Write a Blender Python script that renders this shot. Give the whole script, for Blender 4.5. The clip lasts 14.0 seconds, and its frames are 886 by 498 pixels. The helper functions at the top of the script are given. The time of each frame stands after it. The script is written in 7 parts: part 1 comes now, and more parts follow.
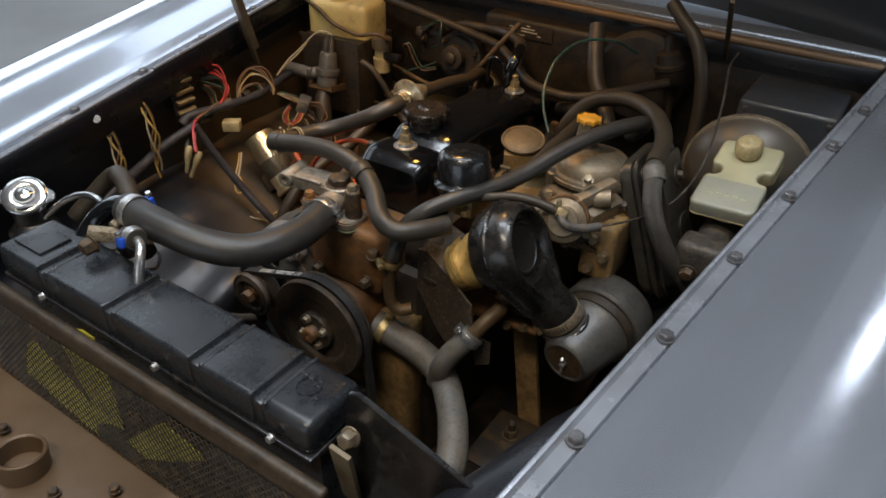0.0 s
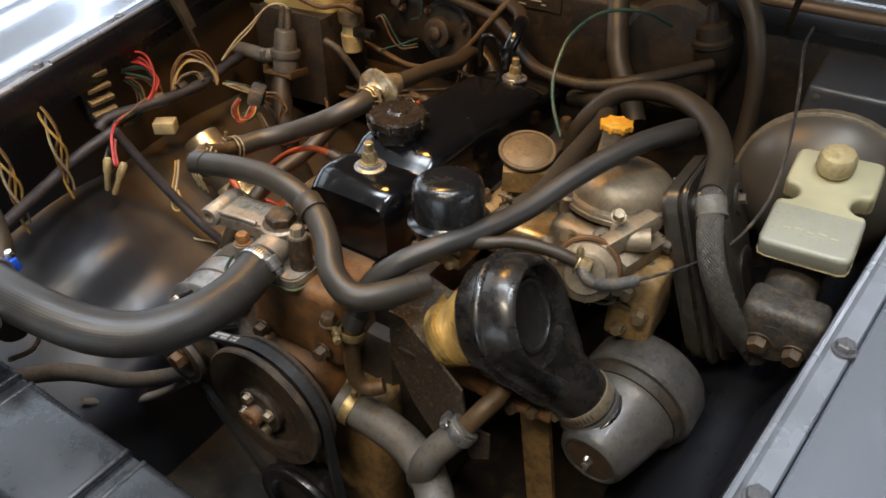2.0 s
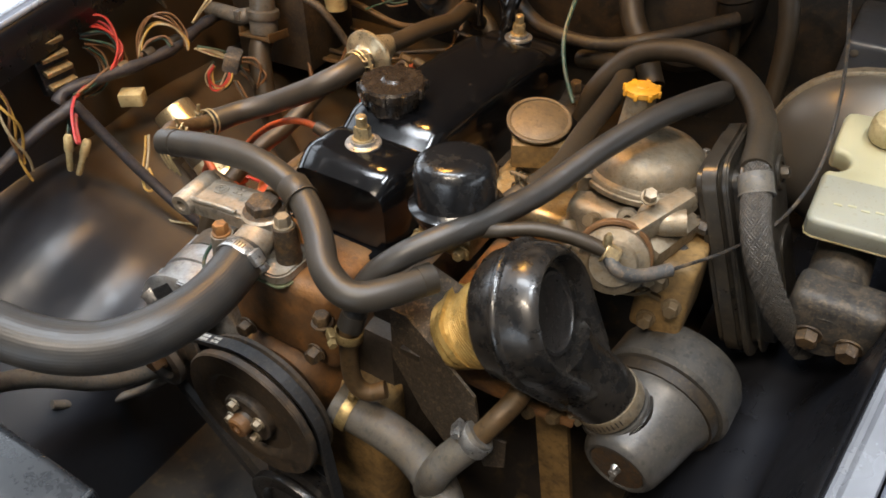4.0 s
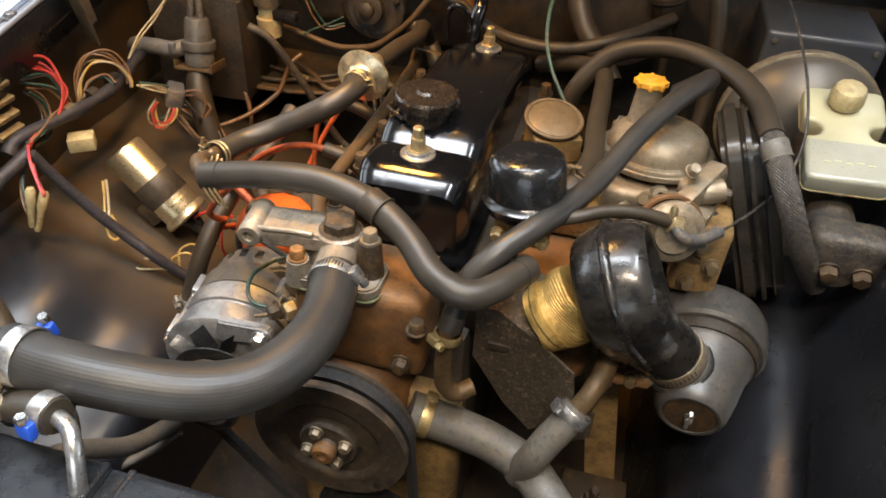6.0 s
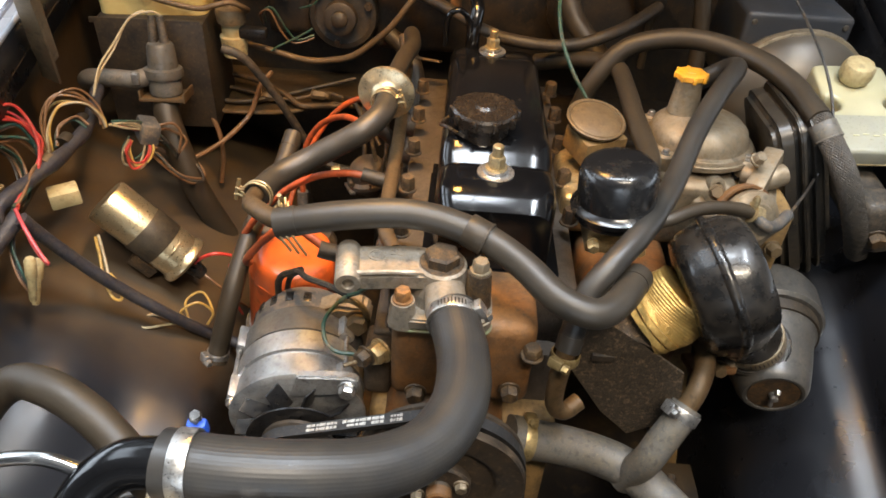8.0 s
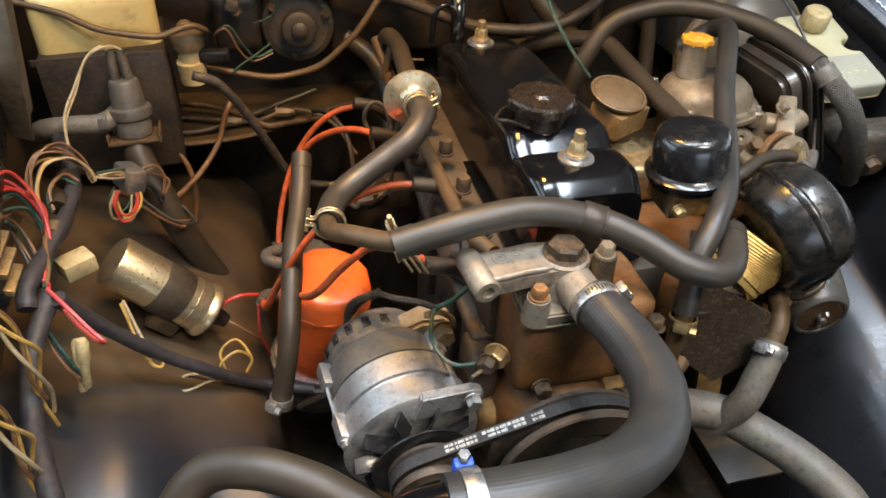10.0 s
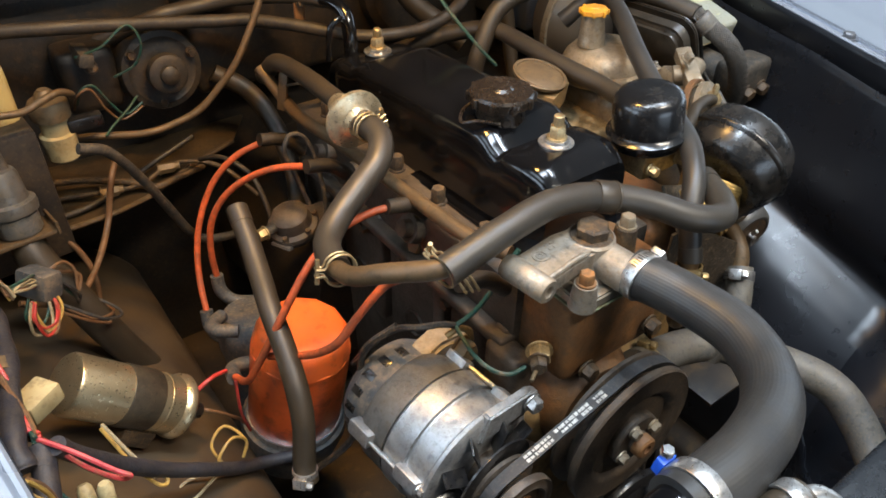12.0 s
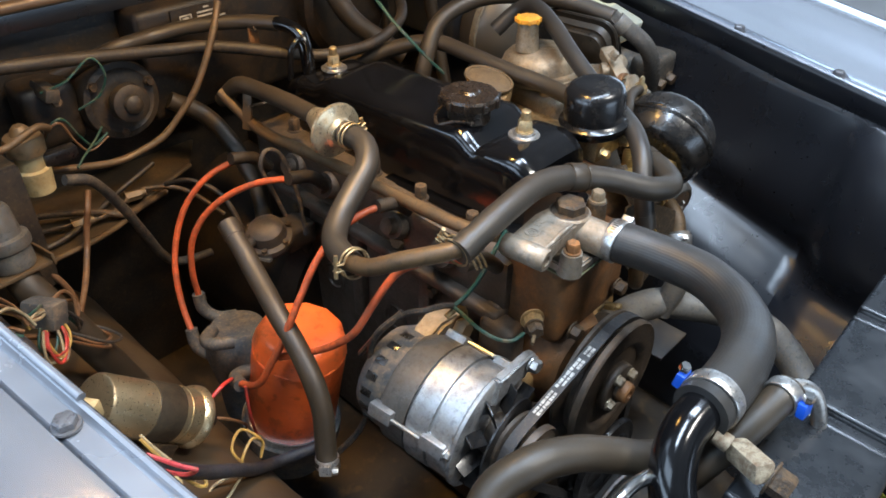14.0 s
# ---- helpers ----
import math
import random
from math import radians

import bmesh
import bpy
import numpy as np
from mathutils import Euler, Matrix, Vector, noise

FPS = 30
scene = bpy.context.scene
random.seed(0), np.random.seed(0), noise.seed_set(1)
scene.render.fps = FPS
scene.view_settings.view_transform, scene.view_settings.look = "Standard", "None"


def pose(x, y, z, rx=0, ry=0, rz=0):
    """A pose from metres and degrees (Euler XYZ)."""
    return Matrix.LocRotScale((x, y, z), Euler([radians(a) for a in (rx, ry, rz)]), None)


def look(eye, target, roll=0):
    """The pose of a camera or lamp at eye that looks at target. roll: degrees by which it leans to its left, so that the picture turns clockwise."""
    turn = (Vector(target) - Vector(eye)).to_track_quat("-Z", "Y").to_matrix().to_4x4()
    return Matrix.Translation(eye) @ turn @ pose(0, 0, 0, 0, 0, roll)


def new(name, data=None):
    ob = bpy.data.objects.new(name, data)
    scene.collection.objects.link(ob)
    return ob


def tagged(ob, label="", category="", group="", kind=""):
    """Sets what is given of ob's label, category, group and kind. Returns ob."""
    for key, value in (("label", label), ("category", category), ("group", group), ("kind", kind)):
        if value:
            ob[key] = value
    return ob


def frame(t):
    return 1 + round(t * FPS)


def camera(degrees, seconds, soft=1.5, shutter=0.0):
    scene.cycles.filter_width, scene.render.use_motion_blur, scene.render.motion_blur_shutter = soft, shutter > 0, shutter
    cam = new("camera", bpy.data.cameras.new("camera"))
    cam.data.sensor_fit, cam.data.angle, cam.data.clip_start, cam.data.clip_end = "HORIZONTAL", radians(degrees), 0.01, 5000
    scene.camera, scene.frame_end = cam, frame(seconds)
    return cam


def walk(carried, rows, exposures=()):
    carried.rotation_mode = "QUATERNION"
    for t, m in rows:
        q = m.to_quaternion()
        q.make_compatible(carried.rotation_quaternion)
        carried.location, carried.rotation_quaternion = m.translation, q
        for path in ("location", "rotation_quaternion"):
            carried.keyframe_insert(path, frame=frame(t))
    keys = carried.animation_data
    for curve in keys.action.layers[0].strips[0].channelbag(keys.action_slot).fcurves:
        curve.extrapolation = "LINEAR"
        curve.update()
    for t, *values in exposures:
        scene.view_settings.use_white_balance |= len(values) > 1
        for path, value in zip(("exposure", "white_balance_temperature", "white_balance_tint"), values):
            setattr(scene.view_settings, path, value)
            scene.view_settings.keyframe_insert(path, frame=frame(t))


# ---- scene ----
cam = camera(63.3, 14.0, soft=1.7)
METRES, EYE, TILT, LEAN, TURN = 1.55, (0.610, -0.5726, 1.2707), -34.157, -1.275, 33.921
ROWS = [
    (0.0, 0.0, 0.0, 0.0, -0.0, 0.0, 0.0),
    (0.5, 0.011, 0.0469, 0.0225, 0.61, -0.64, 0.42),
    (1.0, 0.0103, 0.0922, 0.042, 0.34, -1.21, 0.79),
    (1.5, 0.0026, 0.1292, 0.0607, -0.54, -2.37, 1.34),
    (2.0, 0.0165, 0.1727, 0.0694, 0.13, -3.41, 1.39),
    (2.5, 0.0335, 0.2049, 0.077, 1.34, -4.94, 1.37),
    (3.0, 0.0412, 0.2289, 0.0795, 1.92, -6.18, 1.31),
    (5.5, -0.1099, 0.2286, 0.0848, -12.24, -6.61, 7.14),
    (6.0, -0.1529, 0.232, 0.0864, -16.15, -6.31, 9.05),
    (6.5, -0.1842, 0.24, 0.0917, -19.07, -6.42, 10.78),
    (7.0, -0.2172, 0.2553, 0.1034, -22.26, -7.08, 12.32),
    (7.5, -0.2436, 0.2758, 0.1175, -24.95, -8.09, 13.58),
    (8.0, -0.2655, 0.3003, 0.1347, -27.52, -9.65, 15.05),
    (8.5, -0.2813, 0.3202, 0.1441, -29.5, -10.66, 16.57),
    (11.0, -0.4383, 0.4477, 0.2281, -54.83, -19.97, 27.45),
    (11.5, -0.4426, 0.4759, 0.2443, -60.52, -22.68, 29.57),
    (12.0, -0.4382, 0.5002, 0.2588, -66.54, -26.28, 31.29),
    (12.5, -0.4414, 0.5166, 0.2662, -71.17, -28.68, 32.13),
    (13.0, -0.4536, 0.527, 0.2761, -74.87, -30.52, 32.57),
    (13.5, -0.4742, 0.5326, 0.2874, -77.16, -31.31, 32.59),
    (14.0, -0.5041, 0.5351, 0.3012, -78.77, -31.48, 32.47),
]
EXPOSURES = [(0.0, -1.08, 6400, 11), (1.5, -0.66, 6450, 11), (3.0, -0.34, 6500, 12), (5.5, 0.0, 6700, 12), (7.5, 0.08, 6550, 11), (8.5, 0.1, 6400, 11), (11.0, -0.02, 6100, 10), (12.5, -0.03, 5850, 8), (14.0, -0.02, 5550, 8)]
walk(cam, [(t, pose(*EYE, TILT, LEAN, TURN) @ pose(METRES * x, METRES * y, METRES * z, 90 + pitch, roll, yaw)) for t, x, y, z, yaw, pitch, roll in ROWS], EXPOSURES)

# ---- light ----
world = bpy.data.worlds.new("workshop_air")
world.use_nodes = True
scene.world = world
world.node_tree.nodes["Background"].inputs[0].default_value = (0.75, 0.85, 1.0, 1)
world.node_tree.nodes["Background"].inputs[1].default_value = 0.008


def area_lamp(name, eye, target, w, h, power, colour):
    data = bpy.data.lights.new(name, "AREA")
    data.shape, data.size, data.size_y, data.energy, data.color = "RECTANGLE", w, h, power, colour
    ob = new(name, data)
    ob.matrix_world = look(eye, target)
    return ob


COOL, WARM = (0.78, 0.89, 1.0), (1.0, 0.74, 0.42)
area_lamp("rear_skylight", (-1.1, 2.3, 3.15), (-1.1, 2.3, 0), 2.2, 1.7, 38, COOL)
# unseen panel, added to give the radiator tank and right wing their sheen
area_lamp("west_overhead_fill", (-3.1, 0.5, 3.15), (-3.1, 0.5, 0), 1.6, 2.4, 60, COOL)
area_lamp("west_daylight_window", (-4.9, 2.2, 1.6), (0, 2.2, 1.6), 5.2, 1.7, 165, COOL)
area_lamp("east_daylight_window", (4.9, 0.6, 1.4), (0, 0.6, 1.4), 4.0, 1.1, 60, COOL)
# cool fill from ahead of the car, added for its front faces; source unseen
area_lamp("front_cool_fill", (0.3, -4.9, 1.0), (0.3, 0, 1.0), 3.2, 1.9, 66, COOL)
area_lamp("ceiling_lamp", (0.7, -0.05, 3.0), (0.7, -0.05, 0), 0.22, 0.9, 52, (0.84, 0.92, 1.0))
area_lamp("ceiling_lamp", (-0.45, -0.05, 3.0), (-0.45, -0.05, 0), 1.3, 0.35, 62, (0.84, 0.92, 1.0))
# unseen warm fill, added under the bonnet to turn the rear bay golden
area_lamp("warm_bay_fill", (-0.14, 0.36, 1.42), (-0.12, 0.44, 0.6), 0.12, 0.12, 3.0, (1.0, 0.50, 0.10)).data.spread = radians(96)
# added overhead fill that lifts the low front parts; no known source
area_lamp("front_overhead_fill", (0.35, -1.35, 3.0), (0.35, -1.35, 0), 1.1, 0.3, 85, (1.0, 0.86, 0.68))
area_lamp("rear_ceiling_lamp", (1.31, 2.26, 3.1), (1.31, 2.26, 0), 0.26, 0.26, 8, (0.9, 0.95, 1.0))

# ---- helpers for building ----
V = Vector
UP = V((0, 0, 1))
ORIGIN = {}


def thing(name, at, label, category, group="", kind=""):
    """An empty at the base of a thing, which carries its parts."""
    ob = new(name)
    ob.empty_display_size = 0.02
    ob.location = at
    ORIGIN[ob.name] = V(at)
    return tagged(ob, label, category, group, kind)


def part(name, bm, material, parent=None, label="", smooth=True):
    """Links a bmesh, built in world places, as one mesh object under a thing or a part."""
    o = ORIGIN[parent.name] if parent else V((0, 0, 0))
    bmesh.ops.translate(bm, verts=bm.verts, vec=-o)
    bmesh.ops.recalc_face_normals(bm, faces=bm.faces)
    me = bpy.data.meshes.new(name)
    bm.to_mesh(me)
    bm.free()
    if smooth:
        me.polygons.foreach_set("use_smooth", [True] * len(me.polygons))
        me.set_sharp_from_angle(angle=radians(38))
    me.materials.append(material)
    ob = new(name, me)
    if parent:
        ob.parent = parent
    ORIGIN[ob.name] = o
    return tagged(ob, label)


def spline(pts, per=10):
    """Points along a smooth curve through pts."""
    P = [V(p) for p in pts]
    if len(P) == 2:
        return [P[0].lerp(P[1], i / per) for i in range(per + 1)]
    P = [2 * P[0] - P[1], *P, 2 * P[-1] - P[-2]]
    out = []
    for i in range(len(P) - 3):
        a, b, c, d = P[i:i + 4]
        for k in range(per):
            u = k / per
            out.append(0.5 * (2 * b + (c - a) * u + (2 * a - 5 * b + 4 * c - d) * u * u + (3 * b - a - 3 * c + d) * u ** 3))
    out.append(P[-2])
    return out


def frames_along(P):
    """A frame that doesn't twist at each point of a line: point, side, other side, way."""
    out, side = [], None
    for i, p in enumerate(P):
        way = (P[min(i + 1, len(P) - 1)] - P[max(i - 1, 0)]).normalized()
        if side is None:
            side = way.orthogonal().normalized()
        side = (side - way * side.dot(way)).normalized()
        out.append((p, side, way.cross(side), way))
    return out


def tube_bm(pts, r, seg=14, per=10, rfun=None, bm=None, wobble=0.0, ribs=0):
    """A round tube along a smooth curve, with closed ends; rfun(u) scales its radius."""
    bm = bm or bmesh.new()
    F = frames_along(spline(pts, per))
    n, rings = len(F), []
    for i, (p, a, b, w) in enumerate(F):
        k = r * (rfun(i / (n - 1)) if rfun else 1.0)
        ring = []
        for s in range(seg):
            t = 2 * math.pi * s / seg
            q = p + (a * math.cos(t) + b * math.sin(t)) * k * (1.0 + (0.0026 * math.cos(ribs * t) if ribs else 0.0))
            if wobble:
                q += (a * math.cos(t) + b * math.sin(t)) * wobble * noise.noise(q * 35)
            ring.append(bm.verts.new(q))
        rings.append(ring)
    for x, y in zip(rings, rings[1:]):
        for s in range(seg):
            bm.faces.new((x[s], x[(s + 1) % seg], y[(s + 1) % seg], y[s]))
    for end, turn in ((rings[0], -1), (rings[-1], 1)):
        c = sum((v.co for v in end), V()) / seg
        inner = [bm.verts.new(v.co.lerp(c, 0.25)) for v in end]
        for s in range(seg):
            bm.faces.new((end[s], end[(s + 1) % seg], inner[(s + 1) % seg], inner[s]))
        bm.faces.new(inner)
    return bm


def lathe(at, axis, profile, seg=32, bm=None):
    """Turns a profile of (distance along axis, radius) about the axis from at."""
    bm = bm or bmesh.new()
    at, w = V(at), V(axis).normalized()
    a = w.orthogonal().normalized()
    b = w.cross(a)
    rings = []
    for d, r in profile:
        if r <= 1e-6:
            rings.append([bm.verts.new(at + w * d)])
        else:
            rings.append([bm.verts.new(at + w * d + (a * math.cos(2 * math.pi * s / seg) + b * math.sin(2 * math.pi * s / seg)) * r) for s in range(seg)])
    for x, y in zip(rings, rings[1:]):
        for s in range(seg):
            e = (s + 1) % seg
            if len(x) == 1 and len(y) == 1:
                continue
            if len(x) == 1:
                bm.faces.new((x[0], y[e], y[s]))
            elif len(y) == 1:
                bm.faces.new((x[s], x[e], y[0]))
            else:
                bm.faces.new((x[s], x[e], y[e], y[s]))
    for ring in (rings[0], rings[-1]):
        if len(ring) > 2:
            bm.faces.new(ring)
    return bm


def axes(way, up=UP):
    """A turn whose z looks along way and whose y leans to up."""
    z = V(way).normalized()
    y = V(up) - z * V(up).dot(z)
    y = y.normalized() if y.length > 1e-4 else z.orthogonal().normalized()
    return Matrix((y.cross(z), y, z)).transposed()


def box(at, size, bevel=0.003, turn=None, seg=2, bm=None, taper=None):
    """A box about at, with rounded edges."""
    bm2 = bmesh.new()
    bmesh.ops.create_cube(bm2, size=1)
    for v in bm2.verts:
        k = taper if taper and v.co.z > 0 else (1, 1)
        v.co = V((v.co.x * size[0] * k[0], v.co.y * size[1] * k[1], v.co.z * size[2]))
    if bevel:
        bmesh.ops.bevel(bm2, geom=bm2.edges[:], offset=bevel, segments=seg, affect="EDGES", profile=0.6)
    m = Matrix.Translation(at) @ (turn.to_4x4() if turn else Matrix())
    bmesh.ops.transform(bm2, matrix=m, verts=bm2.verts)
    return merge(bm2, bm)


def merge(src, dst):
    if dst is None:
        return src
    me = bpy.data.meshes.new("tmp")
    src.to_mesh(me)
    src.free()
    dst.from_mesh(me)
    bpy.data.meshes.remove(me)
    return dst


def prism(outline, thick, at, turn, bevel=0.0015, bm=None, seg=2):
    """A flat plate: a 2D outline, thick along its z, set at a place and turn."""
    bm2 = bmesh.new()
    lo = [bm2.verts.new((x, y, -thick / 2)) for x, y in outline]
    f = bm2.faces.new(lo)
    ext = bmesh.ops.extrude_face_region(bm2, geom=[f])
    bmesh.ops.translate(bm2, verts=[e for e in ext["geom"] if isinstance(e, bmesh.types.BMVert)], vec=(0, 0, thick))
    bmesh.ops.recalc_face_normals(bm2, faces=bm2.faces)
    if bevel:
        edges = [e for e in bm2.edges if e.calc_face_angle(0) > 0.6]
        bmesh.ops.bevel(bm2, geom=edges, offset=bevel, segments=seg, affect="EDGES")
    bmesh.ops.transform(bm2, matrix=Matrix.Translation(at) @ turn.to_4x4(), verts=bm2.verts)
    return merge(bm2, bm)


def rounded(w, h, r, n=6):
    """The outline of a rectangle with round corners."""
    out = []
    for cx, cy, a0 in ((w / 2 - r, h / 2 - r, 0), (-w / 2 + r, h / 2 - r, 90), (-w / 2 + r, -h / 2 + r, 180), (w / 2 - r, -h / 2 + r, 270)):
        out += [(cx + r * math.cos(radians(a0 + 90 * i / n)), cy + r * math.sin(radians(a0 + 90 * i / n))) for i in range(n + 1)]
    return out


def hex_bm(at, axis, af, h, bm=None, washer=True):
    """A hexagon head on a washer."""
    w = V(axis).normalized()
    r = af / math.sqrt(3)
    if washer:
        bm = lathe(at, w, [(0, 0), (0, r * 1.22), (0.0012, r * 1.25), (0.002, r * 1.2), (0.002, 0)], 20, bm)
    bm = lathe(V(at) + w * 0.002, w, [(0, 0), (0, r), (h * 0.82, r), (h, r * 0.84), (h, 0)], 6, bm)
    return bm


def bolt(at, axis, parent, material, af=0.0127, h=0.006, name="bolt", label=""):
    return part(name, hex_bm(at, axis, af, h), material, parent, label)


def ring_bm(at, axis, r, width, thick, bm=None, seg=36):
    """An open band round an axis."""
    h = width / 2
    return lathe(at, axis, [(-h, r - 0.0005), (-h, r + thick * 0.8), (-h + 0.0006, r + thick), (h - 0.0006, r + thick), (h, r + thick * 0.8), (h, r - 0.0005), (-h, r - 0.0005)], seg, bm)


def worm_clamp(at, axis, r, material, label, toward=(0, 0, 1), width=0.011, screw=None, housing=None):
    """A worm-drive hose clamp: band, screw housing, screw; the housing stands on the side that looks toward."""
    w = V(axis).normalized()
    up = (V(toward) - w * V(toward).dot(w)).normalized()
    side = w.cross(up)
    ob = thing("hose_clamp", V(at), label, "hose clamp", "screw clamps on the hoses")
    part("band", ring_bm(at, w, r, width, 0.0012), material, ob)
    part("screw_housing", box(V(at) + up * (r + 0.0042), (0.014, width * 1.05, 0.007), 0.002, axes(up, w)), housing or material, ob)
    for k in range(9):
        a = 0.62 + 0.13 * k
        d = up * math.cos(a) - side * math.sin(a)
        part("thread_slot", box(V(at) + d * (r + 0.0011), (0.0012, width * 0.5, 0.0006), 0, axes(d, w)), DULLBLK, ob, smooth=False)
    part("screw", hex_bm(V(at) + up * (r + 0.0055) + side * 0.006, side, 0.0075, 0.006, washer=False), screw or material, ob)
    return ob


def band_clamp(at, axis, r, material, label, width=0.016):
    """A plain band round a hose with a pinched ear."""
    w = V(axis).normalized()
    ob = thing("band_clamp", V(at), label, "hose clamp")
    part("band", ring_bm(at, w, r, width, 0.0018), material, ob)
    part("edge", ring_bm(V(at) + w * width * 0.5, w, r + 0.0012, 0.002, 0.0014), material, ob)
    return ob


def wire_clamp(at, axis, r, material, label, toward=(0, 0, 1)):
    """A spring clamp of two wire turns with a screw across its ears."""
    w = V(axis).normalized()
    up = (V(toward) - w * V(toward).dot(w)).normalized()
    side = w.cross(up)
    ob = thing("wire_clamp", V(at), label, "hose clamp", "wire clamps on the vent hoses")
    for s in (-0.003, 0.003):
        loop = [V(at) + w * s + (up * math.cos(a) + side * math.sin(a)) * (r + 0.0012) for a in np.linspace(0.25, 2 * math.pi - 0.25, 14)]
        loop = [loop[0] + up * 0.008] + loop + [loop[-1] + up * 0.008]
        part("wire_loop", tube_bm(loop, 0.0012, 6, 4), material, ob)
    part("screw", tube_bm([V(at) + up * (r + 0.007) - side * 0.011, V(at) + up * (r + 0.007) + side * 0.013], 0.0022, 8, 3), material, ob)
    return ob


def hose(name, pts, r, material, label, category="hose", seg=16, per=10, rfun=None, wobble=0.0006, cuffs=False, ribs=0, group=""):
    """A loose hose or cable: one thing with one mesh."""
    bm = tube_bm(pts, r, seg, per, rfun, wobble=wobble, ribs=ribs)
    if not cuffs:
        return tagged(part(name, bm, material), label, category, group)
    P = spline(pts, per)
    ob = thing(name, min(P, key=lambda p: p.z) - UP * r, label, category)
    part("sleeve", bm, material, ob)
    for end in (P[:4], P[-4:]):
        part("cuff", tube_bm([end[0], end[1], end[-1]], r * (1.045 if not ribs else 1.015), min(seg, 28), 4), material, ob)
    return ob


def sheet(points, thick, bm=None):
    """A flat sheet of metal through a few corner places, with a given thickness."""
    bm2 = bmesh.new()
    f = bm2.faces.new([bm2.verts.new(p) for p in points])
    f.normal_update()
    n = f.normal.copy()
    ext = bmesh.ops.extrude_face_region(bm2, geom=[f])
    bmesh.ops.translate(bm2, verts=[e for e in ext["geom"] if isinstance(e, bmesh.types.BMVert)], vec=n * thick)
    bmesh.ops.recalc_face_normals(bm2, faces=bm2.faces)
    return merge(bm2, bm)


# ---- materials ----
def surf(name, base, rough=0.5, metal=0.0, dirt=(0.16, 0.10, 0.05), amount=0.35, scale=30.0, bump=0.15, grain=350.0, spread=0.25, coat=0.0, vary=0.12, dust_and_glow=None):
    """A worn surface: base colour with slow variation, patchy dry dirt, fine grain in gloss and relief."""
    m = bpy.data.materials.new(name)
    m.use_nodes = True
    nt = m.node_tree
    N, L = nt.nodes, nt.links
    bsdf = N["Principled BSDF"]
    geo = N.new("ShaderNodeNewGeometry")

    def noise_of(s, detail=5.0, rough_=0.6):
        n = N.new("ShaderNodeTexNoise")
        n.inputs["Scale"].default_value, n.inputs["Detail"].default_value, n.inputs["Roughness"].default_value = s, detail, rough_
        L.new(geo.outputs["Position"], n.inputs["Vector"])
        return n.outputs["Fac"]

    def ramp(src, lo, hi, a=0.0, b=1.0):
        r = N.new("ShaderNodeMapRange")
        r.inputs["From Min"].default_value, r.inputs["From Max"].default_value = lo, hi
        r.inputs["To Min"].default_value, r.inputs["To Max"].default_value = a, b
        L.new(src, r.inputs["Value"])
        return r.outputs["Result"]

    def blend(fac, a, b):
        x = N.new("ShaderNodeMix")
        x.data_type = "RGBA"
        for sock, v in ((x.inputs["Factor"], fac), (x.inputs["A"], a), (x.inputs["B"], b)):
            if isinstance(v, tuple):
                sock.default_value = (*v, 1)
            else:
                L.new(v, sock)
        return x.outputs["Result"]

    slow, fine = noise_of(scale * 0.35, 3.0), noise_of(grain, 3.0)
    patch = noise_of(scale, 7.0, 0.68)
    dark = tuple(c * (1 - vary * 2.2) for c in base)
    light = tuple(min(1.0, c * (1 + vary)) for c in base)
    clean = blend(ramp(slow, 0.35, 0.65), dark, light)
    lo = 0.80 - amount * 0.62
    mask = ramp(patch, lo - spread * 0.5, lo + spread * 0.5)
    if dust_and_glow:
        # settled dust and painted golden light along one stretch of the car's length
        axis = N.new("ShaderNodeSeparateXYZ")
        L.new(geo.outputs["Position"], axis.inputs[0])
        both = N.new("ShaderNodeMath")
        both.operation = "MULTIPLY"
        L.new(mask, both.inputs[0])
        L.new(ramp(axis.outputs["Y"], dust_and_glow[0], dust_and_glow[1]), both.inputs[1])
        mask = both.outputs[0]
    worn = blend(mask, clean, dirt)
    if amount >= 0.15 and not dust_and_glow:
        # fine specks of dry dirt and small dark rubs
        worn = blend(ramp(noise_of(scale * 5.5, 3.0, 0.55), 0.55, 0.68, 0.0, min(0.75, amount * 1.6)), worn, tuple(min(1.0, c * 1.35) for c in dirt))
        worn = blend(ramp(noise_of(scale * 2.3, 4.0, 0.6), 0.46, 0.34, 0.0, 0.6), worn, tuple(c * 0.35 for c in base))
    L.new(worn, bsdf.inputs["Base Color"])
    r = ramp(fine, 0.3, 0.7, rough * 0.85, min(1.0, rough * 1.2))
    mixr = N.new("ShaderNodeMix")
    L.new(mask, mixr.inputs["Factor"])
    L.new(r, mixr.inputs["A"])
    mixr.inputs["B"].default_value = max(rough, 0.62)
    L.new(mixr.outputs["Result"], bsdf.inputs["Roughness"])
    if metal:
        L.new(ramp(mask, 0, 1, metal, metal * 0.2), bsdf.inputs["Metallic"])
    bsdf.inputs["Coat Weight"].default_value = coat
    bsdf.inputs["Coat Roughness"].default_value = 0.04
    if bump:
        add = N.new("ShaderNodeMath")
        add.operation = "MULTIPLY_ADD"
        L.new(fine, add.inputs[0])
        add.inputs[1].default_value = 0.35
        L.new(patch, add.inputs[2])
        b = N.new("ShaderNodeBump")
        b.inputs["Strength"].default_value, b.inputs["Distance"].default_value = bump, 0.003
        L.new(add.outputs[0], b.inputs["Height"])
        L.new(b.outputs["Normal"], bsdf.inputs["Normal"])
    return m


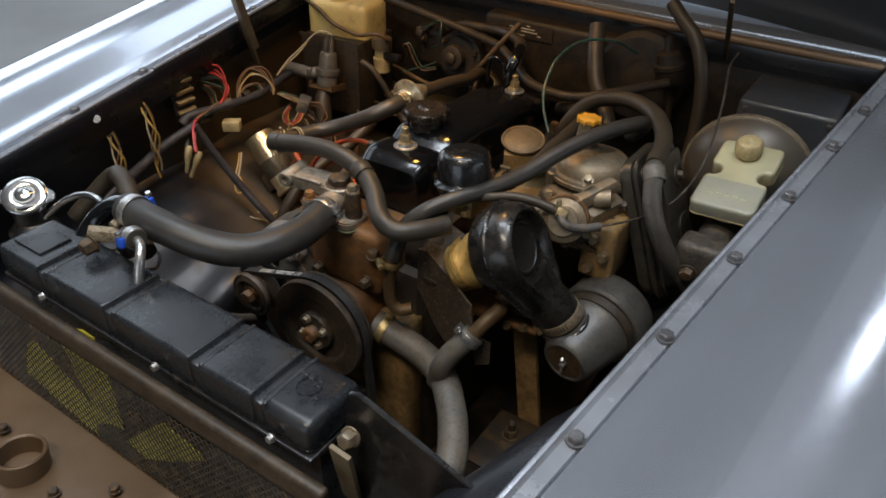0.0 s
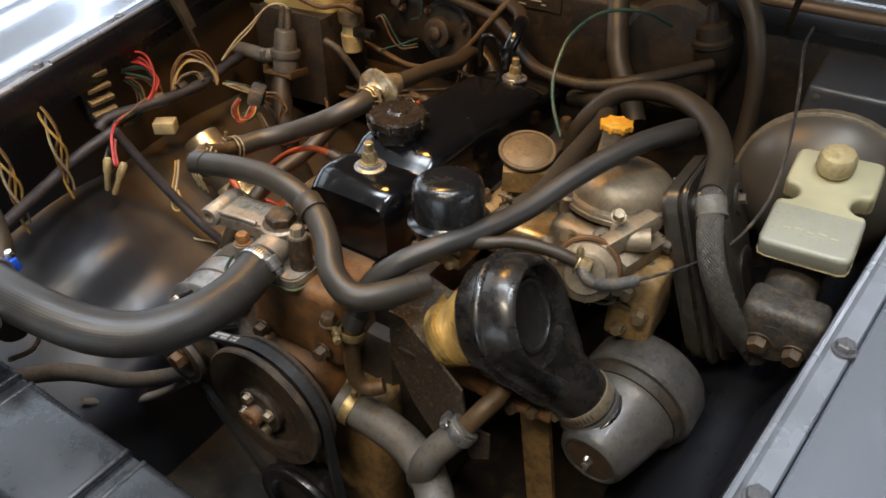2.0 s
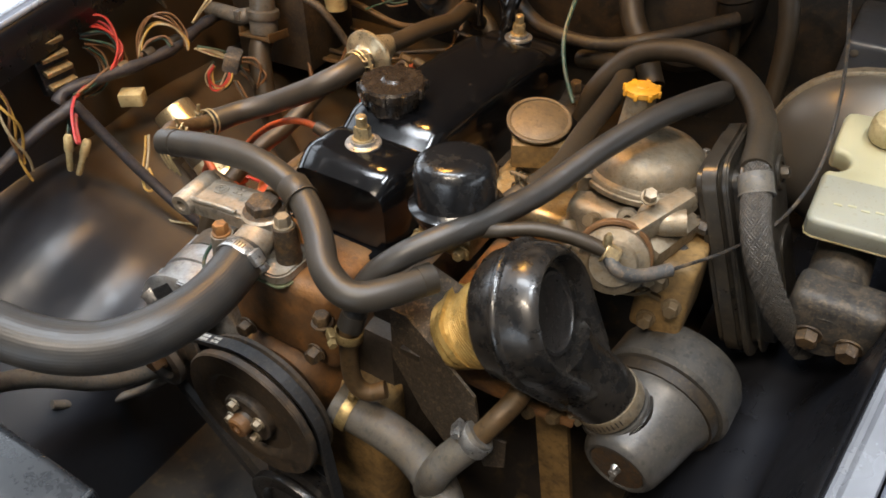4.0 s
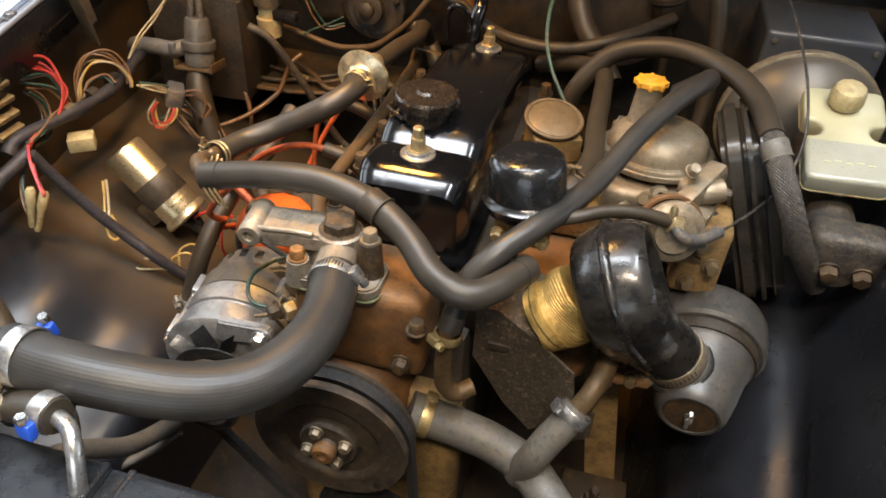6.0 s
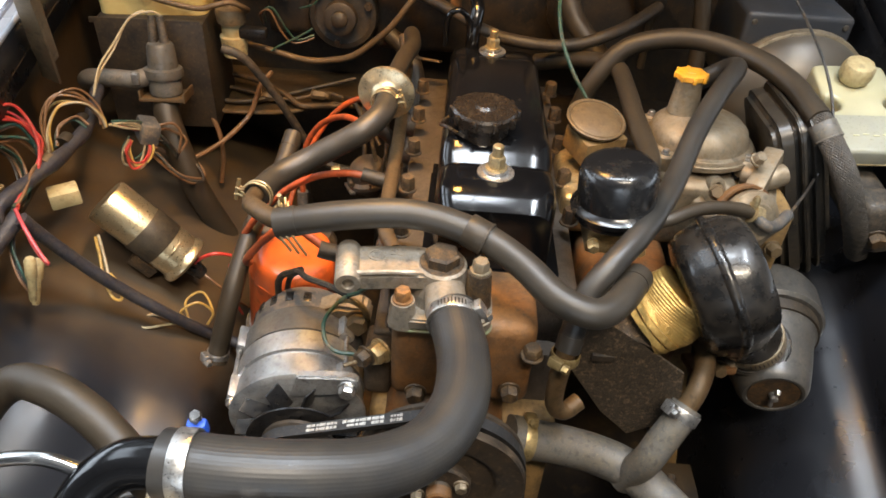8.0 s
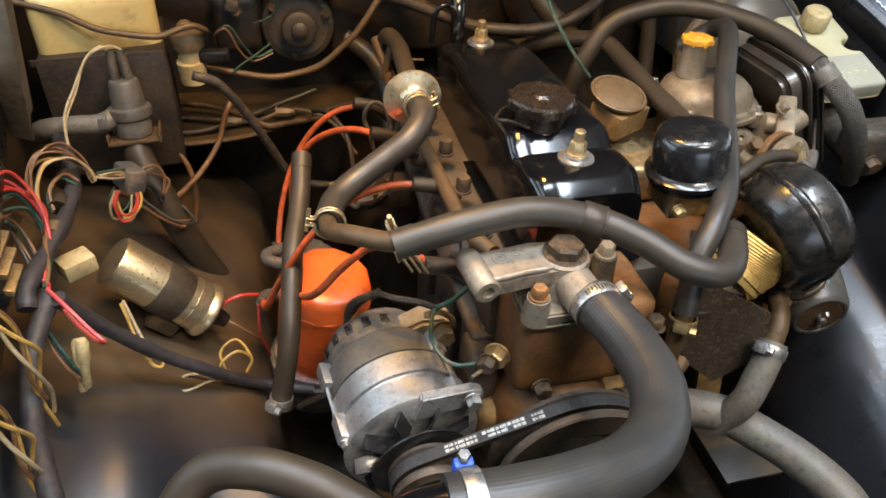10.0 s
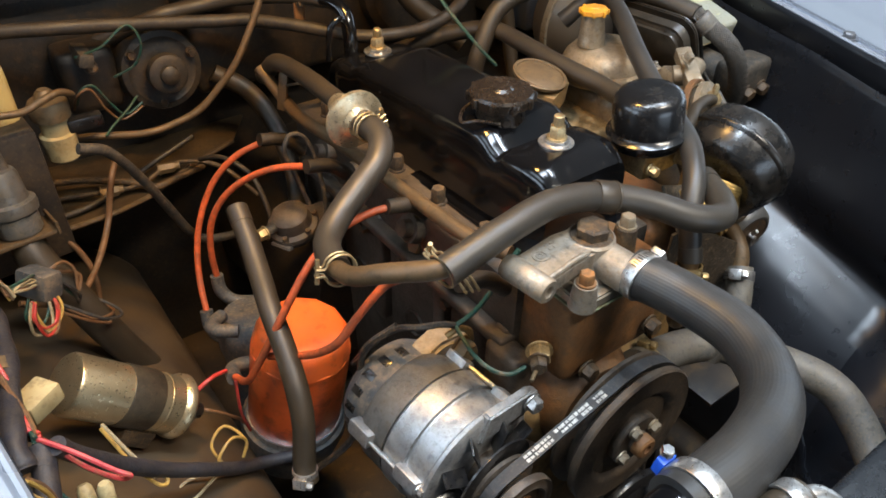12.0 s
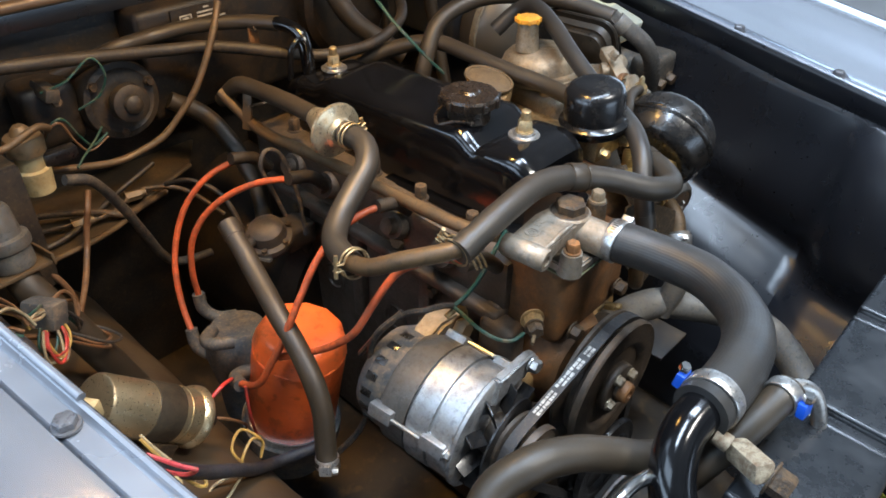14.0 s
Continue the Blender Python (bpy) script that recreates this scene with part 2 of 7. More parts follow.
PAINT = surf("silver_blue_paint", (0.66, 0.71, 0.80), 0.19, 0.8, dirt=(0.52, 0.56, 0.63), amount=0.05, scale=6, bump=0.0, coat=1.0, vary=0.03, grain=5)
LEDGE = surf("worn_ledge_paint", (0.34, 0.36, 0.40), 0.27, 0.5, dirt=(0.16, 0.155, 0.15), amount=0.12, scale=20, bump=0.0, coat=0.3, grain=9)
INNERPAINT = surf("bonnet_underside_paint", (0.045, 0.047, 0.052), 0.42, 0.0, dirt=(0.06, 0.058, 0.055), amount=0.14, scale=6, bump=0.03)
BLACKPAN = surf("black_panel_paint", (0.013, 0.0138, 0.017), 0.29, 0.0, dirt=(0.02, 0.02, 0.021), amount=0.0, scale=8, bump=0.0, coat=0.0, spread=0.4, grain=25)
FLOORPAN = surf("dusty_floor_paint", (0.012, 0.0115, 0.012), 0.36, 0.0, dirt=(0.075, 0.046, 0.017), amount=0.3, scale=7, bump=0.06, spread=0.6, coat=0.0)
BULK = surf("dusty_bulkhead", (0.005, 0.004, 0.003), 0.55, 0.0, dirt=(0.027, 0.0155, 0.0055), amount=0.40, scale=24, bump=0.3)
GLOSS = surf("gloss_black_enamel", (0.004, 0.004, 0.0045), 0.13, 0.0, dirt=(0.02, 0.017, 0.014), amount=0.03, scale=60, bump=0.03, coat=0.0, spread=0.4)
SATIN = surf("satin_black_paint", (0.011, 0.011, 0.012), 0.3, 0.0, dirt=(0.06, 0.048, 0.034), amount=0.2, scale=40, bump=0.1, coat=0.2)
RADBLK = surf("radiator_black_paint", (0.015, 0.017, 0.020), 0.26, 0.0, dirt=(0.035, 0.037, 0.040), amount=0.14, scale=18, bump=0.03, coat=0.0, spread=0.5, grain=160)
RUBBER = surf("hose_rubber", (0.024, 0.0215, 0.018), 0.38, 0.0, dirt=(0.050, 0.037, 0.022), amount=0.14, scale=40, bump=0.06, spread=0.9, vary=0.08)
BLKHOSE = surf("black_hose_rubber", (0.022, 0.021, 0.0195), 0.34, 0.0, dirt=(0.042, 0.033, 0.023), amount=0.14, scale=40, bump=0.05, spread=0.9, vary=0.06)
RUBBERB = surf("dusty_hose_rubber", (0.023, 0.0185, 0.0125), 0.43, 0.0, dirt=(0.052, 0.034, 0.016), amount=0.149, scale=40, bump=0.08, spread=0.9, vary=0.08)
GREYHOSE = surf("grey_hose_rubber", (0.085, 0.083, 0.08), 0.5, 0.0, dirt=(0.13, 0.105, 0.068), amount=0.33, scale=70, bump=0.15, spread=0.5)
ALU = surf("cast_aluminium", (0.37, 0.34, 0.29), 0.42, 0.8, dirt=(0.18, 0.13, 0.075), amount=0.42, scale=60, bump=0.4, grain=600, spread=0.4)
ALUD = surf("dirty_aluminium", (0.36, 0.31, 0.235), 0.34, 0.8, dirt=(0.15, 0.10, 0.045), amount=0.42, scale=60, bump=0.35, grain=700, spread=0.45)
STEEL = surf("zinc_steel", (0.55, 0.54, 0.52), 0.3, 0.9, dirt=(0.22, 0.17, 0.11), amount=0.22, scale=120, bump=0.12)
CHROME = surf("bright_steel", (0.72, 0.71, 0.69), 0.18, 1.0, dirt=(0.3, 0.26, 0.2), amount=0.12, scale=80, bump=0.05)
GOLD = surf("yellow_zinc", (0.42, 0.31, 0.14), 0.4, 0.8, dirt=(0.16, 0.11, 0.05), amount=0.36, scale=80, bump=0.15)
BRASS = surf("brass", (0.50, 0.38, 0.20), 0.36, 0.85, dirt=(0.18, 0.13, 0.07), amount=0.35, scale=100, bump=0.12)
COPPER = surf("dull_copper", (0.105, 0.064, 0.029), 0.45, 0.25, dirt=(0.07, 0.045, 0.02), amount=0.42, scale=60, bump=0.2)
RUST = surf("rusty_iron", (0.26, 0.115, 0.032), 0.58, 0.15, dirt=(0.07, 0.040, 0.020), amount=0.46, scale=30, bump=0.6, spread=0.4)
BLOCKM = surf("grey_brown_engine_casting", (0.088, 0.068, 0.050), 0.55, 0.2, dirt=(0.035, 0.024, 0.015), amount=0.42, scale=42, bump=0.7, spread=0.4)
IRON = surf("oily_iron", (0.042, 0.029, 0.018), 0.5, 0.2, dirt=(0.13, 0.075, 0.028), amount=0.34, scale=70, bump=0.7)
SHROUD = surf("speckled_shroud", (0.045, 0.034, 0.023), 0.6, 0.2, dirt=(0.15, 0.105, 0.06), amount=0.34, scale=240, bump=0.6, spread=0.1)
FOIL = surf("crinkled_foil", (0.68, 0.46, 0.15), 0.3, 0.92, dirt=(0.36, 0.20, 0.05), amount=0.36, scale=38, bump=0.9, grain=220, spread=0.5)
CANEND = surf("rust_stained_can_end", (0.05, 0.034, 0.02), 0.42, 0.2, dirt=(0.15, 0.08, 0.03), amount=0.35, scale=130, bump=0.2)
CANMAT = surf("grey_canister_plastic", (0.050, 0.049, 0.047), 0.34, 0.0, dirt=(0.085, 0.072, 0.055), amount=0.26, scale=60, bump=0.12, coat=0.05, spread=0.5)
PLASTIC = surf("black_moulded_plastic", (0.009, 0.009, 0.009), 0.2, 0.0, dirt=(0.032, 0.025, 0.018), amount=0.24, scale=45, bump=0.04, coat=0.2, spread=0.5)
ORANGE = surf("orange_filter_paint", (0.78, 0.13, 0.02), 0.36, 0.0, dirt=(0.42, 0.09, 0.03), amount=0.25, scale=25, bump=0.06, coat=0.25)
LEAD = surf("orange_silicone_lead", (0.60, 0.10, 0.02), 0.45, 0.0, dirt=(0.16, 0.05, 0.022), amount=0.42, scale=45, bump=0.06, spread=0.4)
WHITEP = surf("aged_translucent_plastic", (0.45, 0.425, 0.275), 0.32, 0.0, dirt=(0.36, 0.30, 0.15), amount=0.12, scale=22, bump=0.03)
FLUIDM = surf("fluid_behind_cloudy_plastic", (0.31, 0.31, 0.25), 0.3, 0.0, dirt=(0.30, 0.27, 0.17), amount=0.12, scale=22, bump=0.03)
CREAM = surf("cream_plastic", (0.44, 0.36, 0.19), 0.45, 0.0, dirt=(0.24, 0.17, 0.07), amount=0.35, scale=45, bump=0.06)
YELLOW = surf("yellow_plastic", (0.74, 0.34, 0.02), 0.42, 0.0, dirt=(0.45, 0.22, 0.04), amount=0.3, scale=60, bump=0.06)
BROWNP = surf("brown_smoked_plastic", (0.014, 0.010, 0.007), 0.28, 0.0, dirt=(0.08, 0.055, 0.03), amount=0.2, scale=80, bump=0.12)
GREYPL = surf("grey_boot_rubber", (0.062, 0.064, 0.066), 0.55, 0.0, dirt=(0.16, 0.12, 0.08), amount=0.35, scale=50, bump=0.12)
TAPE = surf("blue_black_loom_tape", (0.016, 0.018, 0.028), 0.5, 0.0, dirt=(0.06, 0.045, 0.03), amount=0.28, scale=90, bump=0.4, spread=0.5)
WIRES = {n: surf(n + "_wire_sleeve", c, 0.45, 0.0, dirt=(0.16, 0.11, 0.06), amount=0.25, scale=80, bump=0.0) for n, c in
         (("red", (0.42, 0.03, 0.022)), ("brown", (0.14, 0.07, 0.03)), ("green", (0.012, 0.055, 0.042)), ("white", (0.34, 0.28, 0.17)), ("yellow", (0.42, 0.26, 0.06)), ("black", (0.02, 0.02, 0.02)), ("pink", (0.5, 0.055, 0.065)))}
GASKET = surf("pale_green_gasket", (0.16, 0.19, 0.10), 0.6, 0.0, dirt=(0.12, 0.09, 0.05), amount=0.4, scale=120, bump=0.1)
BELT = surf("belt_rubber", (0.025, 0.025, 0.026), 0.5, 0.0, dirt=(0.09, 0.07, 0.05), amount=0.2, scale=60, bump=0.12)
PRINT = surf("white_print", (0.48, 0.47, 0.44), 0.5, 0.0, dirt=(0.12, 0.11, 0.09), amount=0.3, scale=160, bump=0.0)
BLUE = surf("blue_screw_cover", (0.02, 0.10, 0.62), 0.4, 0.0, amount=0.05, bump=0.0)
CONCRETE = surf("concrete", (0.27, 0.26, 0.25), 0.6, 0.0, dirt=(0.19, 0.18, 0.17), amount=0.14, scale=2, bump=0.05)
PLASTER = surf("plaster", (0.5, 0.5, 0.49), 0.8, 0.0, dirt=(0.42, 0.41, 0.39), amount=0.14, scale=2, bump=0.02)
WALLS = surf("grey_wall_paint", (0.28, 0.285, 0.29), 0.8, 0.0, dirt=(0.22, 0.22, 0.22), amount=0.14, scale=2, bump=0.02)
TAN = surf("dusty_tan_zinc", (0.15, 0.104, 0.054), 0.45, 0.35, dirt=(0.09, 0.062, 0.032), amount=0.42, scale=70, bump=0.2)
PALEZINC = surf("pale_yellow_zinc", (0.66, 0.58, 0.40), 0.3, 0.85, dirt=(0.35, 0.27, 0.14), amount=0.25, scale=70, bump=0.1)
MESHM = surf("weathered_mesh_steel", (0.10, 0.088, 0.075), 0.4, 0.6, dirt=(0.16, 0.11, 0.06), amount=0.3, scale=40, bump=0.1)
FINALU = surf("bright_alternator_casting", (0.50, 0.505, 0.51), 0.36, 0.85, dirt=(0.17, 0.14, 0.10), amount=0.26, scale=60, bump=0.3, grain=600, spread=0.4)
DULLBLK = surf("dull_dusty_black", (0.012, 0.0112, 0.0105), 0.5, 0.0, dirt=(0.055, 0.036, 0.017), amount=0.32, scale=40, bump=0.15, spread=0.5)
DUSTCAST = surf("dusty_dark_casting", (0.045, 0.041, 0.036), 0.55, 0.3, dirt=(0.11, 0.08, 0.048), amount=0.35, scale=70, bump=0.35)
DISHM = surf("chipped_dish_plastic", (0.012, 0.012, 0.0125), 0.3, 0.0, dirt=(0.15, 0.12, 0.095), amount=0.2, scale=150, bump=0.2, spread=0.1)
BRAIDM = surf("dark_woven_braid", (0.034, 0.032, 0.029), 0.5, 0.0, dirt=(0.075, 0.06, 0.042), amount=0.3, scale=120, bump=0.2, spread=0.5)
PULLEYM = surf("dusty_pulley_steel", (0.024, 0.022, 0.02), 0.4, 0.1, dirt=(0.08, 0.055, 0.033), amount=0.42, scale=34, bump=0.2, spread=0.5)
TOPHOSE = surf("black_top_hose_rubber", (0.0185, 0.019, 0.020), 0.36, 0.0, dirt=(0.05, 0.041, 0.029), amount=0.149, scale=45, bump=0.06, spread=0.9, vary=0.06)
VALVEM = surf("pale_grey_valve_body", (0.14, 0.135, 0.125), 0.36, 0.5, dirt=(0.10, 0.075, 0.042), amount=0.3, scale=70, bump=0.15, spread=0.4)
STAYM = surf("dusty_tan_steel", (0.20, 0.155, 0.095), 0.5, 0.3, dirt=(0.11, 0.08, 0.045), amount=0.35, scale=40, bump=0.12, spread=0.5)
GOLDDUST = surf("golden_dusty_iron", (0.27, 0.165, 0.06), 0.65, 0.1, dirt=(0.08, 0.05, 0.022), amount=0.36, scale=34, bump=0.4)
CANBLK = surf("scuffed_black_can_paint", (0.008, 0.008, 0.0085), 0.22, 0.0, dirt=(0.03, 0.026, 0.02), amount=0.14, scale=50, bump=0.06, coat=0.2, spread=0.4)
AIRM = surf("dusty_air_cleaner_paint", (0.022, 0.0205, 0.018), 0.28, 0.0, dirt=(0.055, 0.042, 0.026), amount=0.3, scale=30, bump=0.06, coat=0.15, spread=0.5)
BOOSTM = surf("dusty_booster_zinc", (0.105, 0.096, 0.082), 0.34, 0.45, dirt=(0.12, 0.095, 0.065), amount=0.149, scale=20, bump=0.05, spread=0.7)
PEDALM = surf("blue_black_cover_paint", (0.048, 0.053, 0.063), 0.32, 0.0, dirt=(0.07, 0.06, 0.05), amount=0.14, scale=20, bump=0.03, spread=0.5)
RIMM = surf("pale_dusty_rim_zinc", (0.34, 0.29, 0.21), 0.4, 0.6, dirt=(0.2, 0.15, 0.09), amount=0.35, scale=60, bump=0.15)
SHELFM = surf("golden_dusty_shelf", (0.060, 0.036, 0.012), 0.55, 0.0, dirt=(0.010, 0.007, 0.004), amount=0.42, scale=20, bump=0.4, spread=0.5)
BOTTLEM = surf("yellowed_bottle_plastic", (0.56, 0.45, 0.19), 0.36, 0.0, dirt=(0.36, 0.26, 0.09), amount=0.3, scale=16, bump=0.05, spread=0.5)
for plastic in (WHITEP, FLUIDM, BOTTLEM):
    milk = plastic.node_tree.nodes["Principled BSDF"]
    milk.inputs["Subsurface Weight"].default_value = 0.35
    milk.inputs["Subsurface Radius"].default_value = (0.012, 0.010, 0.006)
# the rear dust colour also carries the golden light streak by the coil
WINGM = surf("left_wing_paint", (0.014, 0.016, 0.021), 0.38, 0.0, dirt=(0.10, 0.06, 0.021), amount=0.5, scale=9, bump=0.03, spread=0.7, grain=60, dust_and_glow=(0.14, 0.27))
CRUST = surf("crusty_corroded_brass", (0.34, 0.29, 0.20), 0.7, 0.0, dirt=(0.14, 0.09, 0.05), amount=0.42, scale=150, bump=0.6, spread=0.2)
BOLTM = surf("dull_grey_bolt_steel", (0.20, 0.20, 0.21), 0.42, 0.7, dirt=(0.09, 0.075, 0.06), amount=0.3, scale=120, bump=0.15)

# ---- workshop ----
def slab(name, at, size, material, label):
    return tagged(part(name, box(at, size, 0), material, smooth=False), label, name.split("_")[0], kind="structure")


slab("ground", (0, 0, -0.1), (12, 12, 0.2), CONCRETE, "grey concrete workshop floor under the car")
slab("wall_north", (0, 5.1, 1.6), (12, 0.2, 3.6), WALLS, "plain grey plaster wall of the workshop")
slab("wall_south", (0, -5.1, 1.6), (12, 0.2, 3.6), WALLS, "plain grey plaster wall of the workshop")
slab("wall_east", (5.1, 0, 1.6), (0.2, 10, 3.6), WALLS, "plain grey plaster wall of the workshop")
slab("wall_west", (-5.1, 0, 1.6), (0.2, 10, 3.6), WALLS, "plain grey plaster wall of the workshop")
slab("ceiling", (0, 0, 3.3), (12, 12, 0.2), PLASTER, "plain pale workshop ceiling above the car")


# ---- car body ----
FRONT = surf("brown_primer_panel", (0.12, 0.072, 0.037), 0.42, 0.2, dirt=(0.15, 0.105, 0.065), amount=0.149, scale=14, bump=0.06, spread=0.7)

STRIP = surf("dark_brown_strip_paint", (0.040, 0.028, 0.017), 0.45, 0.1, dirt=(0.07, 0.048, 0.028), amount=0.35, scale=30, bump=0.12)

MID = 0.01
car = thing("car_body", (0, 0, 0), "silver-blue sports car with its bonnet raised over a dusty engine bay", "car")


def rail_x(y, side=1):
    return 0.4945 + 0.14 * y + (0.009 if side < 0 else 0.0)


def rail_z(y):
    return 0.786 + 0.105 * y


def loft(side, rows, y0, y1, n, bend=None):
    """A panel swept along the car's length; rows are (outward, up) from the bolt line of one side."""
    bm = bmesh.new()
    grid = []
    for i in range(n + 1):
        y = y0 + (y1 - y0) * i / n
        line = []
        for s, dz in rows:
            k = bend(y, s, dz) if bend else (0, 0)
            line.append(bm.verts.new((MID + side * (rail_x(y, side) - MID + s + k[0]), y, rail_z(y) + dz + k[1])))
        grid.append(line)
    for a, b in zip(grid, grid[1:]):
        for j in range(len(rows) - 1):
            bm.faces.new((a[j], a[j + 1], b[j + 1], b[j]))
    return bm


def solid(ob, thick):
    m = ob.modifiers.new("thickness", "SOLIDIFY")
    m.thickness, m.offset = thick, -1
    return ob


FENDER = [(0.0085, -0.012), (0.0085, 0.0), (0.0105, 0.0045), (0.014, 0.0058), (0.025, 0.0080), (0.036, 0.0102), (0.046, 0.0130), (0.056, 0.0168), (0.068, 0.0220), (0.08, 0.0268), (0.095, 0.0318), (0.112, 0.0352), (0.13, 0.0367), (0.152, 0.0366), (0.175, 0.034), (0.2, 0.029), (0.225, 0.020), (0.25, 0.006), (0.272, -0.013), (0.29, -0.04), (0.303, -0.08), (0.31, -0.14), (0.312, -0.25), (0.3, -0.45)]
FLANGE_ROWS = [(-0.0165, -0.055), (-0.0172, -0.004), (-0.0172, 0.0035)]
LEDGE_ROWS = [(-0.0172, 0.0035), (-0.0172, 0.0045), (-0.0152, 0.006), (-0.0125, 0.0055), (-0.0115, 0.002), (-0.009, 0.0), (0.0055, 0.0), (0.0072, -0.003), (0.0075, -0.02)]
for side in (1, -1):
    solid(part("fender", loft(side, FENDER, -0.75, 1.1, 48), PAINT, car, "silver-blue metallic paint"), 0.0012)
    solid(part("ledge_flange", loft(side, FLANGE_ROWS, -0.42, 0.86, 40), BLACKPAN, car, "black painted flange"), 0.001)
    ledge = solid(part("bonnet_ledge", loft(side, LEDGE_ROWS, -0.42, 0.86, 40), LEDGE, car, "scuffed grey painted ledge"), 0.001)
    for y in (-0.30, -0.14, 0.021, 0.18, 0.335, 0.487, 0.615) if side > 0 else (-0.30, -0.145, 0.005, 0.156, 0.31, 0.465, 0.615):
        bolt((MID + side * (rail_x(y, side) - MID), y, rail_z(y) + 0.0005), (0, 0.0, 1), ledge, BOLTM, 0.0135, 0.0065)


def right_wing_bm(side=1):
    """The inner wing: upright under the ledge, a shelf that falls to the front and a rounded arch down to the chassis rail."""
    bm = bmesh.new()
    grid = []
    for i in range(61):
        y = -0.32 + 1.12 * i / 60
        fall = 0.32 * (min(0.34, max(-0.08, y)) - 0.12)
        # the panel turns in towards the radiator before the arch
        ahead = min(1.0, max(0.0, (-0.02 - y) / 0.05))
        ahead = ahead * ahead * (3 - 2 * ahead)
        inward = 0.055 * ahead + 0.3 * max(0.0, -0.06 - y)
        top = (rail_x(y, side) - MID - 0.0172, rail_z(y) - 0.03)
        rows = [top, (top[0] - 0.012, 0.70), (top[0] - 0.028, 0.615 + fall * 0.5), (0.462, 0.560 + fall * 0.8), (0.425, 0.530 + fall), (0.395, 0.500 + fall), (0.368, 0.450 + fall), (0.350, 0.395 + fall), (0.342, 0.33), (0.335, 0.2)]
        rows = [(x - inward * min(1.0, 0.4 + k / 6) * (k > 0), 0.0, z) for k, (x, z) in enumerate(rows)]
        line = []
        for j, p in enumerate(spline(rows, 6)):
            v = j / 54
            dent = 0.004 * noise.noise(V((y * 6, v * 5, side * 3.0))) * min(1, v * 3) * (1 - ahead)
            line.append(bm.verts.new((MID + side * (p.x + dent), y, p.z + 0.003 * noise.noise(V((y * 7, v * 6, 9.0))))))
        grid.append(line)
    for a, b in zip(grid, grid[1:]):
        for j in range(len(a) - 1):
            bm.faces.new((a[j], a[j + 1], b[j + 1], b[j]))
    return bm


def left_wing_bm(side=-1):
    """The inner wing: upright under the ledge, then a creased arch that runs in to the chassis rail."""
    bm = bmesh.new()
    grid = []
    for i in range(61):
        y = -0.32 + 1.12 * i / 60
        line = []
        for j in range(57):
            v = j / 56
            top = (rail_x(y, side) - MID - 0.0172, rail_z(y) - 0.03)
            knee = (0.545 + 0.10 * y, 0.58)
            foot = (0.30, 0.375)
            if v < 0.4:
                k = v / 0.4
                x, z = top[0] + (knee[0] - top[0]) * k ** 0.45, top[1] + (knee[1] - top[1]) * k
            elif v < 0.8:
                k = (v - 0.4) / 0.4
                x, z = knee[0] + (foot[0] - knee[0]) * math.sin(k * math.pi / 2) ** 1.2, knee[1] + (foot[1] - knee[1]) * (1 - math.cos(k * math.pi / 2)) ** 0.75
            else:
                k = (v - 0.8) / 0.2
                x, z = foot[0] - 0.01 * k, foot[1] + (0.2 - foot[1]) * k
            # two swellings of the arch with a crease between, falling away to the front
            near = math.exp(-((y - 0.10) / 0.10) ** 2)
            swell = 0.045 * near * math.exp(-((v - 0.70) / 0.06) ** 2) + 0.028 * near * math.exp(-((v - 0.53) / 0.05) ** 2)
            drop = 0.3 * max(0.0, 0.16 - y) * math.exp(-((v - 0.6) / 0.2) ** 2)
            dent = -swell * 0.6 + 0.007 * noise.noise(V((y * 6, v * 5, -3.0))) * min(1, v * 3)
            line.append(bm.verts.new((MID - (x + dent), y, z + swell * 0.8 - drop + 0.004 * noise.noise(V((y * 7, v * 6, 9.0))))))
        grid.append(line)
    for a, b in zip(grid, grid[1:]):
        for j in range(56):
            bm.faces.new((a[j], a[j + 1], b[j + 1], b[j]))
    return bm


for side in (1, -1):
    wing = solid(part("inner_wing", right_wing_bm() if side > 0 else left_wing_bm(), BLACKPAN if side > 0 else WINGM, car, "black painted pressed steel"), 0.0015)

part("undertray", box((MID, 0.22, 0.2), (0.72, 1.3, 0.02), 0.002), FLOORPAN, car, "dark dirty steel")
part("bulkhead", box((MID, 0.80, 0.52), (1.25, 0.02, 0.70), 0.003), BULK, car, "dusty brown-black steel bulkhead")
part("bulkhead_shelf", prism([(-0.49, 0.628), (-0.35, 0.627), (-0.274, 0.641), (-0.206, 0.682), (-0.12, 0.72), (-0.07, 0.795), (-0.49, 0.795)], 0.006, (0, 0, 0.607), Matrix.Identity(3), 0.0015), SHELFM, car, "golden dusty shelf")
part("shelf_lip", tube_bm([(-0.49, 0.627, 0.609), (-0.35, 0.626, 0.609), (-0.274, 0.640, 0.609), (-0.206, 0.681, 0.609), (-0.12, 0.719, 0.609)], 0.0035, 8, 6), COPPER, car, "golden dusty lip of the shelf")
part("bulkhead_shelf", box((0.28, 0.72, 0.55), (0.5, 0.16, 0.1), 0.012), BULK, car, "dusty shelf")
part("tunnel", lathe((0.02, 0.5, 0.42), (0, 1, -0.06), [(0, 0.13), (0.02, 0.15), (0.3, 0.17), (0.3, 0.0)], 28), BULK, car)
part("front_crossmember", box((MID, -0.19, 0.32), (0.9, 0.1, 0.12), 0.01), FLOORPAN, car)
cowl = box((MID, 0.98, 0.872), (1.2, 0.34, 0.02), 0.008)
part("cowl", cowl, PAINT, car, "silver-blue cowl panel")
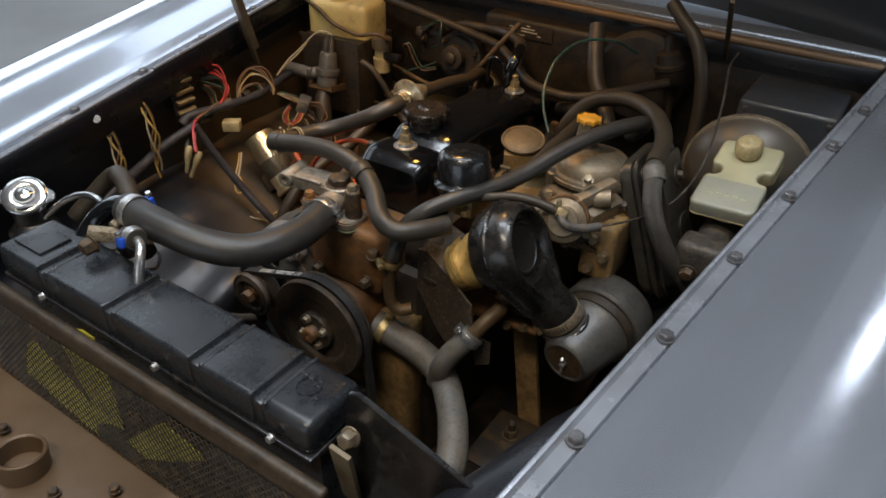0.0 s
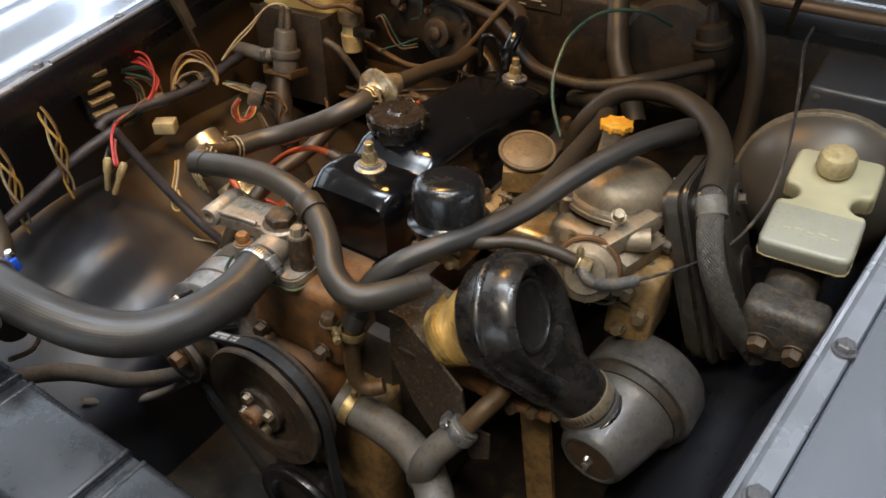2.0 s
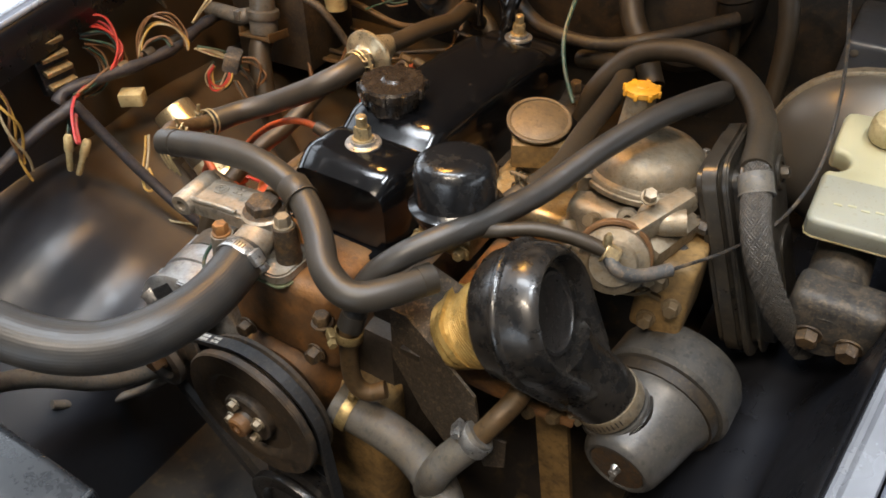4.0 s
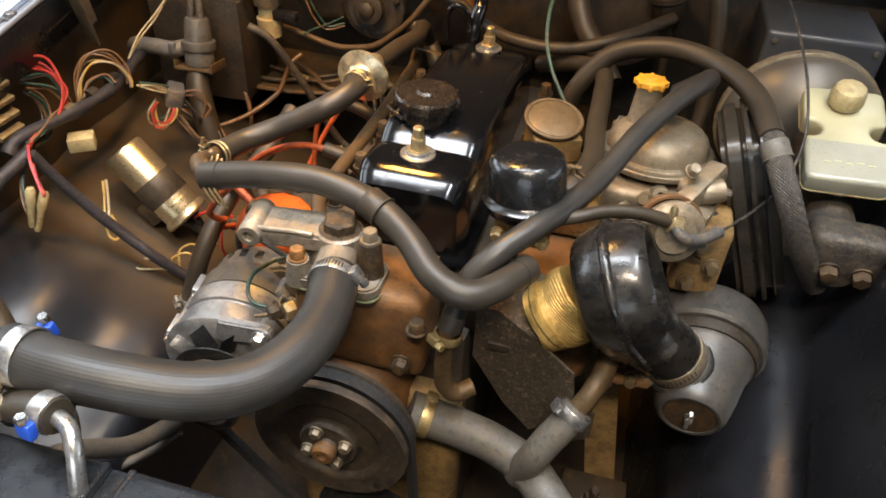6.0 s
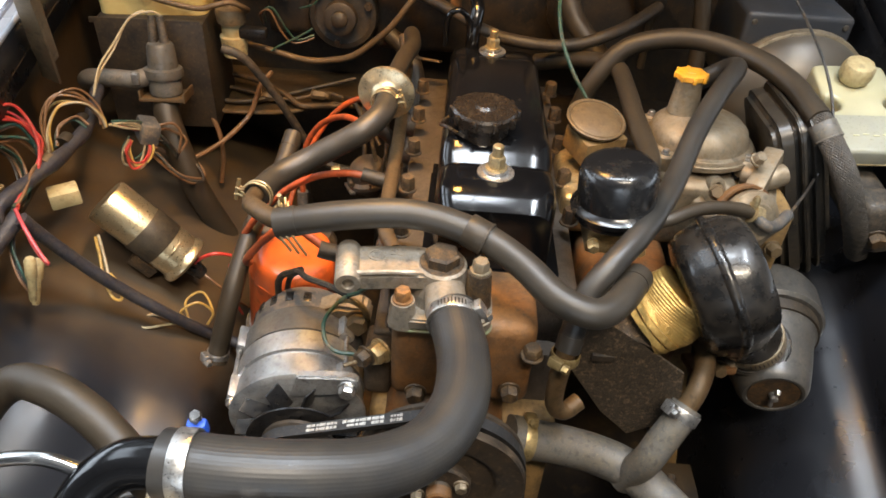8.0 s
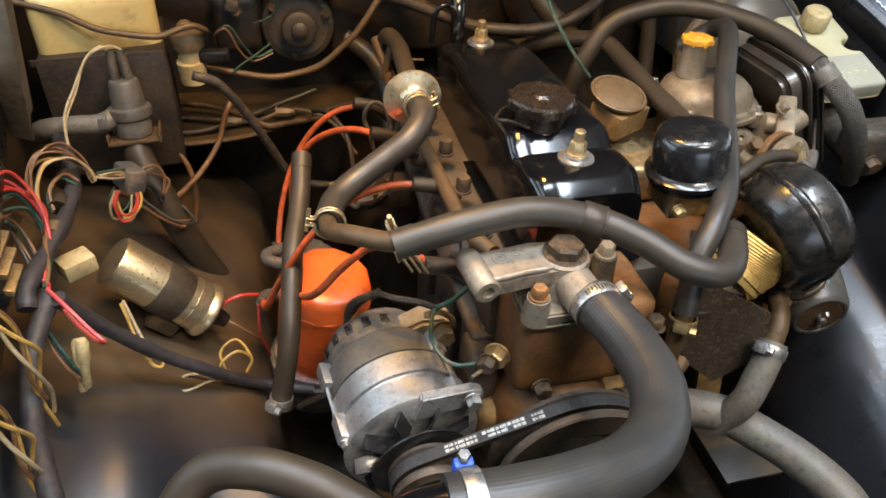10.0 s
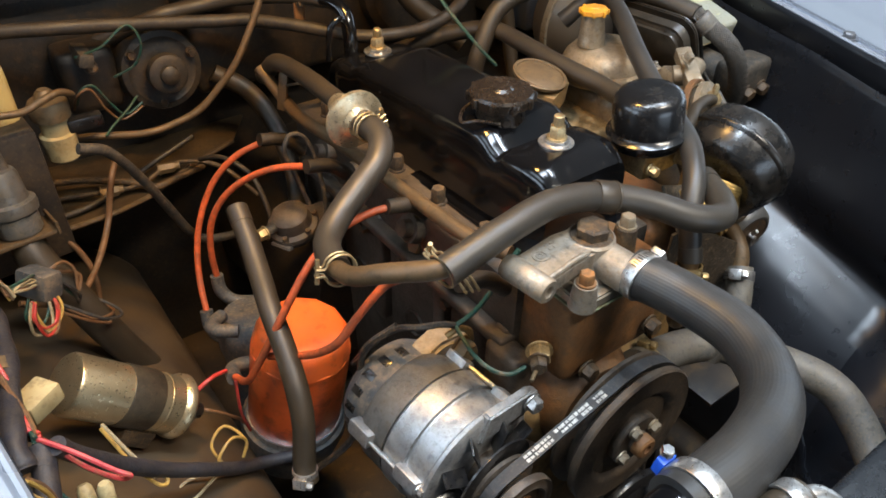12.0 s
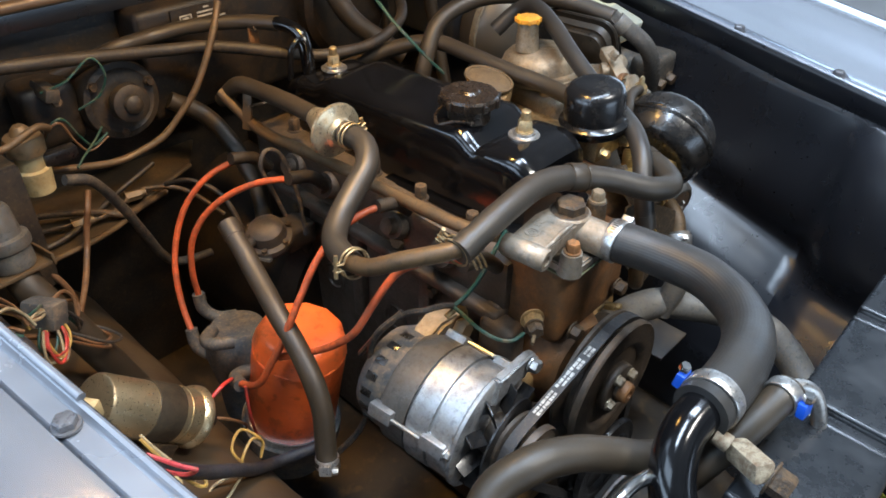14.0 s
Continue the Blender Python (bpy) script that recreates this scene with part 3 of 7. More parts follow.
part("gutter_lip", tube_bm([(-0.56, 0.775, 0.872), (-0.3, 0.762, 0.877), (MID, 0.758, 0.879), (0.3, 0.762, 0.877), (0.58, 0.775, 0.872)], 0.008, 12, 8), FRONT, car, "brown stained rolled lip")
part("cowl_gutter", box((MID, 0.79, 0.858), (1.14, 0.05, 0.03), 0.006), BLACKPAN, car, "black rubber-sealed gutter")


def bonnet_bm():
    bm = bmesh.new()
    grid = []
    ang = radians(54)
    for i in range(25):
        u = i / 24
        line = []
        for j in range(25):
            w = (j / 24 - 0.5) * 2
            half = 0.60 - 0.16 * u
            d = 1.15 * u
            crown = 0.05 * (1 - w * w)
            y = 0.86 - d * math.cos(ang) + crown * math.sin(ang)
            z = 0.880 + d * math.sin(ang) + crown * math.cos(ang)
            line.append(bm.verts.new((MID + w * half, y, z)))
        grid.append(line)
    for a, b in zip(grid, grid[1:]):
        for j in range(24):
            bm.faces.new((a[j], a[j + 1], b[j + 1], b[j]))
    return bm


solid(part("bonnet", bonnet_bm(), INNERPAINT, car, "raised bonnet with a dark underside"), 0.02)
STAY = V((0.215, -0.41, 0.886))
s0 = V((-0.52, 0.428, 0.752))
part("bonnet_stay", box(s0 + STAY * 0.31, (0.024, 0.004, 0.64), 0.001, axes(STAY, (0.3, 1, 0.4))), STAYM, car, "dusty tan flat steel stay")
part("bonnet_stay", box(s0 + STAY * 0.33 + V((0.010, 0.004, 0.0)), (0.006, 0.012, 0.6), 0.001, axes(STAY, (0.3, 1, 0.4))), STAYM, car, "dusty tan flat steel stay")
part("bonnet_stay", box((0.36, 0.62, 0.925), (0.008, 0.006, 0.26), 0.002, axes((0.13, -0.8, 0.58), (0, 1, 0.4))), IRON, car, "thin dark steel stay")

# front panel, stone-guard mesh
part("front_panel", box((0.0, -0.42, 0.538), (0.9, 0.27, 0.012), 0.004, axes((0, 0.05, 1), (0, 1, 0))), FRONT, car, "brown stained front panel")
part("radiator_frame", box((-0.02, -0.262, 0.668), (0.60, 0.014, 0.034), 0.006, seg=3), STRIP, car, "brown stained frame strip")


def mesh_guard():
    bm = bmesh.new()
    o, ex, ez = V((-0.34, -0.270, 0.655)), V((1, 0, 0)), V((0, -0.16, -0.99)).normalized()
    w, h, p = 0.64, 0.118, 0.0098
    nrm = ex.cross(ez)
    n = int((w + h) / p)
    for fam in (1, -1):
        for i in range(n):
            a = i * p - (h if fam > 0 else 0)
            pts = []
            for t in (0.0, 1.0):
                x, z = a + fam * t * h + (0 if fam > 0 else 0), t * h
                pts.append((x, z))
            (x0, z0), (x1, z1) = pts
            lo, hi = (x0, z0), (x1, z1)
            for q in range(2):
                if lo[0] < 0:
                    lo = (0, lo[1] + (0 - lo[0]) * (hi[1] - lo[1]) / (hi[0] - lo[0])) if hi[0] != lo[0] else lo
                if hi[0] < 0:
                    hi = (0, hi[1] + (0 - hi[0]) * (lo[1] - hi[1]) / (lo[0] - hi[0])) if hi[0] != lo[0] else hi
                if lo[0] > w:
                    lo = (w, lo[1] + (w - lo[0]) * (hi[1] - lo[1]) / (hi[0] - lo[0])) if hi[0] != lo[0] else lo
                if hi[0] > w:
                    hi = (w, hi[1] + (w - hi[0]) * (lo[1] - hi[1]) / (lo[0] - hi[0])) if hi[0] != lo[0] else hi
            A, B = o + ex * lo[0] + ez * lo[1], o + ex * hi[0] + ez * hi[1]
            if (A - B).length < 0.004:
                continue
            d = (B - A).normalized()
            s = nrm.cross(d) * 0.0007
            k = nrm * 0.0007
            vs = [bm.verts.new(q) for q in (A - s - k, A + s - k, A + s + k, A - s + k, B - s - k, B + s - k, B + s + k, B - s + k)]
            for f in ((0, 1, 5, 4), (1, 2, 6, 5), (2, 3, 7, 6), (3, 0, 4, 7)):
                bm.faces.new([vs[q] for q in f])
    return bm


guard = part("stone_guard", mesh_guard(), MESHM, car, "expanded metal mesh", smooth=False)
tagged(guard, kind="stuff")
for q in ((-0.2, -0.352, 0.546), (-0.005, -0.328, 0.5445), (-0.059, -0.372, 0.545)):
    bolt(q, (0, 0.05, 1), car, IRON, 0.011, 0.006)
sleeve = thing("panel_sleeve", (-0.125, -0.37, 0.54), "short brown steel sleeve standing on the front panel", "sleeve")
part("sleeve_wall", lathe((-0.125, -0.37, 0.54), (0, 0.1, 1), [(0, 0.03), (0.03, 0.03), (0.032, 0.028), (0.03, 0.0255), (0.004, 0.0255), (0.004, 0.0)], 28), FRONT, sleeve)

# front wheels, out of sight under the fenders
for side in (1, -1):
    wheel = part("wheel", lathe((MID + side * 0.53, 0.36, 0.28), (side, 0, 0), [(0.0, 0.2), (0.0, 0.25), (0.012, 0.275), (0.03, 0.28), (0.1, 0.28), (0.118, 0.275), (0.13, 0.25), (0.13, 0.19), (0.0, 0.2)], 40), RUBBERB, car, "black tyre")
    part("rim", lathe((MID + side * 0.54, 0.36, 0.28), (side, 0, 0), [(0, 0.0), (0.0, 0.185), (0.1, 0.19), (0.1, 0.17), (0.03, 0.16), (0.03, 0)], 40), STEEL, wheel)

# ---- radiator ----
rad = thing("radiator", (-0.028, -0.205, 0.35), "black painted radiator with a dented ribbed top tank", "radiator")
part("core", box((-0.028, -0.205, 0.5), (0.54, 0.045, 0.36), 0.003), RADBLK, rad)
edges_x = [-0.31, -0.205, -0.07, 0.08, 0.175, 0.247]
for i, (a, b) in enumerate(zip(edges_x, edges_x[1:])):
    part("tank_panel", box(((a + b) / 2, -0.203, 0.712), (b - a - 0.012 if i < 4 else b - a, 0.083, 0.044), 0.007 if i < 4 else 0.014, seg=3 if i < 4 else 5), RADBLK, rad)
for x in edges_x[1:-1]:
    part("tank_rib", box((x, -0.203, 0.7085), (0.016, 0.081, 0.042), 0.004), RADBLK, rad)
    for s_ in (-0.0105, 0.0105):
        part("ridge", box((x + s_, -0.203, 0.7125), (0.006, 0.082, 0.045), 0.0028, seg=3), RADBLK, rad)
part("raised_pad", box((-0.262, -0.203, 0.7355), (0.06, 0.045, 0.005), 0.002), RADBLK, rad)
part("seam", box((-0.028, -0.203, 0.688), (0.552, 0.088, 0.008), 0.0035), SATIN, rad)
for x in (-0.2, 0.02, 0.2):
    bolt((x, -0.251, 0.70), (0, -1, 0), rad, STEEL, 0.008, 0.004)
part("pressed_ring", ring_bm((0.207, -0.2, 0.734), (0, 0, 1), 0.012, 0.003, 0.002), RADBLK, rad)

for x, y, w, h in ((0.19, -0.188, 0.012, 0.004), (0.202, -0.188, 0.007, 0.009), (0.213, -0.188, 0.006, 0.004), (0.213, -0.195, 0.008, 0.003), (0.225, -0.208, 0.005, 0.005)):
    part("embossed_mark", box((x, y, 0.7345), (w, h, 0.0022), 0.001), RADBLK, rad)
plate = thing("radiator_side_plate", (0.35, -0.2, 0.4), "dark brown bent steel plate beside the radiator", "plate")
part("sheet", prism([(-0.095, 0.0), (-0.094, 0.022), (-0.088, 0.034), (-0.078, 0.038), (-0.066, 0.036), (0.062, -0.006), (0.075, -0.014), (0.085, -0.3), (-0.095, -0.3)], 0.006, (0.352, -0.2, 0.725), axes((0, -1, 0)), 0.001), SATIN, plate)
part("plate_hole", lathe((0.392, -0.2036, 0.66), (0, -1, 0), [(0, 0.0045), (0.0008, 0.0045), (0.0008, 0)], 14), DULLBLK, plate)
part("bracket", box((0.272, -0.222, 0.66), (0.026, 0.006, 0.12), 0.002, axes((0.12, -0.25, 1), (0, 1, 0))), STAYM, plate, "tan bracket strip")
bolt((0.272, -0.212, 0.712), (0.1, -1, 0.3), plate, ALUD, 0.016, 0.012)

filler = thing("filler_bottle", (-0.375, -0.16, 0.60), "black filler neck with a zinc pressure cap", "filler neck")
part("neck", lathe((-0.375, -0.16, 0.60), (0, 0, 1), [(0, 0.035), (0.09, 0.035), (0.105, 0.022), (0.135, 0.022), (0.135, 0)], 28), SATIN, filler)
fax = V((0.42, -0.34, 0.84)).normalized()
fce = V((-0.377, -0.158, 0.742))
part("pressure_cap", lathe(fce, fax, [(-0.012, 0.022), (-0.01, 0.029), (-0.002, 0.031), (0.003, 0.0305), (0.005, 0.028), (0.0055, 0.018), (0.0045, 0.015), (0.007, 0.010), (0.0085, 0.008), (0.0085, 0)], 40), CHROME, filler, "stamped zinc cap")
fu = fax.orthogonal().normalized()
for s_ in (1, -1):
    d = fu * s_
    part("cap_ear", prism([(-0.013, 0.0), (0.013, 0.0), (0.006, 0.012), (-0.006, 0.012)], 0.008, fce + d * 0.027 - fax * 0.002, Matrix((d.cross(fax) * -1, d, fax)).transposed(), 0.002), CHROME, filler)
part("cap_washer", ring_bm(fce + fax * 0.0055, fax, 0.013, 0.002, 0.0015), STEEL, filler)

# ---- engine ----
engine = thing("engine_block", (0.02, 0.3, 0.22), "rusty dirty iron engine block with cylinder head", "engine")
part("block", box((0.03, 0.37, 0.43), (0.17, 0.5, 0.42), 0.012), BLOCKM, engine)
part("cylinder_head", box((0.03, 0.375, 0.665), (0.19, 0.47, 0.07), 0.008), BLOCKM, engine, "oily brown iron")
part("pump_housing", box((0.012, 0.118, 0.665), (0.135, 0.085, 0.105), 0.014, seg=3), RUST, engine, "rusty iron")
part("pump_body", lathe((0.0, 0.03, 0.557), (0, 1, 0), [(0, 0.024), (0.035, 0.026), (0.04, 0.05), (0.06, 0.062), (0.11, 0.065), (0.11, 0)], 28), RUST, engine, "rusty iron")
part("timing_cover", box((0.02, 0.115, 0.42), (0.2, 0.05, 0.3), 0.02, seg=3), GOLDDUST, engine, "golden dusty cover")
for p, d in (((-0.079, 0.089, 0.655), (-0.6, -0.8, 0)), ((0.075, 0.07, 0.69), (0, 0, 1)), ((-0.03, 0.07, 0.63), (0, -1, 0)), ((0.06, 0.072, 0.64), (0, -1, 0))):
    bolt(p, d, engine, IRON, 0.015, 0.01)
for k in range(5):
    bolt((-0.058, 0.2 + 0.08 * k, 0.72), (0, 0, 1), engine, IRON, 0.014, 0.016, "head_nut")
    bolt((0.118, 0.24 + 0.075 * k, 0.72), (0, 0, 1), engine, IRON, 0.014, 0.016, "head_nut")

slope = Matrix.Rotation(radians(-4), 3, "X")
cover = thing("rocker_cover", (0.034, 0.37, 0.70), "glossy black enamelled rocker cover on the engine", "rocker cover")


def cover_bm():
    bm = bmesh.new()
    n, m = 44, 20
    grid = []
    for i in range(n + 1):
        y = 0.158 + 0.425 * i / n
        e = min(1.0, min(i, n - i) / 3.0)
        line = []
        for j in range(m + 1):
            a = j / m
            top = 0.797 - 0.07 * (y - 0.205)
            # seats for the two nuts are lower than the ridge between them
            ridge = 0.011 * min(1, max(0, (y - 0.242) / 0.02)) * min(1, max(0, (0.52 - y) / 0.02)) - 0.007 * math.exp(-((y - 0.236) / 0.008) ** 2)
            h = (top + ridge - 0.690)
            half = 0.060 - 0.006 * (1 - e)
            prof = [(1.0, 0.0), (0.985, 0.76), (0.96, 0.86), (0.9, 0.94), (0.78, 0.99), (0.5, 1.0), (0.0, 1.0)]
            q = abs(a - 0.5) * 2
            k = (1 - q) * (len(prof) - 1)
            i0 = min(int(k), len(prof) - 2)
            f = k - i0
            px, pz = prof[i0][0] + (prof[i0 + 1][0] - prof[i0][0]) * f, prof[i0][1] + (prof[i0 + 1][1] - prof[i0][1]) * f
            s = -1 if a < 0.5 else 1
            zz = pz * h * (0.86 + 0.14 * math.sin(e * math.pi / 2))
            line.append(bm.verts.new((0.034 + s * px * half, y, 0.690 + zz)))
        grid.append(line)
    for a, b in zip(grid, grid[1:]):
        for j in range(m):
            bm.faces.new((a[j], a[j + 1], b[j + 1], b[j]))
    bm.faces.new(grid[0])
    bm.faces.new(grid[-1])
    return bm


part("shell", cover_bm(), GLOSS, cover)
part("flange", prism(rounded(0.138, 0.452, 0.018), 0.006, (0.034, 0.37, 0.697), slope, 0.0015), GLOSS, cover)
for y, z in ((0.206, 0.797), (0.54, 0.776)):
    part("seat_washer", lathe((0.032, y, z), (0, 0, 1), [(0, 0.018), (0.002, 0.018), (0.003, 0.013), (0.006, 0.0125), (0.0065, 0)], 24), STEEL, cover)
    part("cover_nut", hex_bm((0.032, y, z + 0.006), (0, 0, 1), 0.015, 0.012), BRASS, cover, "brass dome nut")
    part("stud", lathe((0.032, y, z + 0.018), (0, 0, 1), [(0, 0.0055), (0.012, 0.0055), (0.013, 0.0045), (0.013, 0)], 12), BRASS, cover)
part("lifting_eye", tube_bm([(0.0, 0.56, 0.78), (-0.003, 0.555, 0.812), (-0.016, 0.55, 0.826), (-0.03, 0.55, 0.815), (-0.033, 0.553, 0.775)], 0.004, 10, 6), GLOSS, cover, "bent lifting eye")
cap = thing("oil_filler_cap", (0.019, 0.278, 0.80), "dark brown plastic oil filler cap on the rocker cover", "filler cap")
part("neck", lathe((0.019, 0.278, 0.795), (0, 0, 1), [(0, 0.03), (0.004, 0.026), (0.02, 0.025), (0.02, 0)], 28), BROWNP, cap)
part("crown", lathe((0.019, 0.278, 0.814), (0, 0, 1), [(0, 0.026), (0.004, 0.033), (0.013, 0.034), (0.016, 0.032), (0.0165, 0.012), (0.019, 0.009), (0.019, 0)], 36), BROWNP, cap)
for k in range(10):
    a = 2 * math.pi * k / 10
    part("grip", box((0.019 + 0.033 * math.cos(a), 0.278 + 0.033 * math.sin(a), 0.823), (0.008, 0.006, 0.011), 0.002, Matrix.Rotation(a, 3, "Z")), BROWNP, cap)

breather = thing("breather_can", (0.148, 0.19, 0.735), "black domed breather can on a dirty brass base", "breather can")
bx = V((-0.006, 0.004, 0.06)).normalized()
part("can", lathe((0.1485, 0.187, 0.784), bx, [(-0.006, 0.036), (-0.004, 0.0425), (0.001, 0.0435), (0.003, 0.040), (0.006, 0.0375), (0.034, 0.037), (0.042, 0.0345), (0.046, 0.0295), (0.0475, 0.022), (0.048, 0.0)], 44), CANBLK, breather)
part("lower_ring", ring_bm(V((0.1485, 0.187, 0.784)) - bx * 0.009, bx, 0.036, 0.005, 0.003), CANBLK, breather)
part("base", box((0.15, 0.187, 0.757), (0.055, 0.05, 0.03), 0.004), BRASS, breather, "dirty brass-coloured base")
for s in (-1, 1):
    bolt((0.15 + s * 0.022, 0.158, 0.757), (0, -1, 0), breather, BRASS, 0.01, 0.008)

# ---- thermostat housing ----
stat = thing("thermostat_housing", (-0.012, 0.1, 0.716), "cast aluminium thermostat housing with a side arm", "thermostat housing")
part("body", lathe((-0.013, 0.106, 0.716), (0, 0, 1), [(0, 0.03), (0.018, 0.029), (0.03, 0.024), (0.046, 0.0225), (0.048, 0.02), (0.048, 0)], 32), ALU, stat)
part("outlet", lathe((-0.012, 0.115, 0.744), (0.12, -1, -0.02), [(0, 0.018), (0.03, 0.0185), (0.055, 0.0185), (0.057, 0.0)], 28), ALU, stat)
part("foot", prism(rounded(0.09, 0.052, 0.014), 0.012, (-0.01, 0.092, 0.722), Matrix.Identity(3), 0.002), ALU, stat)
part("gasket", prism(rounded(0.092, 0.054, 0.014), 0.0016, (-0.01, 0.092, 0.7148), Matrix.Identity(3), 0.0), GASKET, stat, "thin green gasket")
part("arm", prism([(-0.100, 0.081), (-0.074, 0.082), (-0.056, 0.085), (-0.030, 0.087), (-0.006, 0.088), (-0.006, 0.126), (-0.040, 0.130), (-0.102, 0.122)], 0.019, (0, 0, 0.7535), Matrix.Identity(3), 0.003), ALU, stat)
part("arm_rib", tube_bm([(-0.088, 0.0835, 0.7635), (-0.074, 0.0845, 0.764), (-0.056, 0.0875, 0.764), (-0.034, 0.0895, 0.763)], 0.0025, 8, 5), ALU, stat)
for r in (0.0062, 0.0028):
    part("cast_mark", ring_bm((-0.072, 0.110, 0.7633), (0, 0, 1), r, 0.0012, 0.0015), ALU, stat)
for k in range(4):
    part("cast_bar", box((-0.057 + 0.006 * (k % 2), 0.113 + 0.006 * (k // 2), 0.7634), (0.0045, 0.003, 0.0012), 0.0004), ALU, stat)
part("arm_eye", lathe((-0.093, 0.077, 0.757), (-0.12, 1, 0), [(0.008, 0), (0.008, 0.0045), (-0.001, 0.0048), (-0.002, 0.0058), (-0.002, 0.0105), (0.0, 0.0118), (0.044, 0.0118), (0.047, 0.0105), (0.047, 0)], 26), ALU, stat)
part("plug", hex_bm((-0.013, 0.106, 0.763), (0, 0, 1), 0.028, 0.011), IRON, stat, "dark hexagon plug")
for p, h, m in (((-0.045, 0.077, 0.716), 0.026, RUST), ((0.021, 0.095, 0.716), 0.05, ALUD)):
    part("boss", lathe(p, (0, 0, 1), [(0, 0.0135), (h, 0.0105), (h, 0)], 20), ALU if m is RUST else IRON, stat)
    bolt(V(p) + UP * h, (0, 0, 1), stat, m, 0.013, 0.01)

# ---- fan pulley, belt, alternator ----
PC = V((0.0, 0.018, 0.555))


def pulley(name, c, r, label, material, bolts=0):
    ob = thing(name, V(c) - UP * r, label, "pulley")
    c = V(c)
    part("rim", lathe(c, (0, 1, 0), [(0.006, 0.0), (0.006, r * 0.62), (0.001, r * 0.66), (-0.001, r * 0.72), (0.002, r * 0.9), (0.0, r * 0.98), (0.002, r), (0.008, r), (0.015, r - 0.012), (0.022, r - 0.012), (0.029, r), (0.033, r), (0.035, r - 0.004), (0.035, 0.02), (0.06, 0.02), (0.06, 0)], 48), material, ob)
    return ob


wp = pulley("water_pump_pulley", PC, 0.084, "black steel belt pulley with rusty rim on the water pump", PULLEYM)
part("hub", lathe(PC + V((0, -0.004, 0)), (0, -1, 0), [(-0.01, 0.031), (-0.002, 0.031), (0.0, 0.029), (0.0, 0.0125), (0.007, 0.012), (0.009, 0.010), (0.009, 0.004), (0.003, 0.004), (0.003, 0)], 32), PULLEYM, wp)
part("hub_nose", lathe(PC + V((0, -0.008, 0)), (0, -1, 0), [(0, 0.013), (0.009, 0.0125), (0.011, 0.0105), (0.011, 0.005), (0.005, 0.004), (0.005, 0)], 24), RUST, wp, "rusty hub nose")
for k in range(4):
    a = radians(25 + 90 * k)
    bolt(PC + V((0.023 * math.cos(a), -0.0045, 0.023 * math.sin(a))), (0, -1, 0), wp, ALUD, 0.0105, 0.006)
AC = V((-0.145, 0.022, 0.553))
ap = pulley("alternator_pulley", AC, 0.038, "small dark steel belt pulley on the alternator", PULLEYM)
part("nut", hex_bm(AC + V((0, 0.004, 0)), (0, -1, 0), 0.02, 0.012), RUST, ap, "rusty shaft nut")
CC = V((0.03, 0.018, 0.385))
pulley("crankshaft_pulley", CC, 0.065, "black steel belt pulley low on the engine", SATIN)


def belt_path():
    """Points round the three pulleys, along their outer tangents."""
    C = [(AC, 0.036), (PC, 0.0825), (CC, 0.0635)]
    out = []
    for k in range(3):
        (a, ra), (b, rb) = C[k], C[(k + 1) % 3]
        d = V((b.x - a.x, 0, b.z - a.z))
        L = d.length
        d = d / L
        n = V((-d.z, 0, d.x))
        s = (ra - rb) / L
        nn = n * math.sqrt(1 - s * s) + d * s
        A, B = a + nn * ra, b + nn * rb
        out.append((A, B))
    pts = []
    for k in range(3):
        A, B = out[k]
        pts += [A.lerp(B, i / 12) for i in range(13)]
        c, r = C[(k + 1) % 3]
        nxt = out[(k + 1) % 3][0]
        a0, a1 = math.atan2(B.z - c.z, B.x - c.x), math.atan2(nxt.z - c.z, nxt.x - c.x)
        while a1 > a0:
            a1 -= 2 * math.pi
        for i in range(1, 12):
            a = a0 + (a1 - a0) * i / 12
            pts.append(c + V((math.cos(a) * r, 0, math.sin(a) * r)))
    return pts


belt = thing("fan_belt", (0.03, 0.0145, 0.32), "black rubber fan belt with worn white print", "belt")
bp = belt_path()
bm = bmesh.new()
rings = []
for i, p in enumerate(bp):
    w = (bp[(i + 1) % len(bp)] - bp[i - 1]).normalized()
    out = V((-w.z, 0, w.x))
    rings.append([bm.verts.new(p + V((0, 0.0185, 0)) + q) for q in (out * 0.0025 + V((0, -0.0062, 0)), out * 0.0025 + V((0, 0.0062, 0)), out * -0.006 + V((0, 0.004, 0)), out * -0.006 + V((0, -0.004, 0)))])
for i in range(len(rings)):
    a, b = rings[i], rings[(i + 1) % len(rings)]
    for j in range(4):
        bm.faces.new((a[j], a[(j + 1) % 4], b[(j + 1) % 4], b[j]))
part("band", bm, BELT, belt, smooth=False)
A, B = bp[0], bp[12]
way, out = (B - A).normalized(), V((-(B - A).normalized().z, 0, (B - A).normalized().x))
turn = Matrix((way, V((0, 1, 0)), way.cross(V((0, 1, 0))))).transposed()
random.seed(6)
pos = 0.03
while pos < (B - A).length - 0.012:
    w = random.choice((0.0022, 0.003, 0.0038))
    for row in (-1, 1):
        if random.random() < 0.94:
            part("print_bar", box(A + way * pos + out * 0.0027 + V((0, 0.0185 + row * 0.0024, 0)), (w, random.choice((0.0028, 0.0034, 0.0024)), 0.0004), 0, turn), PRINT, belt, smooth=False)
    pos += w + (0.0009 if random.random() < 0.92 else 0.006)

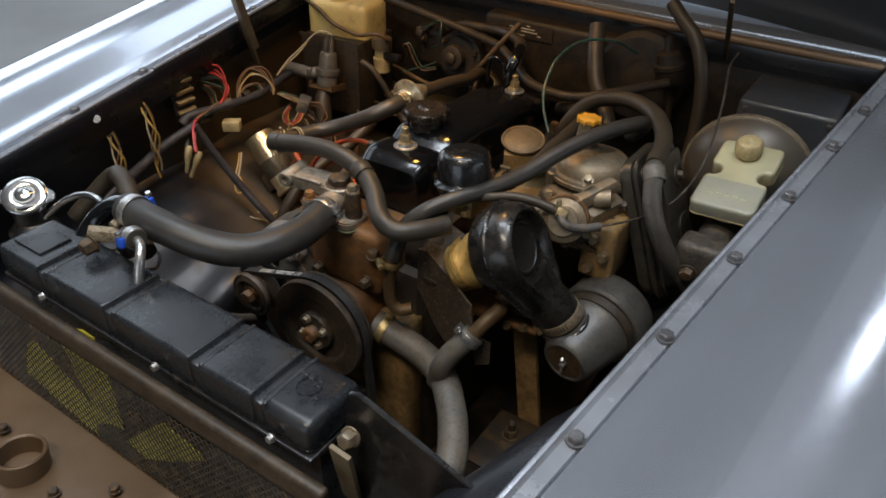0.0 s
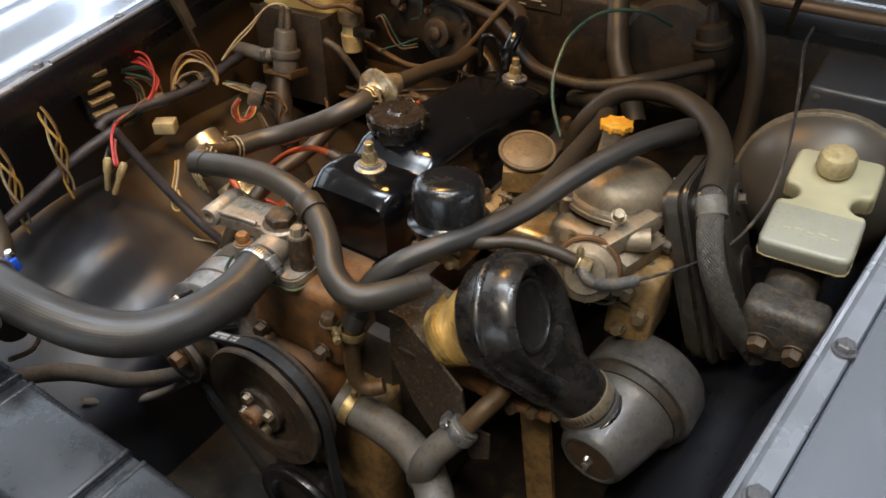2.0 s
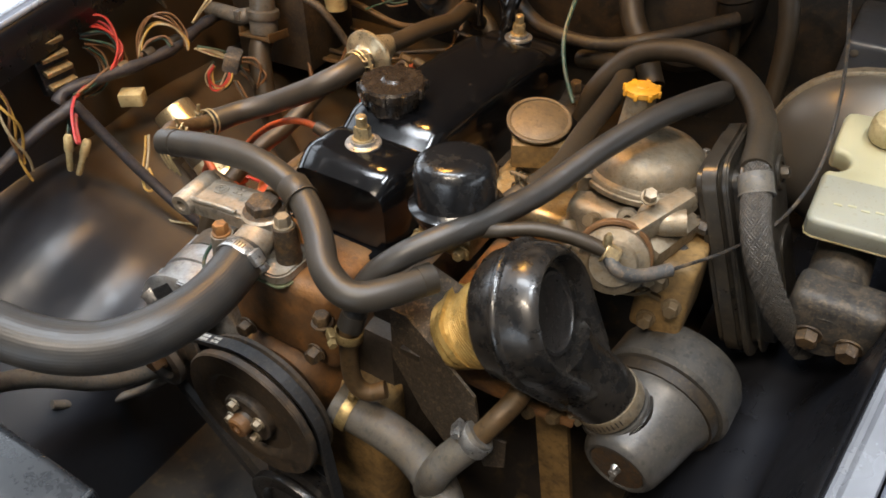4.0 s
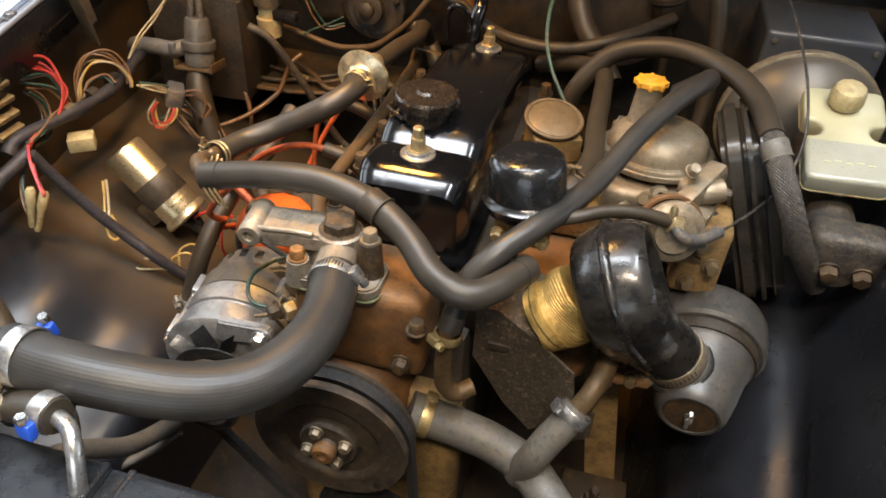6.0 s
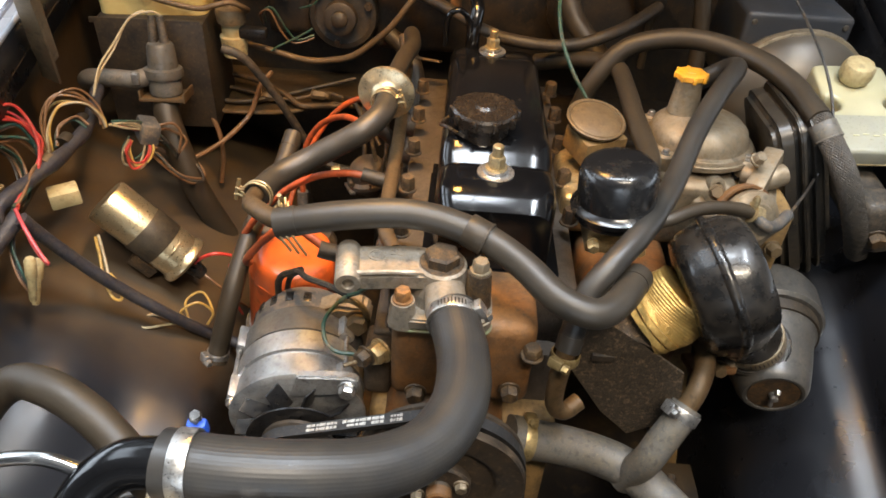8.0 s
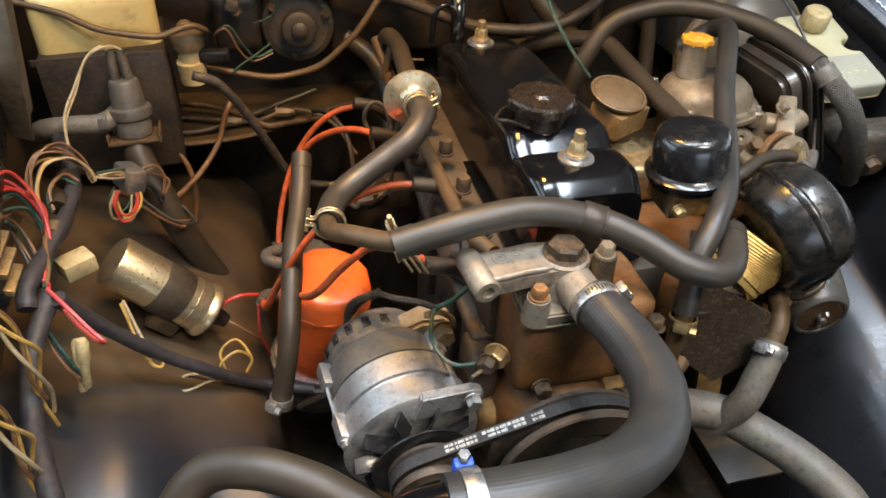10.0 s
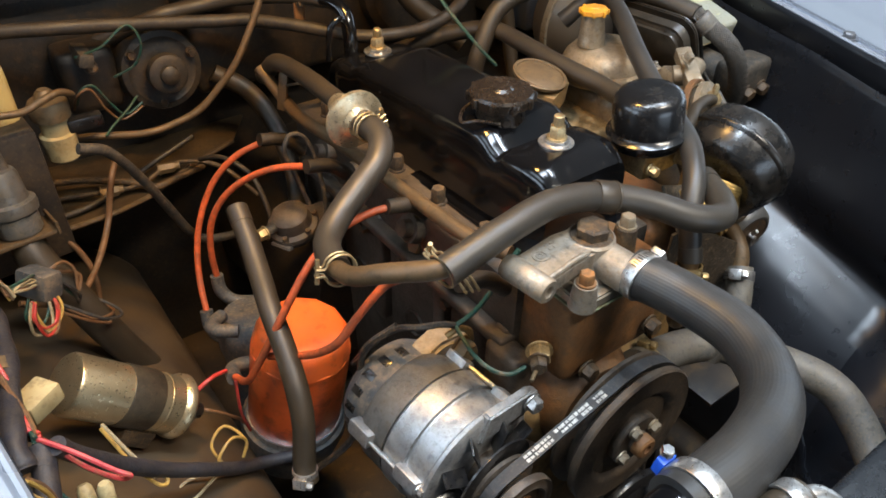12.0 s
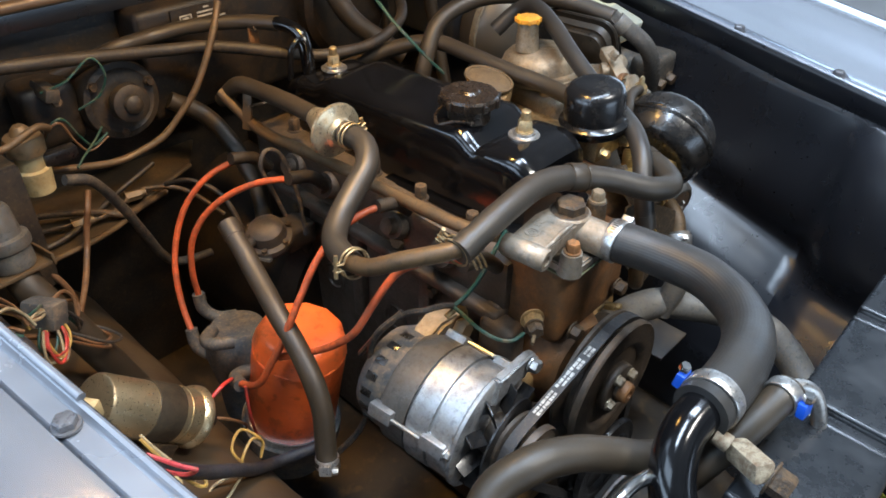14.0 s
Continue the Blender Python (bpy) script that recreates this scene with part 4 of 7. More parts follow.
alt = thing("alternator", (-0.15, 0.13, 0.48), "bright cast aluminium alternator with a black fan and end cover", "alternator")
REARM = surf("grimy_rear_casting", (0.16, 0.155, 0.145), 0.45, 0.5, dirt=(0.07, 0.055, 0.038), amount=0.42, scale=45, bump=0.4, spread=0.5)
aw = V((-0.12, 1, 0.04)).normalized()
A0 = AC + V((-0.003, 0.03, 0.002))
part("fan_disc", lathe(A0 + aw * 0.006, aw, [(0.0, 0.02), (0.001, 0.05), (0.003, 0.05), (0.004, 0.02), (0.004, 0)], 36), SATIN, alt)
for k in range(10):
    a = 2 * math.pi * k / 10
    d = V((math.cos(a), 0, math.sin(a)))
    part("fan_blade", box(A0 + d * 0.046 + aw * 0.020, (0.034, 0.002, 0.022), 0.0007, Matrix((d, (V((-d.z, 0, d.x)) * 0.85 + aw * 0.5).normalized(), d.cross((V((-d.z, 0, d.x)) * 0.85 + aw * 0.5).normalized()))).transposed()), SATIN, alt)
B0 = A0 + aw * 0.03
part("front_bracket", lathe(B0, aw, [(0, 0.035), (0.0, 0.066), (0.003, 0.0705), (0.007, 0.0705), (0.009, 0.068), (0.034, 0.067), (0.034, 0)], 48), FINALU, alt)
part("stator", lathe(B0 + aw * 0.034, aw, [(0, 0.0635), (0.0035, 0.0645), (0.004, 0.0685), (0.03, 0.0685), (0.0305, 0.0645), (0.034, 0.0635), (0.034, 0)], 48), FINALU, alt)
part("rear_bracket", lathe(B0 + aw * 0.068, aw, [(0, 0.067), (0.03, 0.067), (0.036, 0.063), (0.036, 0)], 48), REARM, alt, "grimy grey rear casting")
part("end_cover", lathe(B0 + aw * 0.104, aw, [(0, 0.062), (0.026, 0.061), (0.04, 0.053), (0.045, 0.035), (0.045, 0)], 40), GREYPL, alt, "dark grey slotted end cover")
for k in range(11):
    a = radians(-5 + 19 * k)
    d = V((-math.sin(a), 0, math.cos(a)))
    part("slot", box(B0 + aw * 0.118 + d * 0.0612, (0.009, 0.014, 0.0016), 0.0006, Matrix((V((-d.z, 0, d.x)), aw, d)).transposed()), PLASTIC, alt)
for k in range(3):
    a = radians(45 + 120 * k)
    d = V((math.cos(a), 0, math.sin(a)))
    for y0, ln in ((0.018, 0.03), (0.086, 0.03)):
        part("through_bolt_boss", box(B0 + aw * y0 + d * 0.069, (0.017, ln, 0.013), 0.003, Matrix((V((-d.z, 0, d.x)), aw, d)).transposed()), FINALU, alt)
    part("through_bolt", tube_bm([B0 + d * 0.0715 + aw * 0.005, B0 + d * 0.0715 + aw * 0.1], 0.0025, 8, 3), STEEL, alt)
    bolt(B0 + aw * 0.003 + d * 0.07, -aw, alt, STEEL, 0.009, 0.005)
lug = V((-0.0965, 0.083, 0.622))
part("front_lug", prism([(-0.06, -0.024), (0.0, -0.0125), (0.009, -0.008), (0.012, 0.0), (0.009, 0.008), (0.0, 0.0115), (-0.05, 0.008)], 0.011, lug + V((0, -0.002, 0)), axes((0, -1, 0)), 0.002), FINALU, alt)
bolt(lug + V((0, -0.009, 0)), (0, -1, 0), alt, STEEL, 0.014, 0.008)
part("rear_lug", prism([(-0.05, -0.03), (0.0, -0.016), (0.014, -0.008), (0.016, 0.004), (0.008, 0.015), (-0.02, 0.018), (-0.05, 0.004)], 0.03, (-0.103, 0.192, 0.611), axes((0, -1, 0)), 0.004), ALUD, alt, "grimy cast lug")
bolt((-0.101, 0.177, 0.613), (0, -1, 0.1), alt, TAN, 0.02, 0.014)
part("clip", tube_bm([(-0.122, 0.176, 0.64), (-0.108, 0.174, 0.645), (-0.094, 0.174, 0.634), (-0.09, 0.175, 0.618)], 0.0035, 8, 5), GOLD, alt, "golden wire clip")

# ---- coil, oil filter ----
c1, c2 = V((-0.447, 0.344, 0.628)), V((-0.359, 0.342, 0.536))
COILM = surf("brushed_coil_can", (0.60, 0.49, 0.30), 0.3, 0.9, dirt=(0.3, 0.22, 0.12), amount=0.0, scale=60, bump=0.02, vary=0.08)
STRAPM = surf("dark_coil_strap", (0.055, 0.045, 0.032), 0.42, 0.5, dirt=(0.09, 0.065, 0.035), amount=0.25, scale=50, bump=0.05, spread=0.5)
cw = (c2 - c1).normalized()
CL = (c2 - c1).length
coil = thing("ignition_coil", c2 - UP * 0.03, "metal ignition coil can held in a dark strap", "ignition coil")
part("can", lathe(c1, cw, [(0, 0), (0, 0.027), (0.001, 0.0295), (0.004, 0.031), (CL - 0.01, 0.031), (CL - 0.006, 0.0345), (CL, 0.035), (CL + 0.003, 0.033), (CL + 0.003, 0)], 40), COILM, coil)
part("strap", ring_bm(c1 + cw * CL * 0.58, cw, 0.0311, 0.036, 0.0012), STRAPM, coil, "dark steel strap")
part("rolled_joint", ring_bm(c1 + cw * CL * 0.80, cw, 0.0308, 0.003, 0.0009), COILM, coil)
part("tower", lathe(c2, cw, [(0, 0.02), (0.012, 0.012), (0.03, 0.009), (0.03, 0)], 20), PLASTIC, coil)
part("strap_foot", box(c1.lerp(c2, 0.58) + V((-0.012, 0.0, -0.035)), (0.036, 0.05, 0.02), 0.003, axes(cw.cross(V((0, 1, 0))), (0, 1, 0))), IRON, coil)

oil = thing("oil_filter", (-0.222, 0.35, 0.40), "bright orange oil filter can seated on a grey base", "oil filter")
fw = V((0.02, -0.02, 0.16)).normalized()
f0 = V((-0.226, 0.352, 0.425))
part("can", lathe(f0, fw, [(0, 0), (0, 0.056), (0.004, 0.0575), (0.112, 0.058), (0.124, 0.0575), (0.126, 0.0555), (0.126, 0)], 48), ORANGE, oil)
part("fluted_end", lathe(f0 + fw * 0.123, fw, [(0, 0.0), (0, 0.0585), (0.021, 0.0545), (0.028, 0.051), (0.0315, 0.045), (0.0325, 0.03), (0.0325, 0.0)], 12), ORANGE, oil)
part("seam", lathe(f0, fw, [(-0.004, 0.0595), (0.003, 0.0605), (0.006, 0.0595), (0.006, 0.05), (-0.004, 0.05)], 40), STEEL, oil, "rolled steel seam")
part("base", lathe(f0, fw, [(-0.07, 0.055), (-0.02, 0.066), (-0.005, 0.065), (-0.004, 0.0)], 36), GREYPL, oil, "grey cast base")

# ---- carburettor ----
carb = thing("carburettor", (0.26, 0.33, 0.66), "dirty aluminium carburettor with a domed top and yellow cap", "carburettor")
cu = V((-0.02, 0.06, 1)).normalized()
k0 = V((0.270, 0.360, 0.762))
random.seed(2)
part("bowl", box((0.262, 0.33, 0.71), (0.09, 0.1, 0.085), 0.014, seg=3), ALUD, carb)
part("dome", lathe(k0, cu, [(-0.008, 0.0), (-0.008, 0.062), (-0.006, 0.064), (0.004, 0.064), (0.006, 0.0625), (0.007, 0.057), (0.013, 0.056), (0.022, 0.0525), (0.029, 0.045), (0.033, 0.034), (0.035, 0.022), (0.036, 0)], 44), ALUD, carb)
part("rim_ridge", ring_bm(k0 - cu * 0.002, cu, 0.0635, 0.006, 0.003), ALUD, carb)
part("damper_tube", lathe(V((0.248, 0.37, 0.795)), cu, [(0, 0.018), (0.03, 0.0145), (0.042, 0.0145), (0.042, 0)], 24), ALUD, carb)
bm = lathe(V((0.247, 0.372, 0.834)), cu, [(0, 0.0155), (0.0015, 0.017), (0.0065, 0.017), (0.008, 0.015), (0.008, 0.006), (0.009, 0.005), (0.009, 0)], 24)
part("damper_cap", bm, YELLOW, carb, "yellow plastic cap")
for k in range(8):
    a = 2 * math.pi * k / 8
    part("cap_grip", box(V((0.247 + 0.0165 * math.cos(a), 0.372 + 0.0165 * math.sin(a), 0.8378)), (0.005, 0.004, 0.0065), 0.001, Matrix.Rotation(a, 3, "Z")), YELLOW, carb)
for k in range(4):
    a = radians(45 + 90 * k)
    q = k0 + V((math.cos(a) * 0.064, math.sin(a) * 0.064, 0))
    part("dome_ear", lathe(q, cu, [(-0.012, 0.009), (0.005, 0.009), (0.007, 0.006), (0.007, 0)], 16), ALUD, carb)
    bolt(q + cu * 0.007, cu, carb, STEEL, 0.007, 0.004)
part("choke_disc", lathe((0.292, 0.215, 0.758), (0.25, -1, 0.35), [(-0.03, 0.02), (-0.006, 0.026), (-0.002, 0.031), (0.004, 0.031), (0.008, 0.022), (0.012, 0.02), (0.012, 0)], 32), ALUD, carb)
part("choke_ring", ring_bm((0.289, 0.225, 0.755), (0.25, -1, 0.35), 0.031, 0.008, 0.003), RUST, carb, "rusty brass ring")
for i in range(9):
    a = random.random
    q = V((0.265 + 0.075 * a(), 0.235 + 0.06 * a(), 0.69 + 0.075 * a()))
    part("casting", lathe(q, (a() - 0.5, -1, a() - 0.3), [(-0.02, 0.01), (0.0, 0.011), (0.006, 0.009), (0.006, 0.004), (0.0, 0.003), (0.0, 0)], 14), (TAN, ALUD, DUSTCAST)[i % 3], carb)
part("water_elbow", tube_bm([(0.30, 0.275, 0.775), (0.315, 0.262, 0.778), (0.335, 0.268, 0.782)], 0.012, 14, 6), ALUD, carb)
part("side_casting", box((0.318, 0.275, 0.745), (0.03, 0.07, 0.05), 0.008, axes((0.2, -0.1, 1), (0.3, 1, 0))), ALUD, carb)
part("manifold", box((0.18, 0.34, 0.70), (0.13, 0.12, 0.05), 0.012, seg=3), BRASS, carb, "dusty brass-brown manifold")

for q, d, af, h, m in (((0.262, 0.24, 0.772), (-0.3, -0.8, 0.5), 0.012, 0.01, TAN), ((0.318, 0.232, 0.742), (0.5, -0.9, 0.1), 0.011, 0.012, ALUD), ((0.335, 0.262, 0.73), (0.8, -0.6, 0), 0.013, 0.01, TAN), ((0.30, 0.262, 0.80), (0.2, -0.5, 0.8), 0.011, 0.008, ALUD), ((0.275, 0.222, 0.735), (-0.2, -1, 0), 0.009, 0.014, TAN), ((0.338, 0.30, 0.76), (1, -0.3, 0.1), 0.012, 0.012, DUSTCAST)):
    bolt(q, d, carb, m, af, h, "union_nut")
part("lever", box((0.312, 0.242, 0.716), (0.008, 0.05, 0.004), 0.001, axes((0.5, 0.2, 1))), TAN, carb, "tan zinc lever")
part("lever", box((0.268, 0.228, 0.722), (0.006, 0.004, 0.055), 0.001, axes((0.3, -0.1, 1))), DUSTCAST, carb)
part("link_rod", tube_bm([(0.268, 0.226, 0.745), (0.285, 0.222, 0.722), (0.31, 0.232, 0.712), (0.33, 0.25, 0.715)], 0.0018, 8, 6), TAN, carb)
helix = [V((0.29 + 0.0045 * math.cos(a), 0.235 + 0.0045 * math.sin(a), 0.70 + 0.0011 * a)) for a in np.linspace(0, 44, 89)]
part("return_spring", tube_bm(helix, 0.0009, 6, 2), STEEL, carb, "thin steel return spring")
part("bracket_arm", box((0.312, 0.262, 0.783), (0.02, 0.07, 0.018), 0.004, axes((-0.3, -0.2, 1), (0.55, 0.8, 0))), ALUD, carb)
part("pipe_stub", tube_bm([(0.238, 0.232, 0.765), (0.25, 0.222, 0.757), (0.266, 0.217, 0.752)], 0.009, 14, 6), TAN, carb, "tan hose stub")
part("stub_clamp", ring_bm((0.252, 0.2215, 0.756), (0.9, -0.4, -0.3), 0.0094, 0.008, 0.0014), ALUD, carb)

dia = thing("vacuum_capsule", (0.15, 0.353, 0.725), "dusty tan vacuum capsule on a brass-brown bracket", "vacuum capsule")
part("dish", lathe((0.149, 0.358, 0.777), (0.1, -0.22, 1), [(-0.004, 0.012), (0.0, 0.027), (0.003, 0.033), (0.005, 0.0345), (0.0075, 0.0345), (0.0085, 0.033), (0.0082, 0.0305), (0.0068, 0.0298), (0.0085, 0.026), (0.0105, 0.016), (0.0112, 0.0)], 40), TAN, dia)
part("bracket", box((0.152, 0.352, 0.757), (0.055, 0.046, 0.03), 0.002, axes((0.05, -0.1, 1))), GOLDDUST, dia, "brass-brown box bracket")
part("bracket_foot", box((0.155, 0.355, 0.735), (0.03, 0.03, 0.02), 0.003), IRON, dia)


# ---- air cleaner ----
air = thing("air_cleaner", (0.36, 0.28, 0.6), "black pressed steel air cleaner pan beside the carburettor", "air cleaner")
ax_y = V((0.0, 1, -0.05)).normalized()
ax_u = V((-0.36, 0.05, 0.93)).normalized()
ax_n = ax_y.cross(ax_u).normalized()
at = Matrix((ax_y, ax_n.cross(ax_y), ax_n)).transposed()
a0 = V((0.386, 0.352, 0.727))
part("back_pan", prism(rounded(0.122, 0.205, 0.022), 0.026, a0 - ax_n * 0.0145, at, 0.007, seg=3), AIRM, air)
part("rim", prism(rounded(0.132, 0.215, 0.026), 0.005, a0, at, 0.0015), AIRM, air)
part("front_pan", prism(rounded(0.122, 0.205, 0.022), 0.022, a0 + ax_n * 0.012, at, 0.01, seg=4), AIRM, air)
part("pressed_rib", prism(rounded(0.034, 0.15, 0.016), 0.012, a0 + at @ V((-0.036, 0.012, 0.0235)), at, 0.0055, seg=4), AIRM, air)
part("pressed_rib", prism(rounded(0.05, 0.09, 0.02), 0.006, a0 + at @ V((0.024, -0.045, 0.0225)), at, 0.0028, seg=3), AIRM, air)
part("bolt_seat", lathe(a0 + at @ V((0.03, 0.055, 0.0215)), ax_n, [(0, 0.019), (0.004, 0.016), (0.004, 0.0105), (0.0, 0.009), (0, 0)], 28), AIRM, air)
bolt(a0 + at @ V((0.03, 0.055, 0.023)), ax_n, air, DUSTCAST, 0.011, 0.007)

# intake elbow, canister, foil hose
drum, foil0, clampc, canf = V((0.256, 0.14, 0.738)), V((0.191, 0.132, 0.688)), V((0.323, 0.172, 0.634)), V((0.352, 0.138, 0.587))
ew = V((0.89, 0.08, 0.44)).normalized()
elbow = thing("intake_elbow", (0.29, 0.15, 0.64), "shiny black moulded air intake elbow with a dished face", "air intake elbow")
sn = (clampc - drum).normalized()
es = (sn - ew * sn.dot(ew)).normalized()
et_ = ew.cross(es)


def drop(R, r, far, n=48):
    """A teardrop: round a large circle, drawn out to a small one at a distance."""
    ang = math.acos((R - r) / far)
    out = []
    for k in range(n):
        a = 2 * math.pi * k / n
        c = math.atan2(math.sin(a), math.cos(a))
        if abs(c) < ang * (0.999):
            out.append((far + r * math.cos(c), r * math.sin(c)))
        else:
            out.append((R * math.cos(c), R * math.sin(c)))
    return out


def level(d, R, r, far):
    return [drum + ew * d + es * x + et_ * y for x, y in drop(R, r, far)]


bm = bmesh.new()
rows = [level(-0.04, 0.040, 0.02, 0.045), level(-0.038, 0.050, 0.03, 0.055), level(-0.03, 0.0575, 0.036, 0.062), level(-0.009, 0.0625, 0.041, 0.066), level(-0.007, 0.0655, 0.044, 0.067), level(-0.004, 0.0665, 0.045, 0.067), level(-0.001, 0.0655, 0.044, 0.067), level(0.001, 0.0625, 0.041, 0.066),
        level(0.012, 0.0615, 0.040, 0.066), level(0.022, 0.0585, 0.037, 0.065), level(0.0285, 0.0548, 0.033, 0.063), level(0.0308, 0.0515, 0.0295, 0.061), level(0.0298, 0.0485, 0.0265, 0.058), level(0.024, 0.0460, 0.024, 0.055), level(0.017, 0.0445, 0.0225, 0.051), level(0.015, 0.0415, 0.021, 0.046)]
vs = [[bm.verts.new(p) for p in row] for row in rows]
for a, b in zip(vs, vs[1:]):
    for k in range(48):
        bm.faces.new((a[k], a[(k + 1) % 48], b[(k + 1) % 48], b[k]))
bm.faces.new(vs[0])
bm.faces.new(vs[-1])
part("drum", bm, PLASTIC, elbow)
part("dish", lathe(drum + ew * 0.0148, ew, [(0.0005, 0.0), (0.0005, 0.029), (0.002, 0.0315), (0.0034, 0.0325), (0.0034, 0.035), (0.001, 0.0375), (0.0, 0.039)], 40), DISHM, elbow, "chipped dished face")
part("snout", tube_bm([drum - ew * 0.013 + sn * 0.05, drum - ew * 0.011 + sn * 0.08, drum.lerp(clampc, 0.82) - ew * 0.004, clampc, clampc + sn * 0.03], 0.0375, 32, 8, lambda u: 1.0 - 0.16 * min(1, u * 1.15)), PLASTIC, elbow)
foil = thing("foil_hose", foil0, "crinkled gold-tinted foil warm-air hose", "foil hose")
part("sleeve", tube_bm([foil0 - ew * 0.004, foil0 + ew * 0.016, drum - ew * 0.036], 0.036, 40, 60, lambda u: 0.985 + 0.007 * math.sin(u * 150) * (1 if u > 0.45 else 0.3), wobble=0.006), FOIL, foil)
for k, q in enumerate((0.04, 0.2)):
    part("crumpled_band", tube_bm([foil0.lerp(drum - ew * 0.036, q - 0.07), foil0.lerp(drum - ew * 0.036, q + 0.05)], 0.0375 + 0.0012 * (k % 2), 40, 6, wobble=0.007), FOIL, foil)
worm_clamp(clampc, sn, 0.0325, ALUD, "wide worn pale steel hose clamp on the intake elbow", (-0.75, -0.6, -0.25), 0.015, STEEL)
cn = thing("intake_canister", (0.37, 0.2, 0.53), "dark grey plastic intake canister with an end wing nut", "canister")
cring = V((0.364, 0.236, 0.600))
cway = (cring - canf).normalized()
part("shell", lathe(canf, cway, [(0.003, 0.025), (-0.001, 0.028), (-0.001, 0.031), (0.002, 0.0345), (0.007, 0.037), (0.03, 0.043), (0.07, 0.051), (0.074, 0.055), (0.076, 0.055)], 56), CANMAT, cn)
part("groove", lathe(canf, cway, [(0.074, 0.05), (0.075, 0.0575), (0.088, 0.0585), (0.09, 0.05)], 56), DULLBLK, cn, "black groove band")
part("collar", lathe(canf, cway, [(0.088, 0.05), (0.089, 0.0625), (0.093, 0.066), (0.099, 0.066), (0.128, 0.0645), (0.138, 0.06), (0.142, 0.05), (0.142, 0)], 56), CANMAT, cn)
part("end_dish", lathe(canf, cway, [(0.0, 0.0265), (0.006, 0.024), (0.011, 0.013), (0.012, 0.0)], 32), CANEND, cn, "rust-stained dished end")
part("stud", lathe(canf + cway * 0.012, -cway, [(0, 0.004), (0.02, 0.004), (0.021, 0)], 12), STEEL, cn)
wx = cway.cross(V((1, 0, 0))).normalized()
part("wing_hub", lathe(canf + cway * 0.006, -cway, [(0, 0.006), (0.008, 0.005), (0.009, 0)], 16), STEEL, cn, "zinc wing nut")
for s_ in (1, -1):
    part("wing", box(canf - cway * 0.004 + wx * s_ * 0.008, (0.004, 0.006, 0.012), 0.0015, axes(wx * s_ - cway * 0.5)), STEEL, cn, "zinc wing nut")
part("socket", tube_bm([clampc + sn * 0.012, clampc + sn * 0.028, clampc + sn * 0.05], 0.0345, 32, 4, lambda u: 1.0 + 0.12 * u), CANMAT, cn)
part("socket_collar", ring_bm(clampc + sn * 0.019, sn, 0.034, 0.008, 0.003), PLASTIC, cn, "moulded black collar")

shroud = thing("manifold_shroud", (0.17, 0.15, 0.49), "speckled rusty heat shroud plate over the exhaust manifold", "heat shroud")
def on_plate(x, z):
    return V((x, 0.108 - 0.19 * (x - 0.129), z))


part("plate", sheet([on_plate(x, z) for x, z in ((0.124, 0.702), (0.146, 0.706), (0.19, 0.682), (0.226, 0.66), (0.233, 0.62), (0.217, 0.578), (0.194, 0.556), (0.162, 0.582), (0.124, 0.634))], 0.003), SHROUD, shroud, smooth=False)
part("plate_fold", sheet([on_plate(0.130, 0.706), (0.146, 0.15, 0.735), (0.19, 0.15, 0.72), on_plate(0.19, 0.686)], 0.003), SHROUD, shroud, smooth=False)
part("lower_tab", sheet([(0.222, 0.095, 0.605), (0.256, 0.099, 0.60), (0.257, 0.098, 0.563), (0.236, 0.096, 0.552)], 0.003), SHROUD, shroud, smooth=False)
part("slot", box(on_plate(0.150, 0.66), (0.022, 0.006, 0.008), 0.001), DULLBLK, shroud, "dark slot")
part("downpipe_shield", sheet([(0.235, 0.195, 0.61), (0.272, 0.195, 0.61), (0.318, 0.185, 0.33), (0.28, 0.185, 0.33)], 0.008), GOLDDUST, shroud, "golden dusty iron shield")
part("manifold", box((0.19, 0.27, 0.63), (0.1, 0.25, 0.09), 0.02, seg=3), RUST, shroud, "rusty exhaust manifold")

# ---- pcv valve ----
pcv = thing("pcv_valve", (-0.094, 0.395, 0.74), "gold zinc disc-shaped crankcase vent valve", "vent valve")
pw = V((0.05, 0.95, 0.05)).normalized()
p0 = V((-0.094, 0.385, 0.782))
part("disc", lathe(p0, pw, [(-0.012, 0.0), (-0.012, 0.014), (-0.008, 0.017), (-0.005, 0.02), (-0.003, 0.03), (-0.001, 0.0335), (0.003, 0.0335), (0.005, 0.029), (0.012, 0.024), (0.02, 0.020), (0.03, 0.016), (0.042, 0.012), (0.042, 0)], 40), PALEZINC, pcv)

# ---- brakes ----
boost = thing("brake_booster", (0.45, 0.6, 0.62), "black brake booster drum with a dusty tan rim", "brake booster")
part("drum", lathe((0.452, 0.50, 0.725), (0, 1, 0.03), [(0, 0.03), (0.004, 0.05), (0.02, 0.075), (0.04, 0.092), (0.05, 0.097), (0.06, 0.1), (0.068, 0.1), (0.075, 0.096), (0.11, 0.08), (0.11, 0)], 56), BOOSTM, boost)
part("rim", ring_bm((0.452, 0.562, 0.727), (0, 1, 0.03), 0.0985, 0.012, 0.0045), RIMM, boost, "dusty tan rim")
pb = thing("pedal_box_cover", (0.46, 0.68, 0.6), "black sheet metal cover with rivets behind the booster", "cover")
part("shell", box((0.474, 0.725, 0.752), (0.155, 0.15, 0.13), 0.008, seg=3), PEDALM, pb)
for x in (0.409, 0.54):
    part("rivet", lathe((x, 0.6505, 0.803), (0, -1, 0.1), [(0, 0.005), (0.002, 0.004), (0.003, 0)], 10), BOOSTM, pb)

